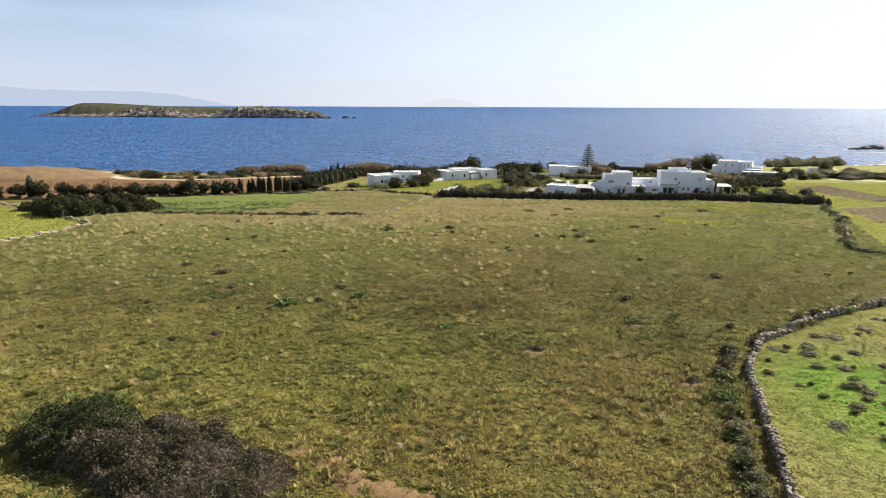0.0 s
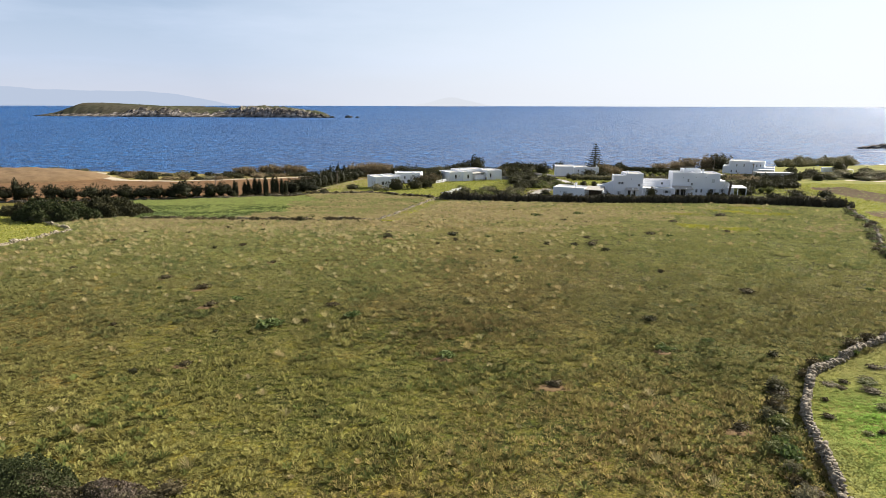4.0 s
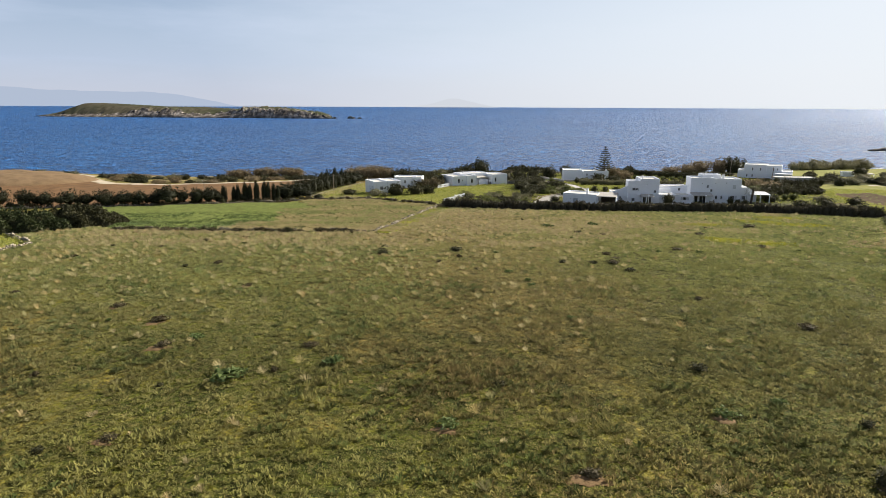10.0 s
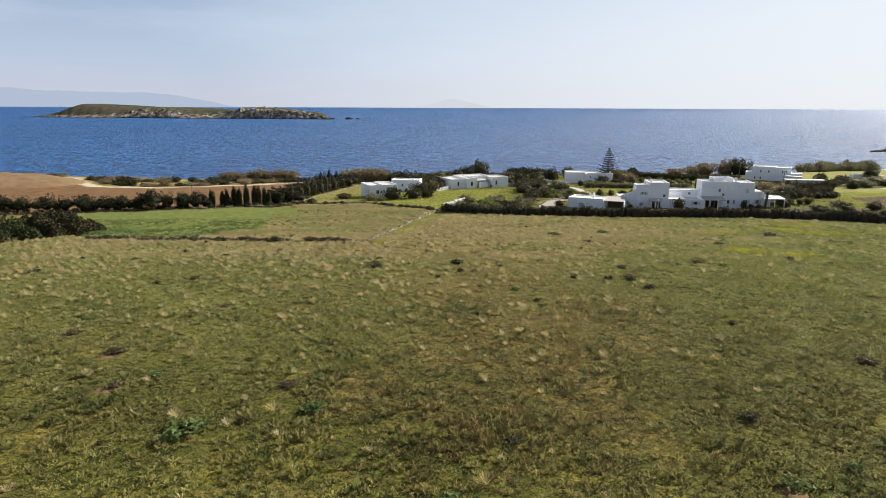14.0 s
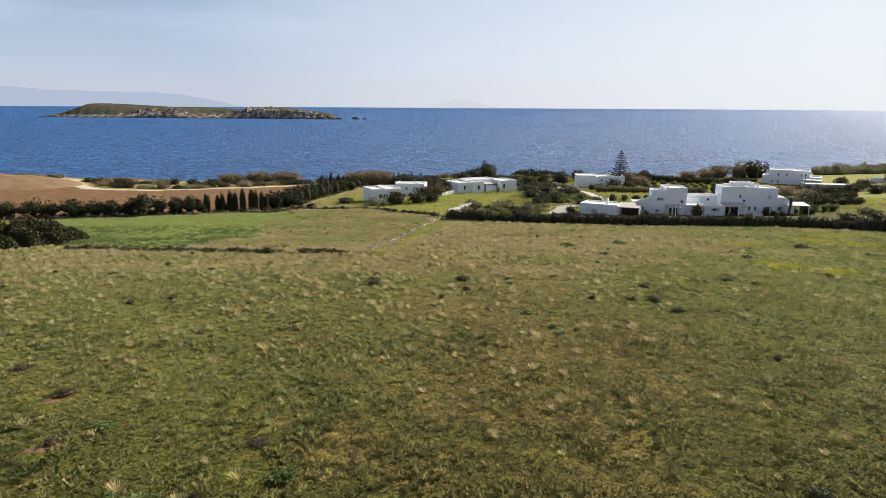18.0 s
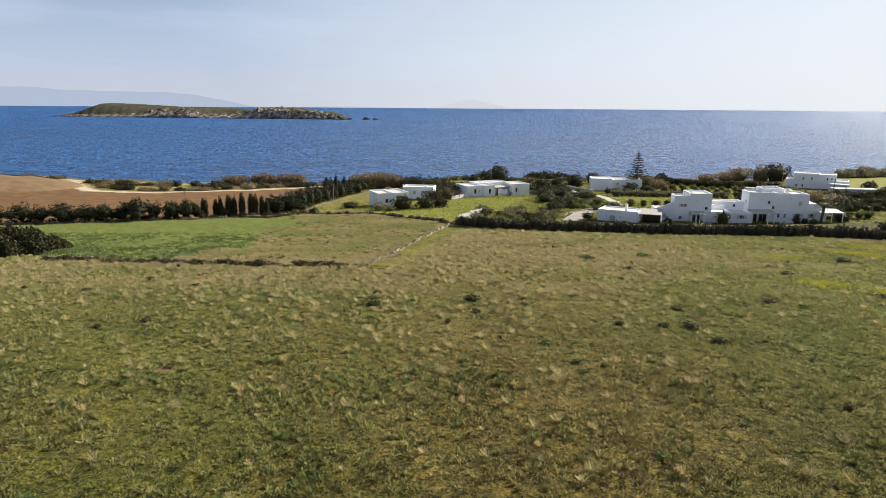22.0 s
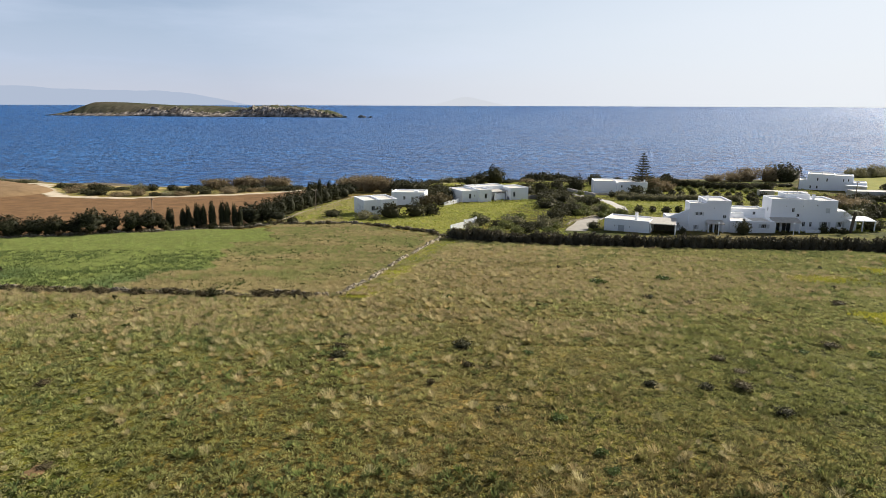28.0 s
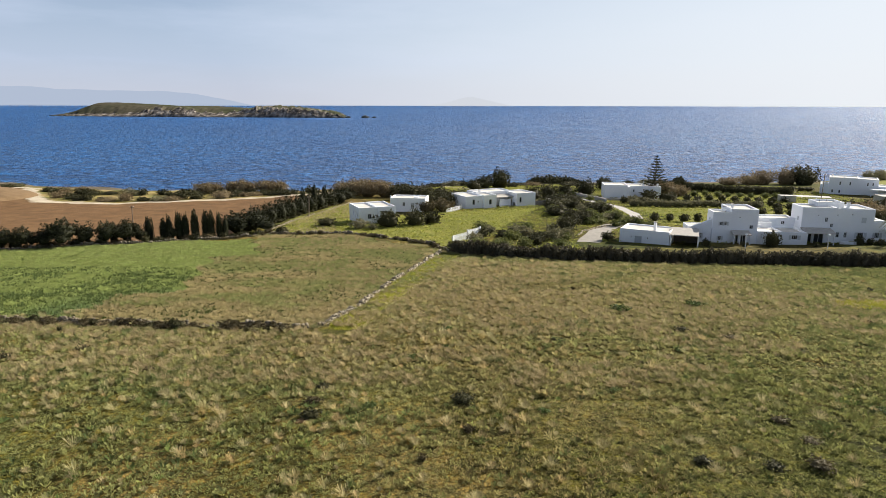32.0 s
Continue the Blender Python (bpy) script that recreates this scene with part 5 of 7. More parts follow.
mound("thicket", -14.2, 32.2, 10.4, 4.1, -31, 1.12, [("dead_growth", MAT_TWIG), ("foliage", MAT_SCRUB)], 100000, 0.11, "dense dark thicket with bare grey twigs", 3, 1.35)
mound("lentisk_bush", -22.0, 36.2, 4.0, 3.2, -24, 2.25, [("foliage", MAT_LENTISK)], 26000, 0.10, "dark green lentisk bush crowning a dry thicket", 12)
mound("thicket", -68.0, 140.5, 7.6, 5.8, -8, 3.4, [("foliage", MAT_DARK)], 15000, 0.34, "broad rounded dark green lentisk thicket", 5)
mound("thicket", -75.0, 132.0, 8.5, 5.6, -12, 3.9, [("foliage", MAT_LENTISK)], 15000, 0.34, "broad rounded olive green lentisk thicket", 6)
mound("thicket", -86.5, 141.0, 5.0, 4.0, -20, 2.6, [("foliage", MAT_DARK)], 3500, 0.36, "low dark thicket beside a stone wall", 7)
mound("thicket", -90.0, 118.0, 5.0, 2.2, 10, 1.6, [("foliage", MAT_LENTISK)], 1800, 0.4, "small dark thicket in rough pasture", 8)
mound("thicket", 42.0, 338.0, 11.0, 6.0, 0, 3.2, [("foliage", MAT_DARK)], 3000, 0.6, "dark scrub mound on the shore", 9)

# the clipped garden hedge along the big field
HEDGE = [(1.6, 173.6), (10.1, 170.2), (18.8, 168.6), (35.6, 166.8), (52.2, 165.6), (66, 164.2), (80, 161.0), (90, 156.5), (96, 153.5)]
hrnd = random.Random(5)
for x, y in along(HEDGE, 1.4, 0.15, 2):
    plant("hedge_shrub", "hedge", x, y + 0.6, hrnd.uniform(2.0, 2.9), hrnd.uniform(2.0, 2.7), "dark evergreen shrub in the garden hedge", "hedge", "garden hedge", lift=hrnd.choice((0.0, 0.0, 0.0, 0.05, 0.35)), depth=1.9, sink=0.25)
for x, y in along([(1.8, 174.5), (2.2, 180)], 1.6, 0.2, 3):
    plant("hedge_shrub", "hedge", x, y, 1.7, hrnd.uniform(1.0, 1.5), "dark evergreen shrub beside the white gate", "hedge", "garden hedge", lift=0.2)

# white gate and slatted fence at the hedge's corner
gate = thing("garden_gate", pose(1.2, 186.8, land_z(4, 190), 0, 0, 54), "white slatted garden gate between shrubs", "gate")
for i in range(26):
    part("slat", box(i * 0.34, i * 0.34 + 0.2, -0.03, 0.03, -0.3, 1.5 if i < 14 else 1.8), MAT_WHITE, gate)
for z in (0.3, 1.0):
    part("rail", box(-0.1, 9.0, 0.035, 0.085, z, z + 0.1), MAT_WHITE, gate)
for u in (-0.15, 4.7, 9.0):
    part("post", box(u - 0.13, u + 0.13, -0.13, 0.13, -0.4, 1.4 if u < 1 else 1.9, 0.02), MAT_WHITE, gate)
for x, y in ((1.0, 180.6), (3.6, 181.5), (5.2, 183.5), (7.0, 185.0)):
    plant("shrub", "dark", x, y, 1.8, 0.8, "low dark shrub before the white gate", "shrub", "gate shrubs", trunk=False)

# cypresses and pines behind the crop field
for x, y, h, w in ((-52.4, 191.6, 4.6, 1.5), (-51.3, 192, 4.2, 1.3), (-49.6, 192.4, 4.9, 1.4), (-47.7, 193, 4.8, 1.3), (-46.7, 193.3, 4.7, 1.4), (-45.3, 193.8, 4.3, 1.2),
                   (-55.2, 190.9, 3.6, 1.3), (-54.2, 191.2, 3.9, 1.2), (-57.6, 190, 4.0, 1.6), (-61.2, 188.3, 3.5, 1.6), (-63.2, 187.5, 3.3, 1.3), (-44.2, 194.2, 3.4, 1.1)):
    plant("cypress", "cypress", x, y, w * 1.15, h * 1.18, "narrow dark cypress in a windbreak row", "tree", "windbreak trees", lift=0.1)
for x, y, h, w in ((-90, 174.5, 3.4, 5), (-86, 175, 3.0, 4), (-82, 176, 3.6, 4.5), (-78, 177.3, 3.2, 4.5), (-74.6, 178, 3.3, 4.2), (-71.5, 179.2, 3.0, 3.5), (-68.8, 180.6, 4.4, 5.6), (-65.4, 182.6, 3.3, 3.2), (-62.6, 184, 3.8, 3.6), (-60, 186, 3.9, 3.8),
                   (-95, 173, 3.3, 4), (-99, 172, 3.8, 4.5), (-104, 170.5, 4.2, 4.5), (-109, 169.5, 3.4, 4.5), (-115, 168, 3.4, 5), (-121, 166, 3.2, 5), (-58.4, 187.6, 2.6, 2.6), (-53, 190, 2.2, 2.4)):
    plant("pine", "pine", x, y, w * 1.0, h * 1.08, "wind-bent dark pine in a windbreak row", "tree", "windbreak trees", lift=0.34 * h, lobes=3)
plant("cypress", "cypress", -107, 171, 2.2, 5.6, "narrow dark cypress in a windbreak row", "tree", "windbreak trees", lift=0.1)
for x, y, h, w in ((-43.5, 198.5, 4.6, 5.2), (-40.3, 200.5, 3.8, 4.6), (-37.8, 199.2, 3.0, 4.2), (-41.8, 206, 4.6, 4.2), (-40.4, 211, 4.8, 3.8), (-39.2, 216, 5.2, 3.6), (-38.2, 221, 5.4, 3.6), (-37.2, 227, 5.0, 3.6), (-36, 233, 5.0, 3.6), (-34.8, 239, 5.0, 3.4), (-33.6, 246, 4.8, 4), (-32.4, 253, 4.4, 4.2), (-31.5, 260, 4.2, 5)):
    plant("pine", "pine", x, y, w * 1.2, h * 0.95, "dark pine along the field's edge", "tree", "field edge trees", lift=0.9)
for x, y, h in ((-35.5, 236, 7.0), (-36.8, 229, 6.2), (-34.2, 243, 6.0)):
    plant("cypress", "cypress", x, y, 1.7, h, "tall narrow cypress at the field's edge", "tree", "field edge trees", lift=0.1)

urnd = random.Random(31)
for x, y in along(BACK_WALL[:5], 2.3, 0.5, 15) + along([(-42, 200), (-39, 216), (-36, 234), (-32, 256)], 2.2, 0.7, 16):
    plant("scrub", urnd.choice(("dark", "dark", "heath")), x, y + 1.6, urnd.uniform(1.6, 3.2), urnd.uniform(0.7, 1.5), "low dark undergrowth below a windbreak", "bush", "windbreak undergrowth", trunk=False)

# shore scrub
srnd = random.Random(21)
for x, y in along([(-142, 296), (-126, 286), (-104, 282), (-86, 286)], 4.2, 2.4, 4) + along([(-134, 284), (-122, 270), (-102, 266), (-86, 271), (-72, 277), (-56, 288)], 4.4, 1.8, 5):
    plant("scrub", srnd.choice(("dark", "dark", "olive", "dark", "tamarisk")), x, y, srnd.uniform(3.5, 7), srnd.uniform(1.3, 2.6), "low wind-clipped shore scrub", "bush", "shore scrub", trunk=False, sink=0.3)
for x, y in along([(-88, 291), (-72, 293), (-57, 296)], 3.6, 1.5, 6):
    plant("tamarisk", "tamarisk", x, y, srnd.uniform(5, 7), srnd.uniform(3.4, 4.6), "brown feathery tamarisk on the shore", "tree", "shore tamarisks", lift=0.3)
for x, y in along([(-78, 285), (-62, 288), (-48, 292)], 5, 1.2, 7):
    plant("scrub", "dark", x, y, srnd.uniform(4, 6), srnd.uniform(1.6, 2.4), "low wind-clipped shore scrub", "bush", "shore scrub", trunk=False, sink=0.3)
for x, y, w, h in ((-36, 282, 7, 4.6), (-31, 279, 8, 5.2), (-26, 275, 8, 5.6), (-21, 272, 7, 5.0), (-24, 284, 7, 4.5), (-32, 290, 7, 4.2)):
    plant("tamarisk", "tamarisk", x, y, w, h, "large rusty brown tamarisk behind the cottage", "tree", "cottage tamarisks", lift=0.4)
for x, y, w, h in ((-13, 262, 8, 4.6), (-8, 264, 7, 4.2), (-3, 268, 6, 3.4), (-16, 270, 7, 4), (2, 262, 6, 3), (6, 258, 6, 2.6)):
    plant("tree", "dark", x, y, w, h, "dark evergreen tree behind the cottage", "tree", "shore trees", lift=0.5)
for x, y in along([(-22, 296), (-10, 308), (2, 320), (14, 328)], 5.0, 2.5, 8) + along([(24, 318), (60, 332), (100, 334)], 6.5, 4, 9):
    plant("scrub", srnd.choice(("dark", "dark", "olive", "tamarisk")), x, y, srnd.uniform(4, 7), srnd.uniform(1.3, 2.4), "low wind-clipped shore scrub", "bush", "shore scrub", trunk=False, sink=0.3)
for x, y in along([(-330, 338), (-230, 326), (-186, 316), (-160, 309)], 6, 3.5, 10):
    plant("scrub", srnd.choice(("dark", "olive", "dark")), x, y, srnd.uniform(4, 8), srnd.uniform(1.2, 2.2), "low wind-clipped shore scrub", "bush", "shore scrub", trunk=False, sink=0.3)
plant("tree", "dark", 18.3, 309.7, 8.0, 6.6, "round dark tree standing above the shore", "tree", lift=0.6)
plant("tree", "dark", 56.0, 304, 6.4, 4.4, "round dark evergreen on a lawn", "tree", lift=0.3)
plant("tree", "dark", 12.5, 306, 7.0, 4.4, "low dark tree beside the round tree", "tree", lift=0.4)
plant("tree", "dark", 8.0, 300, 6.0, 3.4, "low dark tree above the shore path", "tree", lift=0.4)

# around the cottage and the bungalow
for kind, x, y, w, h in (("dark", -12.8, 204.2, 5.4, 3.2), ("dark", -7.2, 206.0, 5.2, 3.2), ("dark", -3.6, 208.5, 4.4, 2.8), ("olive", -18.6, 201.0, 3.6, 1.9), ("olive", -15.6, 200.0, 2.0, 1.3), ("dark", -26.5, 206, 4.4, 1.6),
                         ("heath", -1.5, 231.5, 6.0, 3.6), ("heath", -5.5, 229.5, 5.0, 3.2), ("dark", -1.0, 240, 6, 4.2), ("dark", 3, 248, 6, 4.0), ("dark", -6, 246, 6, 3.6)):
    plant("bush", kind, x, y, w, h, "leafy bush standing close to a white house", "bush", "house bushes", trunk=(h > 2), lift=0.1)

# garden between hedge, drive and bungalow
grnd = random.Random(8)
for kind, x, y, w, h in (("green", 5.5, 181, 3.2, 2.2), ("green", 9.5, 182, 3.0, 2.0), ("dark", 6.5, 188, 3.4, 2.3), ("green", 10.0, 179, 3.4, 2.3), ("olive", 11.5, 185.5, 3.6, 2.8), ("green", 12.5, 190, 3.4, 2.7), ("olive", 15.0, 193, 4.0, 2.8), ("tamarisk", 18.0, 195.5, 4.2, 3.2),
                         ("green", 14.0, 182, 3.2, 2.2), ("dark", 16.5, 186, 3.2, 2.4), ("olive", 20.5, 190, 3.6, 3.0), ("olive", 23.0, 192.5, 3.4, 2.6), ("dark", 17.5, 178.5, 3.0, 2.0), ("green", 20.5, 182, 3.0, 1.9), ("olive", 21.5, 197.5, 4.0, 3.0), ("dark", 24.5, 200, 4.2, 3.6),
                         ("green", 22.0, 206, 4.6, 2.8), ("dark", 26.5, 207.5, 4.8, 2.8), ("dark", 30.5, 211, 4.6, 3.4), ("green", 33.5, 214, 4.0, 2.6), ("dark", 29.0, 218, 5.0, 2.8), ("dark", 34.5, 221.5, 5.2, 3.6), ("green", 39.0, 221, 4.0, 2.4), ("dark", 26.0, 224, 5.4, 3.0), ("green", 31.5, 228.5, 5.6, 3.0),
                         ("dark", 37.5, 231, 5.0, 3.4), ("dark", 27.5, 236, 6.0, 3.6), ("dark", 33.5, 240, 6.0, 3.4), ("olive", 40.0, 239, 4.0, 2.4), ("dark", 30.0, 248, 6.5, 4.0), ("dark", 35.0, 256, 6.0, 3.6), ("dark", 25.0, 262, 6.0, 4.0), ("dark", 30.5, 268, 6.4, 4.6), ("dark", 44.5, 282, 6.5, 5.0), ("dark", 38.5, 285, 6.0, 3.4),
                         ("olive", 52.5, 258, 4.0, 2.0), ("olive", 55.0, 260.5, 4.0, 2.2), ("olive", 58.0, 260, 3.6, 1.8), ("dark", 61.0, 266.5, 5.0, 3.2), ("dark", 47.5, 258, 4.6, 2.2), ("dark", 67.0, 265, 4.5, 2.4), ("tamarisk", 70.5, 277, 7.0, 4.6), ("tamarisk", 75.0, 279, 5.5, 3.6),
                         ("olive", 36.5, 199, 2.6, 1.2), ("green", 43.5, 205, 3.0, 1.6), ("dark", 30.5, 189.5, 2.6, 2.2), ("dark", 29.0, 186, 2.4, 1.8)):
    if y < 262 and grnd.random() < 0.22:
        continue
    h *= 0.74 if y < 262 else 1.0
    plant("shrub", kind, x, y, w, h, {"green": "fresh green garden shrub", "dark": "dense dark garden shrub", "olive": "grey-green spiky garden shrub", "tamarisk": "brownish feathery garden shrub"}[kind] + " among other planting", "shrub", "garden shrubs", lift=0.15, trunk=h > 2)
plant("shrub", "dark", 58.9, 184.0, 3.0, 2.7, "round clipped dark shrub before the white villa", "shrub", lift=0.1)
for x, y, w, h in ((76.5, 187.2, 1.8, 1.6), (78.2, 186.8, 1.6, 1.2), (80.0, 186.6, 1.8, 1.0), (46.8, 183.6, 1.8, 1.2), (53.5, 183, 1.2, 0.8), (66.5, 183.5, 1.0, 0.8)):
    plant("shrub", "dark", x, y, w, h, "small dark shrub along the villa's front", "shrub", "villa shrubs", trunk=False)

# low scrub between the garden paths
for k in range(150):
    q = grnd.random()
    x, y = grnd.uniform(3, 48), grnd.uniform(176, 285)
    if (x < 23 and y < 202 and not (x < 9 and 181 < y < 188)) or (24 + (y - 205) * 0.02 < x < 42 and 205 < y < 262) or (8 < x < 42 and y > 262):
        kind = grnd.choice(("green", "olive", "dark", "green", "olive"))
        plant("shrub", kind, x, y, grnd.uniform(2.0, 3.6), grnd.uniform(0.9, 1.9), {"green": "fresh green garden shrub", "dark": "dense dark garden shrub", "olive": "grey-green spiky garden shrub"}[kind] + " among other planting", "shrub", "garden shrubs", trunk=False)

# orchard rows behind the villa
for pts, step, kind, w, h in (([(50, 245), (57.3, 243.7), (84, 242.4)], 1.25, "olive", 2.3, 1.7), ([(76, 316), (96, 288), (110, 277)], 1.7, "dark", 3.4, 2.6), ([(100, 300), (126, 292)], 2.8, "dark", 3.2, 1.6), ([(50, 254), (90, 246)], 2.8, "dark", 2.6, 1.6),
                              ([(47, 215), (64, 212)], 3.2, "dark", 2.2, 1.9), ([(66, 226), (96, 222)], 3.4, "dark", 2.2, 1.8), ([(86, 238), (112, 232)], 3.0, "dark", 2.6, 1.8), ([(62, 268), (100, 256)], 3.4, "dark", 2.4, 1.7), ([(64, 286), (104, 268)], 3.4, "green", 2.4, 1.7),
                              ([(88, 204), (118, 214)], 3.2, "dark", 3.0, 2.2), ([(92, 213), (122, 224)], 3.0, "dark", 3.2, 2.4), ([(86, 192), (100, 196)], 3.0, "green", 2.4, 1.8), ([(100, 238), (136, 246)], 3.0, "dark", 3.4, 2.4)):
    for x, y in along(pts, step, 0.35, int(pts[0][0] * 3)):
        plant("orchard_tree", kind, x, y, w * grnd.uniform(0.85, 1.15), h * grnd.uniform(0.85, 1.2), "small round dark orchard tree in a row", "tree", "orchard trees", lift=0.3)
for kind, x, y, w, h in (("tamarisk", 102, 226, 7, 3.6), ("tamarisk", 108, 228, 6, 2.8), ("dark", 114, 234, 5, 2.4), ("dark", 96, 207, 4.6, 3.2), ("dark", 92, 199, 4, 2.6), ("dark", 88, 190, 4.2, 2.4), ("olive", 100, 187, 3.4, 1.8), ("dark", 106, 182, 4.0, 2.0), ("dark", 95, 176, 4, 2.2), ("dark", 99, 168, 3.4, 1.8), ("green", 90, 173, 4, 1.6), ("dark", 86, 171, 4, 2.2),
                         ("tamarisk", 112, 330, 9, 3.0), ("tamarisk", 121, 333, 9, 4.0), ("tamarisk", 128, 335, 10, 5.8), ("tamarisk", 137, 334, 9, 6.4), ("dark", 142.5, 332, 12, 7.0), ("dark", 89, 322, 5, 3.6),
                         ("dark", 146, 272, 5, 3.4), ("dark", 152, 268, 6, 3.0), ("olive", 160, 262, 7, 3.0), ("olive", 168, 258, 7, 3.0), ("olive", 176, 262, 7, 2.8), ("olive", 184, 258, 6, 2.4), ("dark", 176, 288, 6, 4.6), ("dark", 186, 286, 6, 2.4), ("olive", 150, 250, 6, 2.0), ("olive", 160, 246, 6, 1.8), ("dark", 142, 246, 5, 2.6)):
    plant("bush", kind, x, y, w, h, {"dark": "dense dark evergreen bush", "tamarisk": "brown feathery tamarisk bush", "olive": "grey-green scrubby bush", "green": "fresh green bush"}[kind] + " near the eastern house", "bush", "eastern bushes", lift=0.2)
for x, y in along([(194, 370), (206, 377), (230, 392), (262, 412)], 4.2, 1.2, 12):
    plant("tamarisk", "olive", x, y, srnd.uniform(5, 8.5), srnd.uniform(3.6, 6.2), "grey-brown tamarisk in a shelter belt", "tree", "shelter belt", lift=0.4)

# the tall tiered pine
def tiered_pine(x, y, h):
    z = land_z(x, y)
    ob = thing("norfolk_pine", pose(x, y, z), "tall tiered Norfolk Island pine, dark green", "tree")
    part("trunk", rod((0, 0, -0.3), (0, 0, h), 0.32, 0.05, 9), MAT_BARK, ob)
    rng = random.Random(3)
    tiers = 14
    for i in range(tiers):
        k = i / (tiers - 1)
        zz = 1.8 + (h - 2.2) * k
        reach = 4.8 * (1 - k) ** 0.85 + 0.35
        vs, fs = [], []
        for b in range(8):
            a = b * math.tau / 8 + i * 0.5 + rng.uniform(-0.15, 0.15)
            r = reach * rng.uniform(0.6, 1.12)
            steps = max(5, int(r * 7))
            for s in range(steps):
                q = (s + 0.5) / steps * r
                c = Vector((math.cos(a) * q, math.sin(a) * q, zz + 0.03 * q + 0.05 * q * q + rng.uniform(-0.05, 0.05)))
                for _ in range(2):
                    d = Vector((rng.uniform(-1, 1), rng.uniform(-1, 1), rng.uniform(-0.1, 1))).normalized() * rng.uniform(0.3, 0.6)
                    o = d.cross(Vector((rng.uniform(-1, 1), rng.uniform(-1, 1), rng.uniform(-1, 1)))).normalized() * 0.12
                    n0 = len(vs)
                    vs += [c - o, c + o, c + d]
                    fs.append((n0, n0 + 1, n0 + 2))
        part("branch_tier", mesh_of("branch_tier", vs, fs, MAT_DARK), None, ob)
    return ob


tiered_pine(65.35, 275.3, 29.3 - land_z(65.35, 275.3))
plant("tamarisk", "tamarisk", 67.6, 277.6, 6.6, 5.2, "tan feathery tamarisk at the foot of the tall pine", "tree", lift=0.4)


def palm(x, y, h):
    ob = thing("palm", pose(x, y, land_z(x, y)), "shaggy palm with drooping fronds beside the villa", "tree")
    bm = bmesh.new()
    segs = 9
    for i in range(segs):
        bmesh.ops.create_cone(bm, cap_ends=True, segments=9, radius1=0.27, radius2=0.33, depth=h / segs, matrix=pose(0.05 * i, 0, h / segs * (i + 0.5)))
    part("trunk", bm, MAT_BARK, ob)
    rng = random.Random(9)
    for i in range(34):
        a, lift = i * 2.4, rng.uniform(-0.5, 1.1)
        ln = rng.uniform(1.7, 2.3)
        vs, fs = [], []
        for s in range(12):
            k = s / 11
            q = ln * k
            c = Vector((0.4 + math.cos(a) * q, math.sin(a) * q, h + lift * q - 0.42 * q * q))
            side = Vector((-math.sin(a), math.cos(a), -0.25)) * (0.42 * math.sin(math.pi * min(1, k * 0.9 + 0.12)))
            fwd = Vector((math.cos(a), math.sin(a), -0.3)) * 0.28
            for sg in (-1, 1):
                n0 = len(vs)
                vs += [c - fwd * 0.15, c + fwd * 0.25, c + side * sg + fwd + Vector((0, 0, -0.15 * k))]
                fs.append((n0, n0 + 1, n0 + 2))
        part("frond", mesh_of("frond", vs, fs, MAT_GREEN if lift > 0 else MAT_OLIVE), None, ob)
    return ob


palm(81.6, 186.6, 4.5)

for _ in range(26):
    plant("bush", urnd.choice(("olive", "olive", "dark", "heath")), urnd.uniform(140, 186), urnd.uniform(246, 266), urnd.uniform(3, 6), urnd.uniform(1.2, 2.4), "low grey-green scrub beyond ploughed land", "bush", "eastern scrub", trunk=False)

# white lamp posts before the villa
def lamp_post(x, y, h):
    ob = thing("lamp_post", pose(x, y, land_z(x, y)), "short white garden lamp post before the villa", "lamp", "garden lamps")
    part("shaft", rod((0, 0, -0.2), (0, 0, h), 0.09, 0.07, 8), MAT_WHITE, ob)
    part("cap", rod((0, 0, h), (0, 0, h + 0.18), 0.24, 0.16, 10), MAT_WHITE, ob)


lamp_post(52.8, 181.1, 2.4)
lamp_post(67.6, 181.8, 2.4)

# poles
def pole(x, y, h, label="weathered wooden utility pole in the field"):
    ob = thing("utility_pole", pose(x, y, land_z(x, y), 0, 2, 0), label, "pole", "utility poles")
    part("shaft", rod((0, 0, -0.4), (0, 0, h), 0.13, 0.09, 8), MAT_WOOD, ob)
    part("crossbar", box(-0.5, 0.5, -0.05, 0.05, h - 0.45, h - 0.35), MAT_WOOD, ob)
    for u in (-0.4, 0.4):
        part("insulator", rod((u, 0, h - 0.35), (u, 0, h - 0.2), 0.04, 0.03, 6), MAT_WHITE, ob)


pole(-68.2, 204.7, 5.6)
pole(-33.5, 220.5, 5.4)
pole(110, 232, 7.0)
pole(104, 250, 9.0)
pole(28.5, 312, 4.0, "thin dark post above the shore")

# dark growth along the broken field wall and the back wall, added for their shadow too
wr = random.Random(77)
for pts, step in ((FIELD_WALL, 0.8), (BACK_WALL[3:], 2.4)):
    for x, y in along(pts, step, 0.3, 18):
        if wr.random() < 0.8:
            plant("wall_bush", wr.choice(("heath", "dark", "heath")), x, y - 0.45, wr.uniform(1.0, 2.0), wr.uniform(0.5, 0.95), "low dark growth against a dry stone wall", "bush", "wall growth", trunk=False)


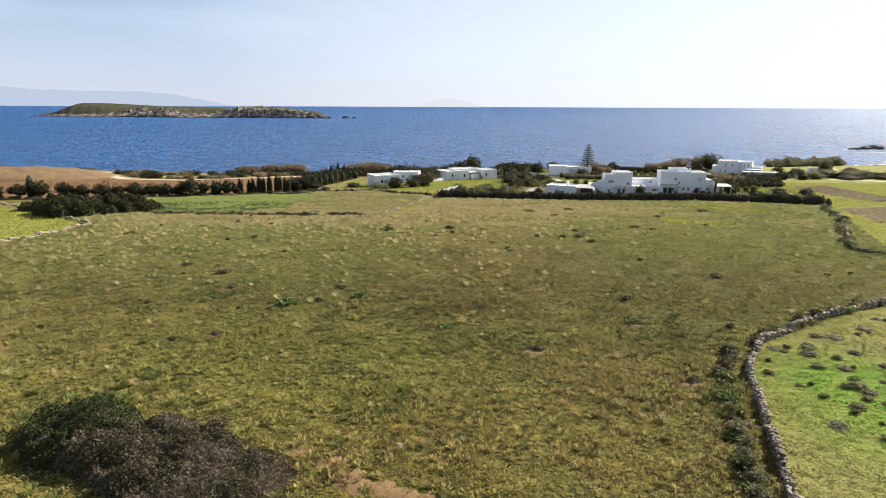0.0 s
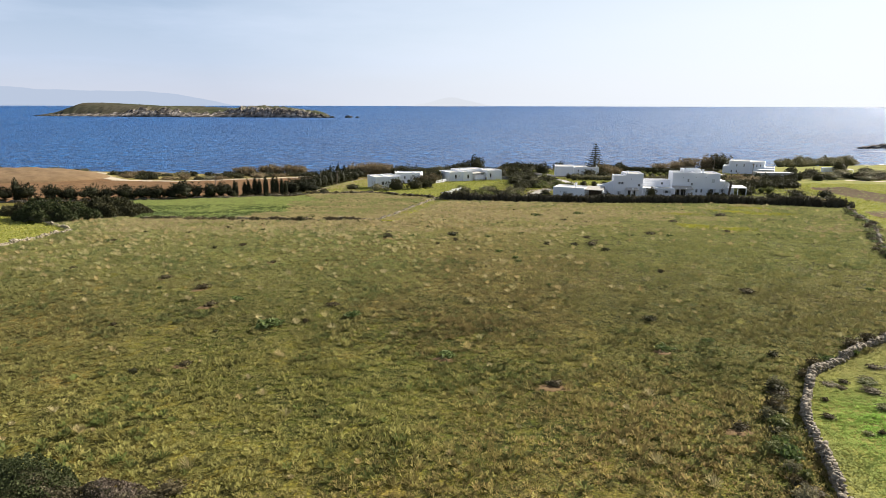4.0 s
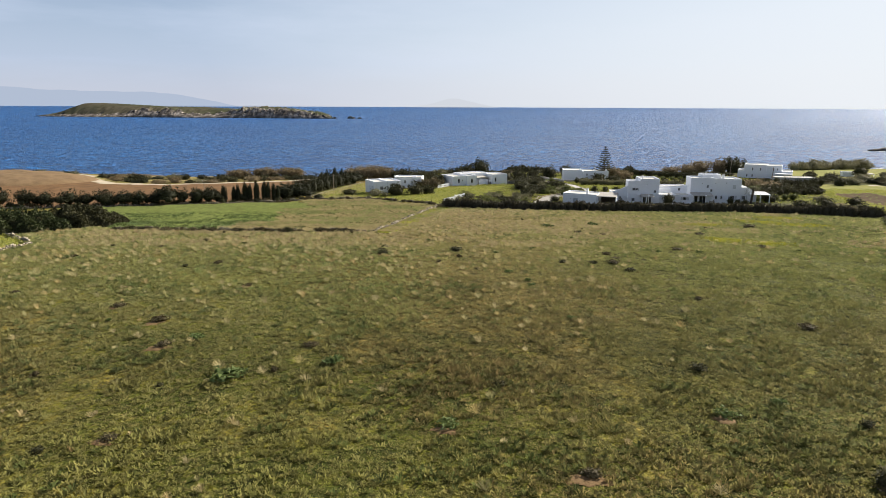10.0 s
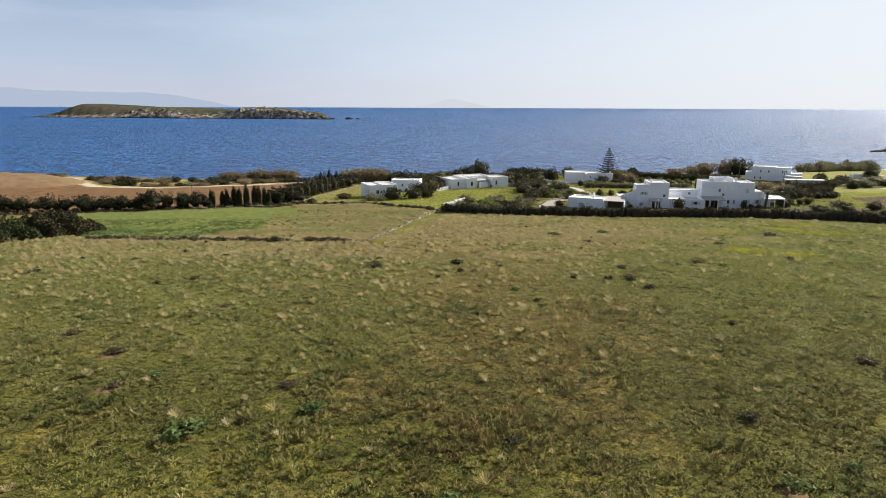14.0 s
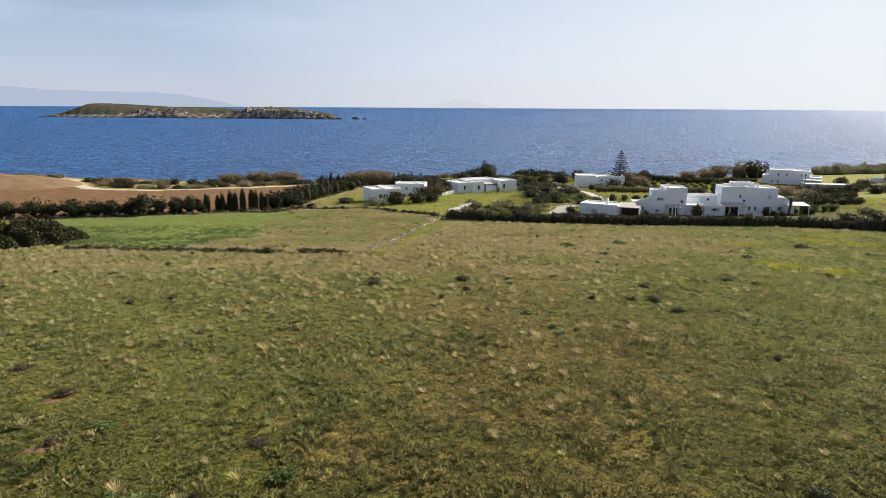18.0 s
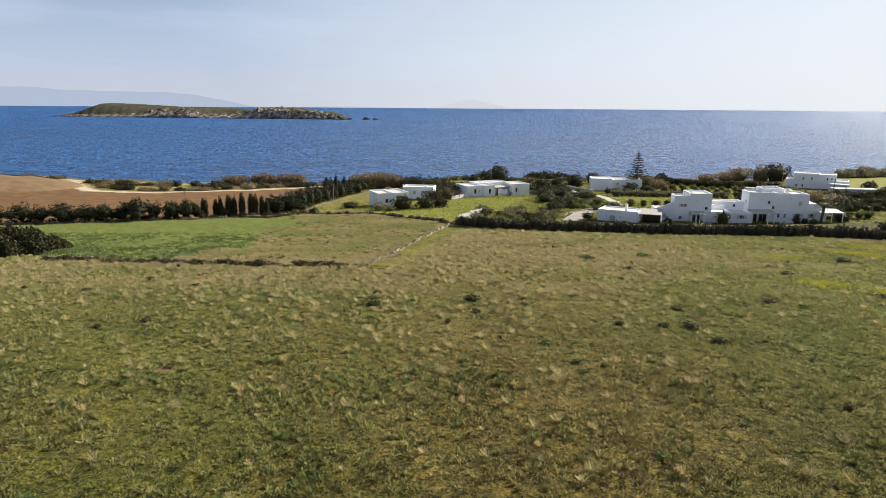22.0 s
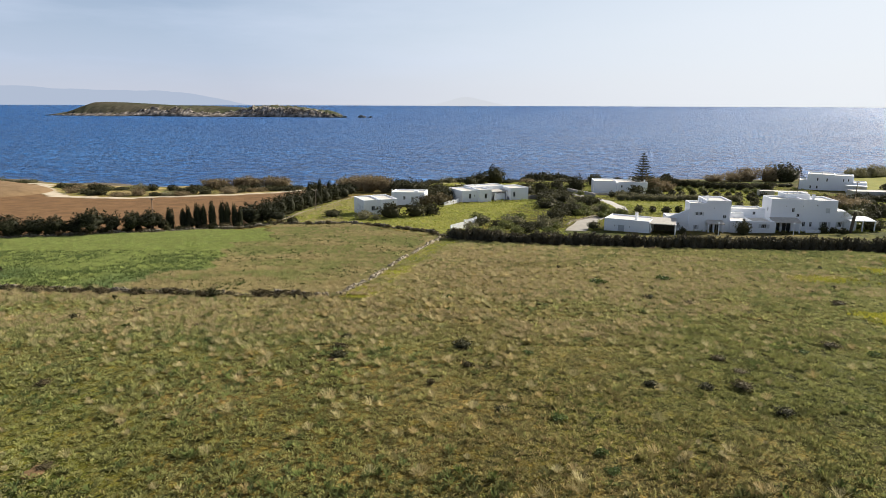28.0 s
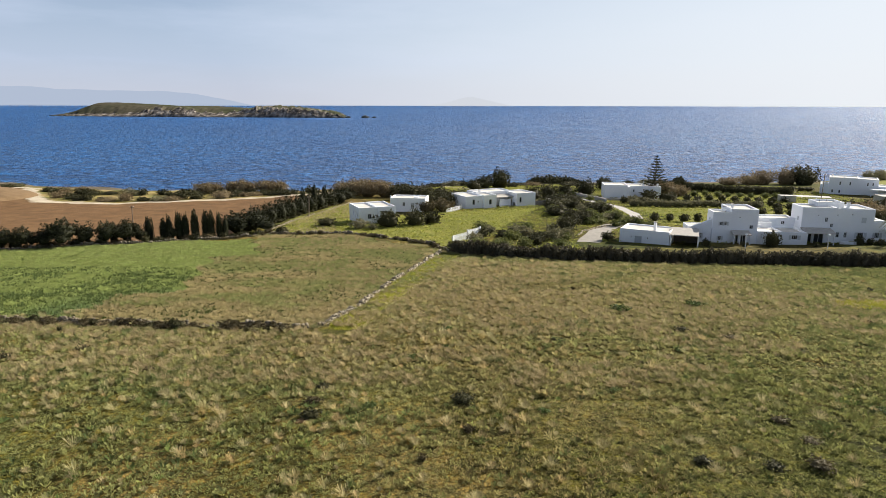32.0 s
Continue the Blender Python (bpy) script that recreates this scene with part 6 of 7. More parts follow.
# ---- grass and weeds ----
def value_noise(x, y, scale, seed):
    rng = np.random.default_rng(seed)
    g = rng.random((128, 128))
    u, v = x * scale + 512, y * scale + 512
    i, j = np.floor(u).astype(int), np.floor(v).astype(int)
    fu, fv = u - i, v - j
    fu, fv = fu * fu * (3 - 2 * fu), fv * fv * (3 - 2 * fv)
    a, b = g[i % 128, j % 128], g[(i + 1) % 128, j % 128]
    c, d = g[i % 128, (j + 1) % 128], g[(i + 1) % 128, (j + 1) % 128]
    return (a * (1 - fu) + b * fu) * (1 - fv) + (c * (1 - fu) + d * fu) * fv


def blade_field(x, y, per, tall, wide, spread, seed, lean=0.5):
    """Blades in tufts at the places given: per blades a tuft."""
    rng = np.random.default_rng(seed)
    n = len(x)
    bx = np.repeat(x, per) + rng.normal(0, 1, n * per) * np.repeat(spread, per)
    by = np.repeat(y, per) + rng.normal(0, 1, n * per) * np.repeat(spread, per)
    h = np.repeat(tall, per) * rng.uniform(0.5, 1.25, n * per)
    w = h * wide * rng.uniform(0.6, 1.4, n * per)
    bz = land(bx, by)
    a = rng.uniform(0, 2 * np.pi, n * per)
    b = rng.uniform(0, 2 * np.pi, n * per)
    l = h * rng.uniform(0, lean, n * per)
    p0 = np.stack([bx - np.cos(a) * w, by - np.sin(a) * w, bz - 0.02], 1)
    p1 = np.stack([bx + np.cos(a) * w, by + np.sin(a) * w, bz - 0.02], 1)
    p2 = np.stack([bx + np.cos(b) * l, by + np.sin(b) * l, bz + h], 1)
    v = np.stack([p0, p1, p2], 1).reshape(-1, 3)
    return v, np.arange(len(v)).reshape(-1, 3)


def sow(n, box_, seed, ok, noise_scale=0.0, power=1.0):
    rng = np.random.default_rng(seed)
    x, y = rng.uniform(box_[0], box_[1], n), rng.uniform(box_[2], box_[3], n)
    keep = ok(x, y)
    if noise_scale:
        keep &= rng.random(n) < np.clip(value_noise(x, y, noise_scale, seed) * 0.65 + value_noise(x, y, noise_scale * 3.1, seed + 1) * 0.35, 0, 1) ** power * 2.2
    return x[keep], y[keep]


def in_view(x, y):
    return (np.abs(x) < 14 + 0.74 * np.clip(y + 2, 0, 400)) & (y > 24)


SHUT = [(1.6, 173.6), (18.8, 167.5), (52, 164.5), (80, 160), (96, 152), (96, 190), (1.6, 190)]
WEST = [(-120, 60), (-69.5, 92), (-66.3, 106), (-63.8, 117), (-86, 138), (-130, 165)]
FRESH = [(-10.2, 129.5), (-7.2, 139), (-4.4, 153), (-1.8, 163), (0.6, 172)]
FIELD_OUT = [WEST, PASTURE, CROP, STRAW, BROWN, EAST, SHUT]


SPOTS = [(23.4, 104.4, 1.1, 0.0, "heath"), (23.9, 110.3, 0.8, 0.0, "heath"), (35.4, 113.7, 1.0, 0.0, "heath"), (49.3, 116.0, 1.1, 0.0, "heath"), (-8.7, 112.5, 0.9, 0.0, "heath"), (-22.5, 92.2, 0.6, 0.7, "heath"),
         (-26.9, 78.2, 1.1, 0.7, "heath"), (-23.6, 71.3, 0.9, 0.75, "heath"), (8.0, 51.2, 0.8, 0.8, "heath"), (0.3, 57.0, 1.0, 0.6, "weed"), (18.4, 58.4, 1.0, 0.6, "weed"), (33.9, 76.2, 1.0, 0.0, "heath"),
         (-8.7, 67.6, 1.1, 0.0, "weed"), (-15.9, 64.2, 1.7, 0.0, "weed"), (18.4, 44.6, 0.8, 0.6, "heath"), (-14.2, 37.8, 1.0, 0.4, "heath"), (-4.5, 112, 0.7, 0.0, "weed"), (10.5, 92, 0.6, 0, "weed"), (44.5, 128, 1.0, 0, "heath"), (58, 138, 1.4, 0, "heath"), (-33, 83, 0.9, 0.5, "heath"), (-20, 55, 0.7, 0.5, "heath"), (0.7, 129.8, 0.9, 0, "weed"), (20.2, 138.5, 1.3, 0, "weed"), (29, 140.2, 1.4, 0, "weed"), (2.2, 113.2, 1.2, 0, "dark"), (-8.4, 110.2, 1.0, 0.5, "dark"), (-30, 104, 0.8, 0, "heath")]
SOILS = [(-5.2, 31.6, 1.0), (-3.2, 30.6, 0.9), (-8.6, 34.6, 0.6), (-6.5, 33.4, 0.7), (-26.2, 33.0, 1.0), (-37, 52, 0.6), (-1.5, 29.8, 0.8)]


def open_field(x, y):
    ok = in_view(x, y) & (y < 176 - 0.25 * np.abs(x - 5) + 6) & (y < 176)
    for poly in FIELD_OUT:
        ok &= ~inside(poly, x, y)
    for sx, sy, w, s, kind in SPOTS:
        if s:
            ok &= np.hypot((x - sx + 0.3) / 1.25, y - sy + w * 0.7) > s * 0.85
    ok &= ~near_line(FRESH, 3.4, x, y)
    for sx, sy, s in SOILS:
        ok &= (np.hypot((x - sx) / 1.25, y - sy) > s * 0.95) | (np.sin(x * 9.7) * np.sin(y * 8.3) > -0.2)
    return ok


def straw_field(x, y):
    want = np.clip((y - 62) / 60, 0.10, 1.0) * np.clip(0.95 - (x + 5) / 60, 0.3, 1.0)
    return open_field(x, y) & (value_noise(x, y, 3.7, 91) * 0.5 + value_noise(x, y, 1.9, 92) * 0.5 < 0.22 + 0.5 * want)


def lay(name, v, f, mat, label, category):
    return tagged(new(name, array_mesh(name, v, f, mat)), label, category, kind="stuff")


def clump_height(x, y, freq, amp, seed):
    a = value_noise(x, y, freq, seed)
    b = value_noise(x, y, freq * 2.3, seed + 1)
    return amp * (0.7 * a * a + 0.3 * b) * (0.35 + 0.9 * value_noise(x, y, freq * 0.2, seed + 2))


def leaf_field(x, y, size, freq, amp, seed, loose=0.5):
    """Small leaves over the skin of low clumps; freq: clumps a metre, amp: their height."""
    rng = np.random.default_rng(seed)
    n = len(x)
    t, e = clump_height(x, y, freq, amp, seed), 0.08 / freq
    gx_ = (clump_height(x + e, y, freq, amp, seed) - t) / e
    gy_ = (clump_height(x, y + e, freq, amp, seed) - t) / e
    z = land(x, y) + 0.02 + t * (1 - 0.45 * rng.random(n) ** 2)
    nrm = np.stack([-gx_ + rng.normal(0, loose, n), -gy_ + rng.normal(0, loose, n), np.ones(n)], 1)
    nrm /= np.linalg.norm(nrm, axis=1)[:, None]
    a = rng.normal(size=(n, 3))
    a -= nrm * (a * nrm).sum(1)[:, None]
    a /= np.linalg.norm(a, axis=1)[:, None]
    b = np.cross(nrm, a)
    l = (size * rng.uniform(0.6, 1.5, n))[:, None]
    c = np.stack([x, y, z], 1)
    v = np.stack([c - a * l * 0.5 - b * l * 0.34, c - a * l * 0.5 + b * l * 0.34, c + a * l * 0.7], 1).reshape(-1, 3)
    return v, np.arange(n * 3).reshape(-1, 3)


def blob(x, y, cx, cy, rx, ry):
    return np.clip(1.3 - np.hypot((x - cx) / rx, (y - cy) / ry), 0, 1)


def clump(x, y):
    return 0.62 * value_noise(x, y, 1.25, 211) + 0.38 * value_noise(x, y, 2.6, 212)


def streak(x, y):
    """Long soft drifts across the slope."""
    return np.clip(2.4 * (0.6 * value_noise(0.45 * x + 0.1 * y, y, 0.16, 221) + 0.4 * value_noise(0.5 * x, y, 0.5, 222)) - 0.7, 0, 1)


def field_tone(x, y, seed, dark=0.0):
    """The colour of each plant: drifts of green, olive, reddish brown and straw, and every plant a little apart; clump
    shading and a brighter far field are put in too.
    """
    rng = np.random.default_rng(seed)
    n = len(x)
    n1, n2, n3 = value_noise(x, y, 0.03, 201), value_noise(x, y, 0.11, 202), value_noise(x, y, 0.45, 203)
    brown = np.clip(blob(x, y, 9, 102, 12, 26) + blob(x, y, 11, 41, 11, 12) + 0.8 * blob(x, y, -3, 34, 8, 6) + 0.9 * blob(x, y, -8, 124, 14, 8) + 0.6 * blob(x, y, 2, 66, 10, 10) + 0.85 * blob(x, y, 6, 146, 18, 15), 0, 1)
    brown = np.clip(brown * (0.25 + 1.3 * n2) + 0.5 * (n1 - 0.5), 0, 1)
    straw = np.clip((y - 112) / 50, 0, 0.55) * np.clip((58 - x) / 40, 0, 1) * (0.1 + 1.5 * streak(x, y)) + 0.35 * np.clip(n3 - 0.55, 0, 1)
    green = np.clip((x - 8) / 40, 0, 0.8) * np.clip((y - 50) / 40, 0, 1) + 0.7 * np.clip(n2 - 0.45, 0, 1) + 0.5 * blob(x, y, -10, 45, 26, 16) + 0.75 * blob(x, y, 6, 106, 60, 20)
    dull = np.clip(blob(x, y, -26, 92, 26, 26) + blob(x, y, -16, 104, 18, 12), 0, 1) * n3
    kinds = np.array([(0.150, 0.172, 0.055), (0.225, 0.225, 0.080), (0.235, 0.160, 0.088), (0.40, 0.325, 0.175), (0.120, 0.135, 0.075), (0.185, 0.215, 0.055)])
    weight = np.stack([0.55 + 0 * x, 0.40 + 0.35 * np.clip((75 - y) / 40, 0, 1), 1.9 * brown + 0.05, 0.9 * straw + 0.05, 0.30 + 0.9 * dull, 0.7 * green + 0.04], 1)
    weight *= rng.gamma(2.2, 1.0, weight.shape)
    weight /= weight.sum(1)[:, None]
    c = weight @ kinds
    # Light put into tone: clump tops lit, gaps dark, far growth brighter as at grazing view.
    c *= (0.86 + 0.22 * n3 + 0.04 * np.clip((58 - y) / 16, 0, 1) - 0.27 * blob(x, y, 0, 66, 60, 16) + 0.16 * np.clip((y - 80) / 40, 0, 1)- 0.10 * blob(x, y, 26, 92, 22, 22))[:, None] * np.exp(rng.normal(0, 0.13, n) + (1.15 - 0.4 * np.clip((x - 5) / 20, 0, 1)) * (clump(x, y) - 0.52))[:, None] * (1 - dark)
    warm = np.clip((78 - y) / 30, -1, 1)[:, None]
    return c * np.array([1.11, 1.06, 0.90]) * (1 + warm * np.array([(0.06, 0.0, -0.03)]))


def fans(x, y, per, tall, reach, wide, seed, wind=0.0, rise=0.5):
    """Plants of leaves that spread from one root: tall, reach and the leaf's tip width for each plant."""
    rng = np.random.default_rng(seed)
    n = len(x)
    a = rng.uniform(0, 2 * np.pi, (n, 1)) + (np.arange(per) * 2.39996)[None, :] + rng.normal(0, 0.25, (n, per))
    r = reach[:, None] * np.sqrt(rng.random((n, per))) * 1.15
    h = tall[:, None] * (rise + (1 - rise) * rng.random((n, per))) * (1.12 - 0.35 * (r / reach[:, None]) ** 2)
    w = wide[:, None] * rng.uniform(0.6, 1.4, (n, per))
    z = land(x, y)[:, None]
    t = a + np.pi / 2 + rng.normal(0, 0.5, (n, per))
    px, py = x[:, None] + np.cos(a) * r - wind * h, y[:, None] + np.sin(a) * r - 0.4 * wind * h
    tip = rng.normal(0, 0.25, (n, per)) * w
    va = np.stack([px - np.cos(t) * w, py - np.sin(t) * w, z + h - tip], 2)
    vb = np.stack([px + np.cos(t) * w, py + np.sin(t) * w, z + h + tip], 2)
    root = np.stack([x, y, z[:, 0] - 0.03], 1)[:, None, :]
    v = np.concatenate([root, va, vb], 1)
    k = 1 + 2 * per
    base = (np.arange(n) * k)[:, None]
    i = np.arange(per)[None, :]
    f = np.stack([base + 0 * i, base + 1 + i, base + 1 + per + i], 2).reshape(-1, 3)
    return v.reshape(-1, 3), f, k


def lay_toned(name, v, f, k, tone, mat, label, category):
    me = array_mesh(name, v, f, mat)
    at = me.color_attributes.new("tone", "FLOAT_COLOR", "POINT")
    c = np.ones((len(tone), 4), np.float32)
    c[:, :3] = tone
    at.data.foreach_set("color", np.repeat(c, k, 0).ravel())
    return tagged(new(name, me), label, category, kind="stuff")


x, y = sow(255000, (-88, 88, 26, 120), 31, open_field, 0.5, 0.3)
swell = 0.7 * clump(x, y) + 0.3 * value_noise(x, y, 0.35, 42)
sz = np.random.default_rng(30).uniform(0.7, 1.4, len(x)) * (0.6 + 0.8 * swell)
v, f, k = fans(x, y, 6, sz * (0.05 + 0.42 * swell ** 2), 0.21 * sz, 0.032 * sz, 32)
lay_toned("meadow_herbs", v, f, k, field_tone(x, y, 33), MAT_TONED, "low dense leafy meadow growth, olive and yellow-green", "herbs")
x, y = sow(86000, (-110, 110, 114, 176), 34, open_field, 0.4, 0.5)
sz = np.random.default_rng(35).uniform(0.8, 1.5, len(x))
v, f, k = fans(x, y, 7, sz * (0.12 + 0.36 * clump(x, y) ** 2), 0.30 * sz, 0.055 * sz, 36)
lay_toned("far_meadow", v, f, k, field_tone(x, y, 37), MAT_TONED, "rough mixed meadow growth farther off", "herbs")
x, y = sow(16000, (-60, 80, 116, 176), 85, lambda a, b: open_field(a, b) & (streak(a, b) + 0.006 * (30 - a) > 0.5), 0.3, 0.5)
sz = np.random.default_rng(87).uniform(0.6, 1.4, len(x))
v, f, k = fans(x, y, 30, 0.44 * sz, 0.42 * sz, 0.017 * np.ones(len(x)), 88, 0.35, 0.3)
lay_toned("dry_drifts", v, f, k, np.array([(0.46, 0.365, 0.20)]) * np.random.default_rng(89).uniform(0.65, 1.15, (len(x), 1)), MAT_PLUME, "drifts of soft straw-coloured grass before the hedge", "grass")
# pale tussocks, and fewer tawny ones
x, y = sow(21000, (-85, 85, 30, 176), 38, straw_field, 0.16, 1.9)
sz = 0.6 + 1.35 * np.random.default_rng(39).random(len(x)) ** 1.6
v, f, k = fans(x, y, 62, 0.40 * sz, 0.29 * sz, 0.012 * np.ones(len(x)), 40, 0.2, 0.5)
tr = np.random.default_rng(41)
pale = np.array([(0.52, 0.445, 0.24)]) * tr.uniform(0.62, 1.2, (len(x), 1)) + tr.uniform(0, 1, (len(x), 1)) ** 3 * np.array([(0.12, 0.02, -0.02)]) - tr.uniform(0, 1, (len(x), 1)) ** 2 * np.array([(0.10, 0.04, 0.05)])
lay_toned("dry_grass", v, f, k, pale, MAT_PLUME, "pale dry grass tussocks scattered over the meadow", "grass")
# dark leafy drifts
x, y = sow(42000, (-80, 80, 26, 165), 44, open_field, 0.19, 4.6)
sz = np.random.default_rng(45).uniform(0.6, 1.4, len(x))
v, f, k = fans(x, y, 22, 0.34 * sz, 0.34 * sz, 0.032 * sz, 46)
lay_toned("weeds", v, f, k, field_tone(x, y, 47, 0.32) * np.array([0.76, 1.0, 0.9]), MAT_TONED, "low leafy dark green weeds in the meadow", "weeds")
def in_plot(a, b):
    return inside(STRAW, *warp(a, b)) | (near_line(WHITE_WALL, 9.0, a, b) & (a < -4.5 + (b - 131) * 0.2) & ~inside(CROP, *warp(a, b)) & (b > 131))


x, y = sow(74000, (-62, 2, 129, 198), 39, in_plot)
sz = np.random.default_rng(40).uniform(0.7, 1.4, len(x))
drift = np.clip(1.6 * streak(x + 40, y + 7) - 0.42 + 0.5 * (value_noise(x, y, 0.3, 72) - 0.5), 0, 1)[:, None]
# The clump factor paints light on rises and shade in hollows.
tone = (np.array([(0.205, 0.225, 0.078)]) * (1 - drift) + np.array([(0.345, 0.28, 0.135)]) * drift) * np.exp(0.8 * (clump(x, y) - 0.45))[:, None] * np.random.default_rng(73).uniform(0.8, 1.2, (len(x), 1))
v, f, k = fans(x, y, 6, sz * (0.08 + 0.5 * clump(x, y) ** 2), 0.27 * sz, 0.045 * sz, 74)
lay_toned("plot_herbs", v, f, k, tone, MAT_TONED, "mixed green and straw growth in a walled plot", "herbs")
x, y = sow(6500, (-60, 0, 129, 198), 63, in_plot, 0.1, 2.2)
sz = np.random.default_rng(64).uniform(0.6, 1.3, len(x))
v, f, k = fans(x, y, 40, 0.42 * sz, 0.32 * sz, 0.016 * np.ones(len(x)), 65, 0.3, 0.3)
lay_toned("dry_plot_grass", v, f, k, np.array([(0.42, 0.34, 0.175)]) * np.random.default_rng(66).uniform(0.7, 1.15, (len(x), 1)), MAT_PLUME, "dry straw-coloured grass in a walled plot", "grass")
x, y = sow(62000, (-95, -30, 130, 195), 41, lambda a, b: inside(CROP, *warp(a, b)))
sz = np.random.default_rng(42).uniform(0.7, 1.4, len(x))
rank = np.clip(2.2 * value_noise(x, y, 0.12, 75) * np.clip((168 - y) / 30, 0.2, 1) - 0.6, 0, 1)[:, None]
# Crop tone also carries clump shading: higher leaves lighter, dips darker.
tone = (np.array([(0.215, 0.275, 0.075)]) * (1 - rank) + np.array([(0.095, 0.165, 0.065)]) * rank) * np.exp(0.7 * (clump(x, y) - 0.45))[:, None] * np.random.default_rng(76).uniform(0.8, 1.2, (len(x), 1))
v, f, k = fans(x, y, 6, sz * (0.08 + 0.42 * clump(x, y) ** 2), 0.28 * sz, 0.055 * sz, 77)
lay_toned("crop", v, f, k, tone, MAT_TONED, "bright green low crop in a walled field", "crop")
x, y = sow(5000, (-80, -34, 132, 160), 69, lambda a, b: inside(CROP, *warp(a, b)), 0.1, 2.0)
v, f = blade_field(x, y, 16, 0.2 + 0.2 * value_noise(x, y, 0.4, 20), 0.3, np.full(len(x), 0.35), 70, 1.0)
lay("crop_weeds", v, f, MAT_WEED, "darker leafy weeds in the green crop", "weeds")
x, y = sow(125000, (12, 80, 10, 80), 43, lambda a, b: inside(PASTURE, a, b) & in_view(a, b))
pr = np.random.default_rng(48)
sz = pr.uniform(0.7, 1.4, len(x))
lush = np.clip(blob(x, y, 32, 38, 9, 12) * 1.5 * (0.6 + 0.8 * value_noise(x, y, 0.2, 49)), 0, 1)[:, None]
worn = np.clip(value_noise(x, y, 0.16, 50) * 1.6 - 0.7, 0, 1)[:, None] * (1 - lush)
tone = np.array([(0.25, 0.25, 0.075)]) * (1 - lush) + np.array([(0.17, 0.33, 0.04)]) * lush
tone = (tone * (1 - 0.5 * worn) + np.array([(0.26, 0.22, 0.14)]) * 0.5 * worn) * np.exp(pr.normal(0, 0.14, (len(x), 1)))
v, f, k = fans(x, y, 6, sz * (0.03 + 0.07 * value_noise(x, y, 0.9, 51)), 0.22 * sz, 0.036 * sz, 44)
lay_toned("pasture_grass", v, f, k, tone, MAT_TONED, "short bright green pasture grass beyond the wall", "grass")
x, y = sow(9000, (-60, -2, 128, 198), 47, lambda a, b: inside(STRAW, *warp(a, b)), 0.14, 2.6)
v, f = blade_field(x, y, 9, 0.15 + 0.15 * value_noise(x, y, 0.5, 6), 0.34, np.full(len(x), 0.2), 48, 1.2)
lay("plot_weeds", v, f, MAT_WEED, "leafy green weeds in the walled plot", "weeds")
x, y = sow(150000, (60, 190, 84, 230), 49, lambda a, b: inside(EAST, a, b) & ~inside(PLOUGH, a, b) & ~inside(PLOUGH_B, a, b))
v, f = leaf_field(x, y, 0.22, 0.5, 0.6, 50, 1.2)
lay("fallow_grass", v, f, MAT_LAWN, "patchy green grass on fallow land", "grass")
x, y = sow(120000, (-38, 125, 178, 330), 51, lambda a, b: ((inside(GARDEN, a, b) & ((b > 187) | (a < 24))) | inside(LAWN, a, b) | inside(BANK, a, b) | inside(SHORE, a, b)) & ~near_line([(26.5, 187.5), (28.5, 193), (32, 201), (36.5, 208.5)], 4.6, a, b) & ~near_line([(36.5, 208.5), (43, 215), (45, 222), (46, 228), (46, 244), (42, 258), (38, 276)], 3.0, a, b))
v, f = leaf_field(x, y, 0.34, 0.5, 0.6, 52)
lay("garden_grass", v, f, MAT_LAWN, "uneven green grass about the houses", "grass")
x, y = sow(17000, (-11, 3, 130, 176), 53, lambda a, b: near_line(FRESH, 4.2, a, b))
v, f = blade_field(x, y, 6, 0.16 + 0.12 * value_noise(x, y, 0.5, 18), 0.16, np.full(len(x), 0.15), 54, 1.0)
lay("fresh_grass", v, f, MAT_FRESH, "yellow-green fresh grass beside tumbled stones", "grass")
x, y = sow(2600, (-38, -16, 196, 255), 65, lambda a, b: inside(BANK, a, b), 0.15, 1.5)
v, f = blade_field(x, y, 14, 0.25 + 0.2 * value_noise(x, y, 0.5, 19), 0.12, np.full(len(x), 0.25), 66, 1.2)
lay("bank_grass", v, f, MAT_STRAW, "dry straw-coloured grass on a bank", "grass")
x, y = sow(60000, (-130, -60, 60, 165), 67, lambda a, b: inside(WEST, a, b) & in_view(a, b))
v, f = leaf_field(x, y, 0.22, 0.6, 0.5, 68, 1.2)
lay("west_pasture", v, f, MAT_LAWN, "short green grass beyond a pale stone wall", "grass")
YELLOW = [((46.4, 141.2, 52.6, 141.4), 620), ((59.5, 147.4, 65, 144.6), 900), ((64, 143, 73, 140), 900), ((44.5, 123.2, 48.4, 121.6), 330), ((50, 119, 54, 118.6), 260), ((66, 153, 74, 150), 400)]
xs, ys = [], []
yr = np.random.default_rng(12)
for (xa, ya, xb, yb), n in YELLOW:
    k = yr.random(n)
    xs.append(xa + (xb - xa) * k + yr.normal(0, 1.1, n) * (0.4 + k))
    ys.append(ya + (yb - ya) * k + yr.normal(0, 0.9, n))
x, y = np.concatenate(xs), np.concatenate(ys)
v, f = blade_field(x, y, 8, np.full(len(x), 0.3), 0.3, np.full(len(x), 0.18), 45, 1.2)
lay("yellow_flowers", v, f, MAT_YELLOW, "drifts of yellow wild flowers in grass", "flowers")


x, y = sow(3600, (78, 135, 100, 220), 81, lambda a, b: inside(PLOUGH, a, b) | inside(PLOUGH_B, a, b), 0.3, 1.6)
sz = np.random.default_rng(82).uniform(0.7, 1.5, len(x))
v, f, k = fans(x, y, 8, 0.26 * sz, 0.36 * sz, 0.08 * sz, 83)
lay_toned("plough_weeds", v, f, k, np.array([(0.26, 0.29, 0.08)]) * np.random.default_rng(84).uniform(0.6, 1.3, (len(x), 1)), MAT_TONED, "green weeds along ploughed furrows", "weeds")


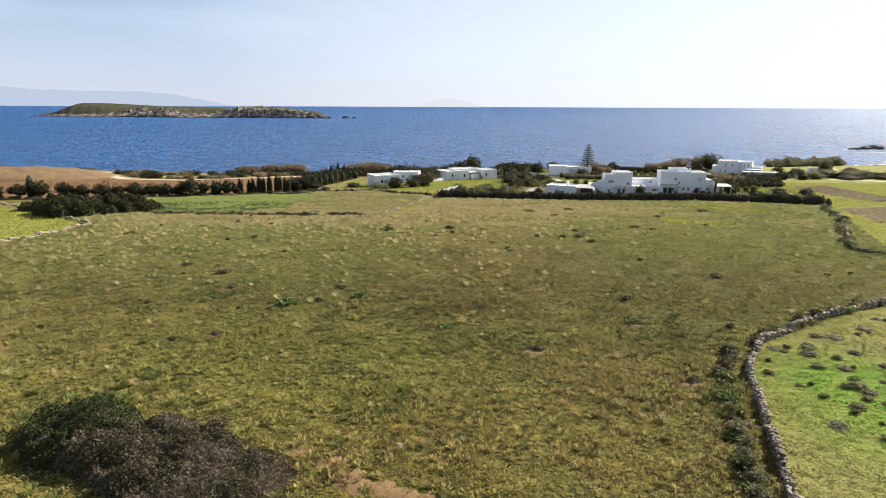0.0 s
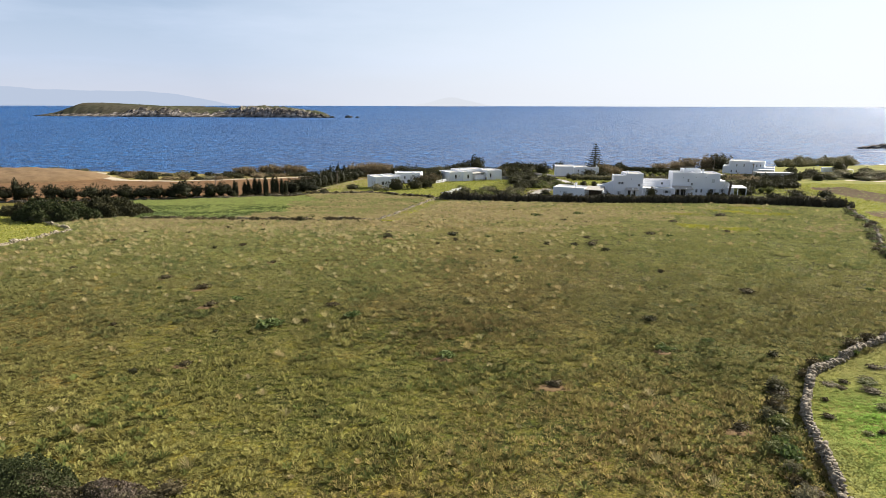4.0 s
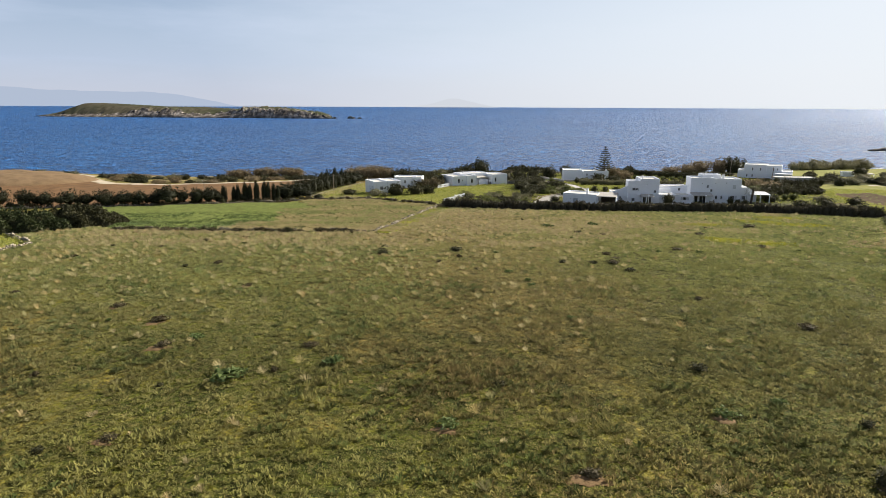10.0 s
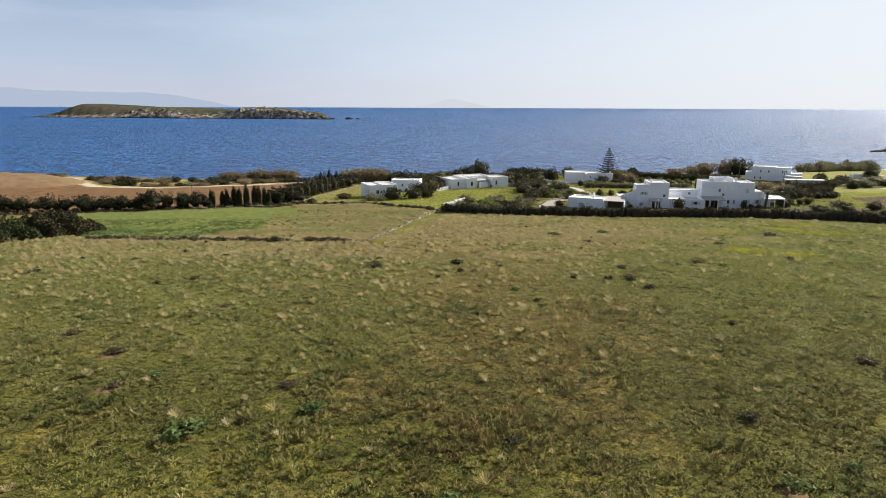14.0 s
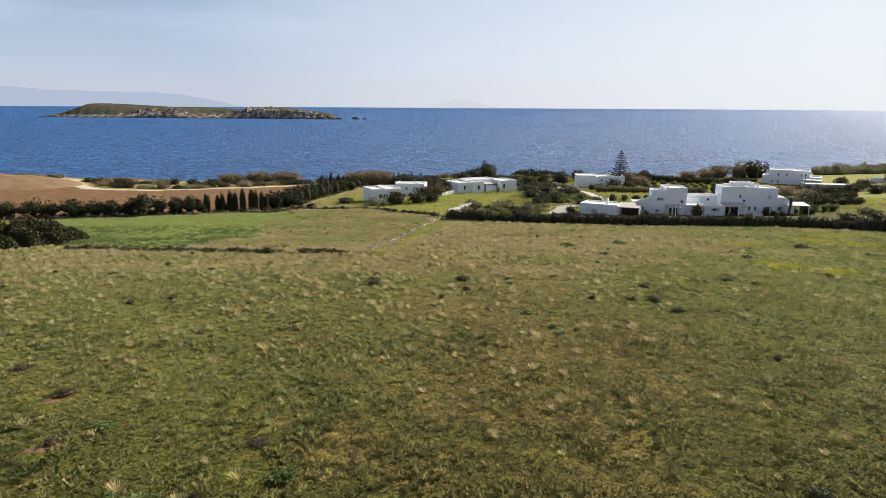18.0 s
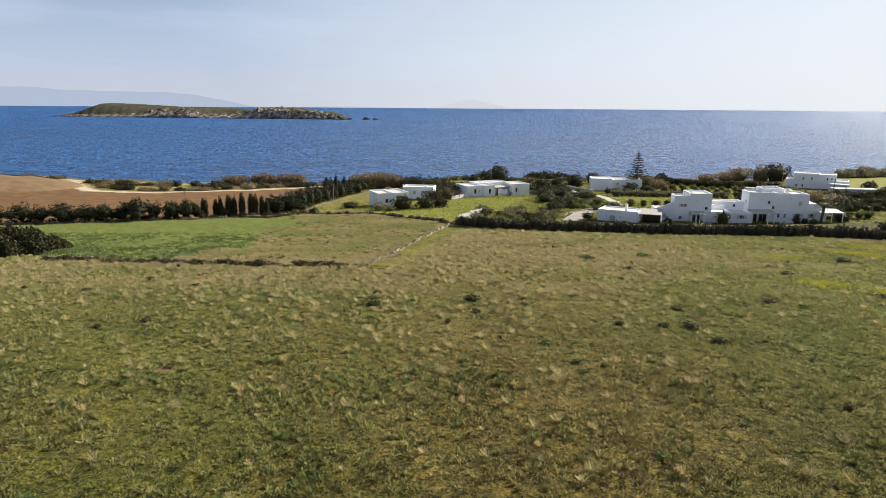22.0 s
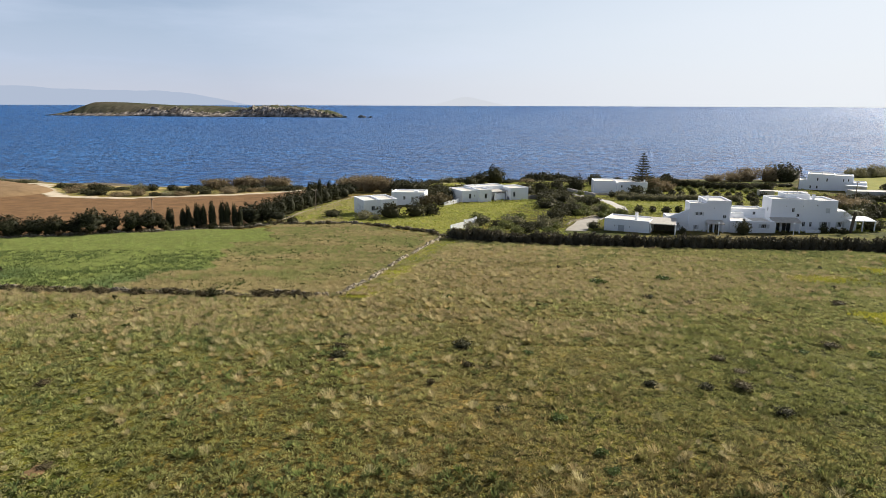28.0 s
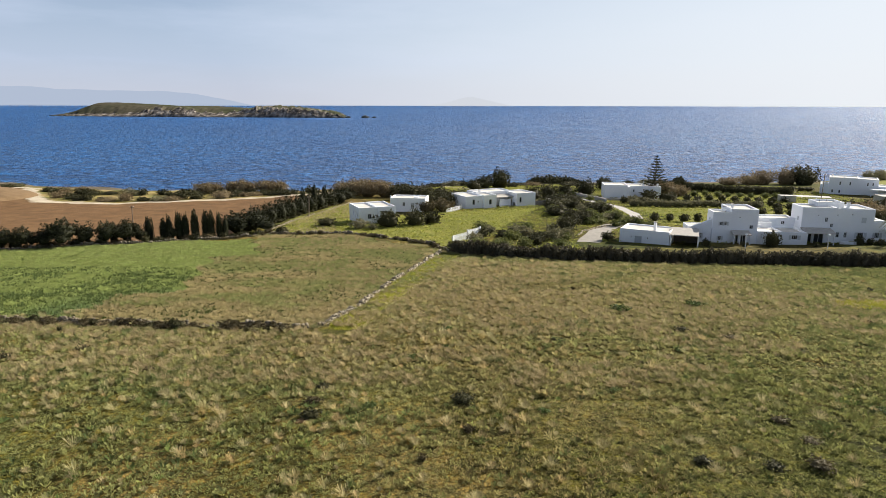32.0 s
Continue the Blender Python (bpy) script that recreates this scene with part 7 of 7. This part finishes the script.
# bare patches with small bushes
def soil_patch(x, y, r, seed):
    rnd = random.Random(seed)
    n = 18
    vs, fs = [(x, y, land_z(x, y) + 0.05)], []
    for ring in (0.55, 1.0):
        for i in range(n):
            a = i * math.tau / n
            q = r * ring * (1 + 0.3 * math.sin(a * 2 + seed) + 0.2 * math.sin(a * 5 + seed * 2) + rnd.uniform(-0.1, 0.1))
            px, py = x + math.cos(a) * q * 1.25, y + math.sin(a) * q
            vs.append((px, py, land_z(px, py) + (0.07 if ring < 1 else 0.0) + rnd.uniform(0, 0.03)))
    for i in range(n):
        j = (i + 1) % n
        fs += [(0, 1 + i, 1 + j), (1 + i, 1 + n + i, 1 + n + j, 1 + j)]
    return tagged(new("soil_patch", mesh_of("soil_patch", vs, fs, MAT_SOIL, True)), "bare reddish soil patch in the meadow", "soil", "soil patches")


for i, (x, y, w, s, kind) in enumerate(SPOTS):
    plant("small_bush", kind, x, y, w * 1.5, w * 0.55, {"heath": "small dark heath bush in the meadow", "weed": "fresh green weed clump in the meadow", "dark": "low dark evergreen clump in the meadow"}[kind], "bush", "meadow bushes", trunk=False)
    if s:
        soil_patch(x - 0.3, y - w * 0.6, s * 0.95, i)
br = random.Random(41)
for _ in range(70):
    x, y = br.uniform(-55, 60), br.uniform(48, 150)
    if open_field(np.array([x]), np.array([y]))[0]:
        kind = br.choice(("heath", "weed", "dark"))
        plant("small_bush", kind, x, y, br.uniform(0.5, 1.3), br.uniform(0.25, 0.5), {"heath": "small dark heath bush in the meadow", "weed": "fresh green weed clump in the meadow", "dark": "low dark evergreen clump in the meadow"}[kind], "bush", "meadow bushes", trunk=False)
for x, y, r in SOILS:
    soil_patch(x, y, r, int(x * 3))

# rank growth along the near wall, heath in the pasture
vr = random.Random(4)
for x, y in along([(14.0, 22), (16.4, 30), (19.5, 38.8), (22.0, 46.4), (24.4, 50.5)], 0.8, 0.25, 13):
    plant("wall_weed", vr.choice(("olive", "weed", "heath", "olive", "green", "dark")), x - 0.45 + vr.uniform(-0.6, 0.3), y, vr.uniform(0.7, 1.5), vr.uniform(0.35, 0.85), "rank leafy growth at the foot of a wall", "weeds", "wall weeds", trunk=False)
for x, y in along([(26.5, 53), (35.3, 59.6), (46, 65.4)], 2.4, 0.5, 14):
    plant("wall_weed", vr.choice(("heath", "weed", "heath")), x + vr.uniform(-0.3, 0.8), y - vr.uniform(0, 1), vr.uniform(0.8, 1.8), vr.uniform(0.4, 0.9), "rank growth beside a stone wall", "weeds", "wall weeds", trunk=False)
for x, y in along(FAR_WALL[:7], 1.5, 0.5, 19):
    plant("wall_weed", vr.choice(("heath", "green", "weed", "heath")), x - vr.uniform(-0.4, 1.2), y, vr.uniform(0.9, 2.0), vr.uniform(0.4, 0.9), "rank growth beside a stone wall", "weeds", "wall weeds", trunk=False)
for _ in range(280):
    k, q = vr.random(), vr.random()
    x, y = 24 + 37 * k, 26 + 30 * q + 6 * k
    if inside(PASTURE, np.array([x]), np.array([y]))[0] and x > 24.5:
        plant("heath_clump", vr.choice(("heath", "heath", "heath", "heath", "green")), x, y, vr.uniform(0.4, 1.5), vr.uniform(0.15, 0.34), "small purplish heath clump in green pasture", "bush", "pasture heath", trunk=False)

# rocks in the sea and foam about them
def sea_rock(x, y, w, h, seed):
    bm = bmesh.new()
    bmesh.ops.create_icosphere(bm, subdivisions=3, radius=1)
    for q in bm.verts:
        r = 1 + 0.55 * noise.fractal(q.co * 1.7 + Vector((seed, 0, 0)), 0.8, 2.1, 4)
        q.co = Vector((q.co.x * w * r, q.co.y * w * 0.6 * r, q.co.z * h * r))
    me = bpy.data.meshes.new("sea_rock")
    bm.to_mesh(me)
    bm.free()
    me.materials.append(MAT_ROCK)
    ob = new("sea_rock", me)
    ob.location = (x, y, 0.2)
    return tagged(ob, "dark jagged rock awash in the sea", "rock", "sea rocks")


for i, (x, y, w, h) in enumerate(((458, 700, 5, 1.8), (470, 702, 8, 3), (486, 706, 10, 3.6), (502, 700, 9, 3), (520, 698, 14, 4.4), (545, 700, 16, 5.2), (575, 702, 18, 6), (404, 545, 12, 2.4), (424, 548, 16, 3), (450, 550, 20, 4), (-362, 2275, 8, 5), (-306, 2290, 13, 6), (-276, 2295, 8, 4))):
    sea_rock(x, y, w, h, i * 3.1)


def foam(points, width, seed):
    rnd = random.Random(seed)
    vs, fs = [], []
    pts = along(points, 4.0)
    for i, (x, y) in enumerate(pts):
        w = width * (0.4 + 0.9 * abs(noise.noise(Vector((i * 0.35, seed, 0)))))
        vs += [(x + rnd.uniform(-1, 1), y - w * rnd.uniform(0.1, 0.7), 0.25), (x + rnd.uniform(-1, 1), y + w * rnd.uniform(0.1, 0.7), 0.25)]
    for i in range(len(pts) - 1):
        if noise.noise(Vector((i * 0.22, seed + 5, 0))) > -0.05:
            fs.append((2 * i, 2 * i + 2, 2 * i + 3, 2 * i + 1))
    tagged(new("foam", mesh_of("foam", vs, fs, MAT_FOAM)), "broken white surf along the rocks", "foam", kind="stuff")


foam([(440, 690), (500, 688), (580, 690)], 5, 1)
foam([(430, 655), (500, 640), (560, 640)], 6, 2)
foam([(330, 500), (400, 530), (470, 560)], 8, 3)
foam([(345, 480), (420, 505), (480, 520)], 7, 4)
foam([(290, 478), (330, 500)], 5, 5)
foam([(-190, 345), (-150, 334), (-118, 325), (-70, 324), (-30, 329)], 2.2, 6)
foam([(20, 358), (60, 368), (110, 368), (150, 374), (190, 402)], 2.6, 7)


# furrows of the ploughed strips
def furrows(name, poly, way, step, label):
    vs, fs = [], []
    d = Vector(way).normalized()
    n = Vector((-d.y, d.x))
    cx, cy = sum(q[0] for q in poly) / len(poly), sum(q[1] for q in poly) / len(poly)
    rows_ = np.arange(-60, 60, step)
    ts = np.arange(-70, 70, 2.0)
    for r in rows_:
        bend = 0.0006 * ts * ts
        x, y = cx + d.x * ts + n.x * (r + bend), cy + d.y * ts + n.y * (r + bend)
        ok = inside(poly, x, y)
        z = land(x, y)
        for i in range(len(ts) - 1):
            if not (ok[i] and ok[i + 1]):
                continue
            b0 = len(vs)
            for k in (i, i + 1):
                vs += [(x[k] - n.x * step * 0.3, y[k] - n.y * step * 0.3, z[k] - 0.02), (x[k], y[k], z[k] + 0.3), (x[k] + n.x * step * 0.3, y[k] + n.y * step * 0.3, z[k] - 0.02)]
            fs += [(b0, b0 + 1, b0 + 4, b0 + 3), (b0 + 1, b0 + 2, b0 + 5, b0 + 4)]
    tagged(new(name, mesh_of(name, vs, fs, MAT_FURROW)), label, "furrows", kind="stuff")


furrows("furrows", PLOUGH, (0.36, 0.93), 1.5, "brown ploughed furrows in rows")
furrows("furrows", PLOUGH_B, (0.14, 0.99), 1.8, "brown ploughed furrows in rows")


# ---- dry stone walls ----
stone_wall(RIGHT_WALL, 0.95, 0.52, 0.31, "grey dry stone wall with rank weeds beside it", MAT_STONE, (25, 31.5), 1)
stone_wall(FAR_WALL, 0.7, 0.6, 0.48, "tumbled grey stone wall between fields", MAT_STONE, (0, 0), 2)
stone_wall(FIELD_WALL, 0.85, 0.55, 0.4, "low broken dry stone wall across grassland", MAT_STONE, (0, 0), 3, 0.15)
stone_wall([(-14.6, 130.3), (-13.2, 130.6)], 0.8, 0.7, 0.5, "short stub of a broken stone wall", MAT_STONE, (0, 0), 4)
stone_wall(WHITE_WALL, 0.62, 0.7, 0.44, "pale tumbled stones in a low line", MAT_STONE_FAR, (0, 0), 5, 0.2)
stone_wall(BACK_WALL, 0.65, 0.5, 0.48, "dark dry stone wall below trees", MAT_STONE, (0, 0), 6)
stone_wall(LEFT_WALL, 0.65, 0.55, 0.48, "pale dry stone wall beside a thicket", MAT_STONE_FAR, (0, 0), 7)
stone_wall([(-38.5, 199), (-36.5, 212), (-34.5, 224), (-31, 240), (-29, 256)], 0.45, 0.5, 0.4, "low stone edge along a grassy bank", MAT_STONE_FAR, (0, 0), 8, 0.4)
stone_wall([(26.0, 194.5), (27.5, 198.5), (31.5, 203.5), (36.8, 208.2)], 0.4, 0.5, 0.4, "pale boulders edging the gravel driveway", MAT_STONE_FAR, (0, 0), 9, 0.2)
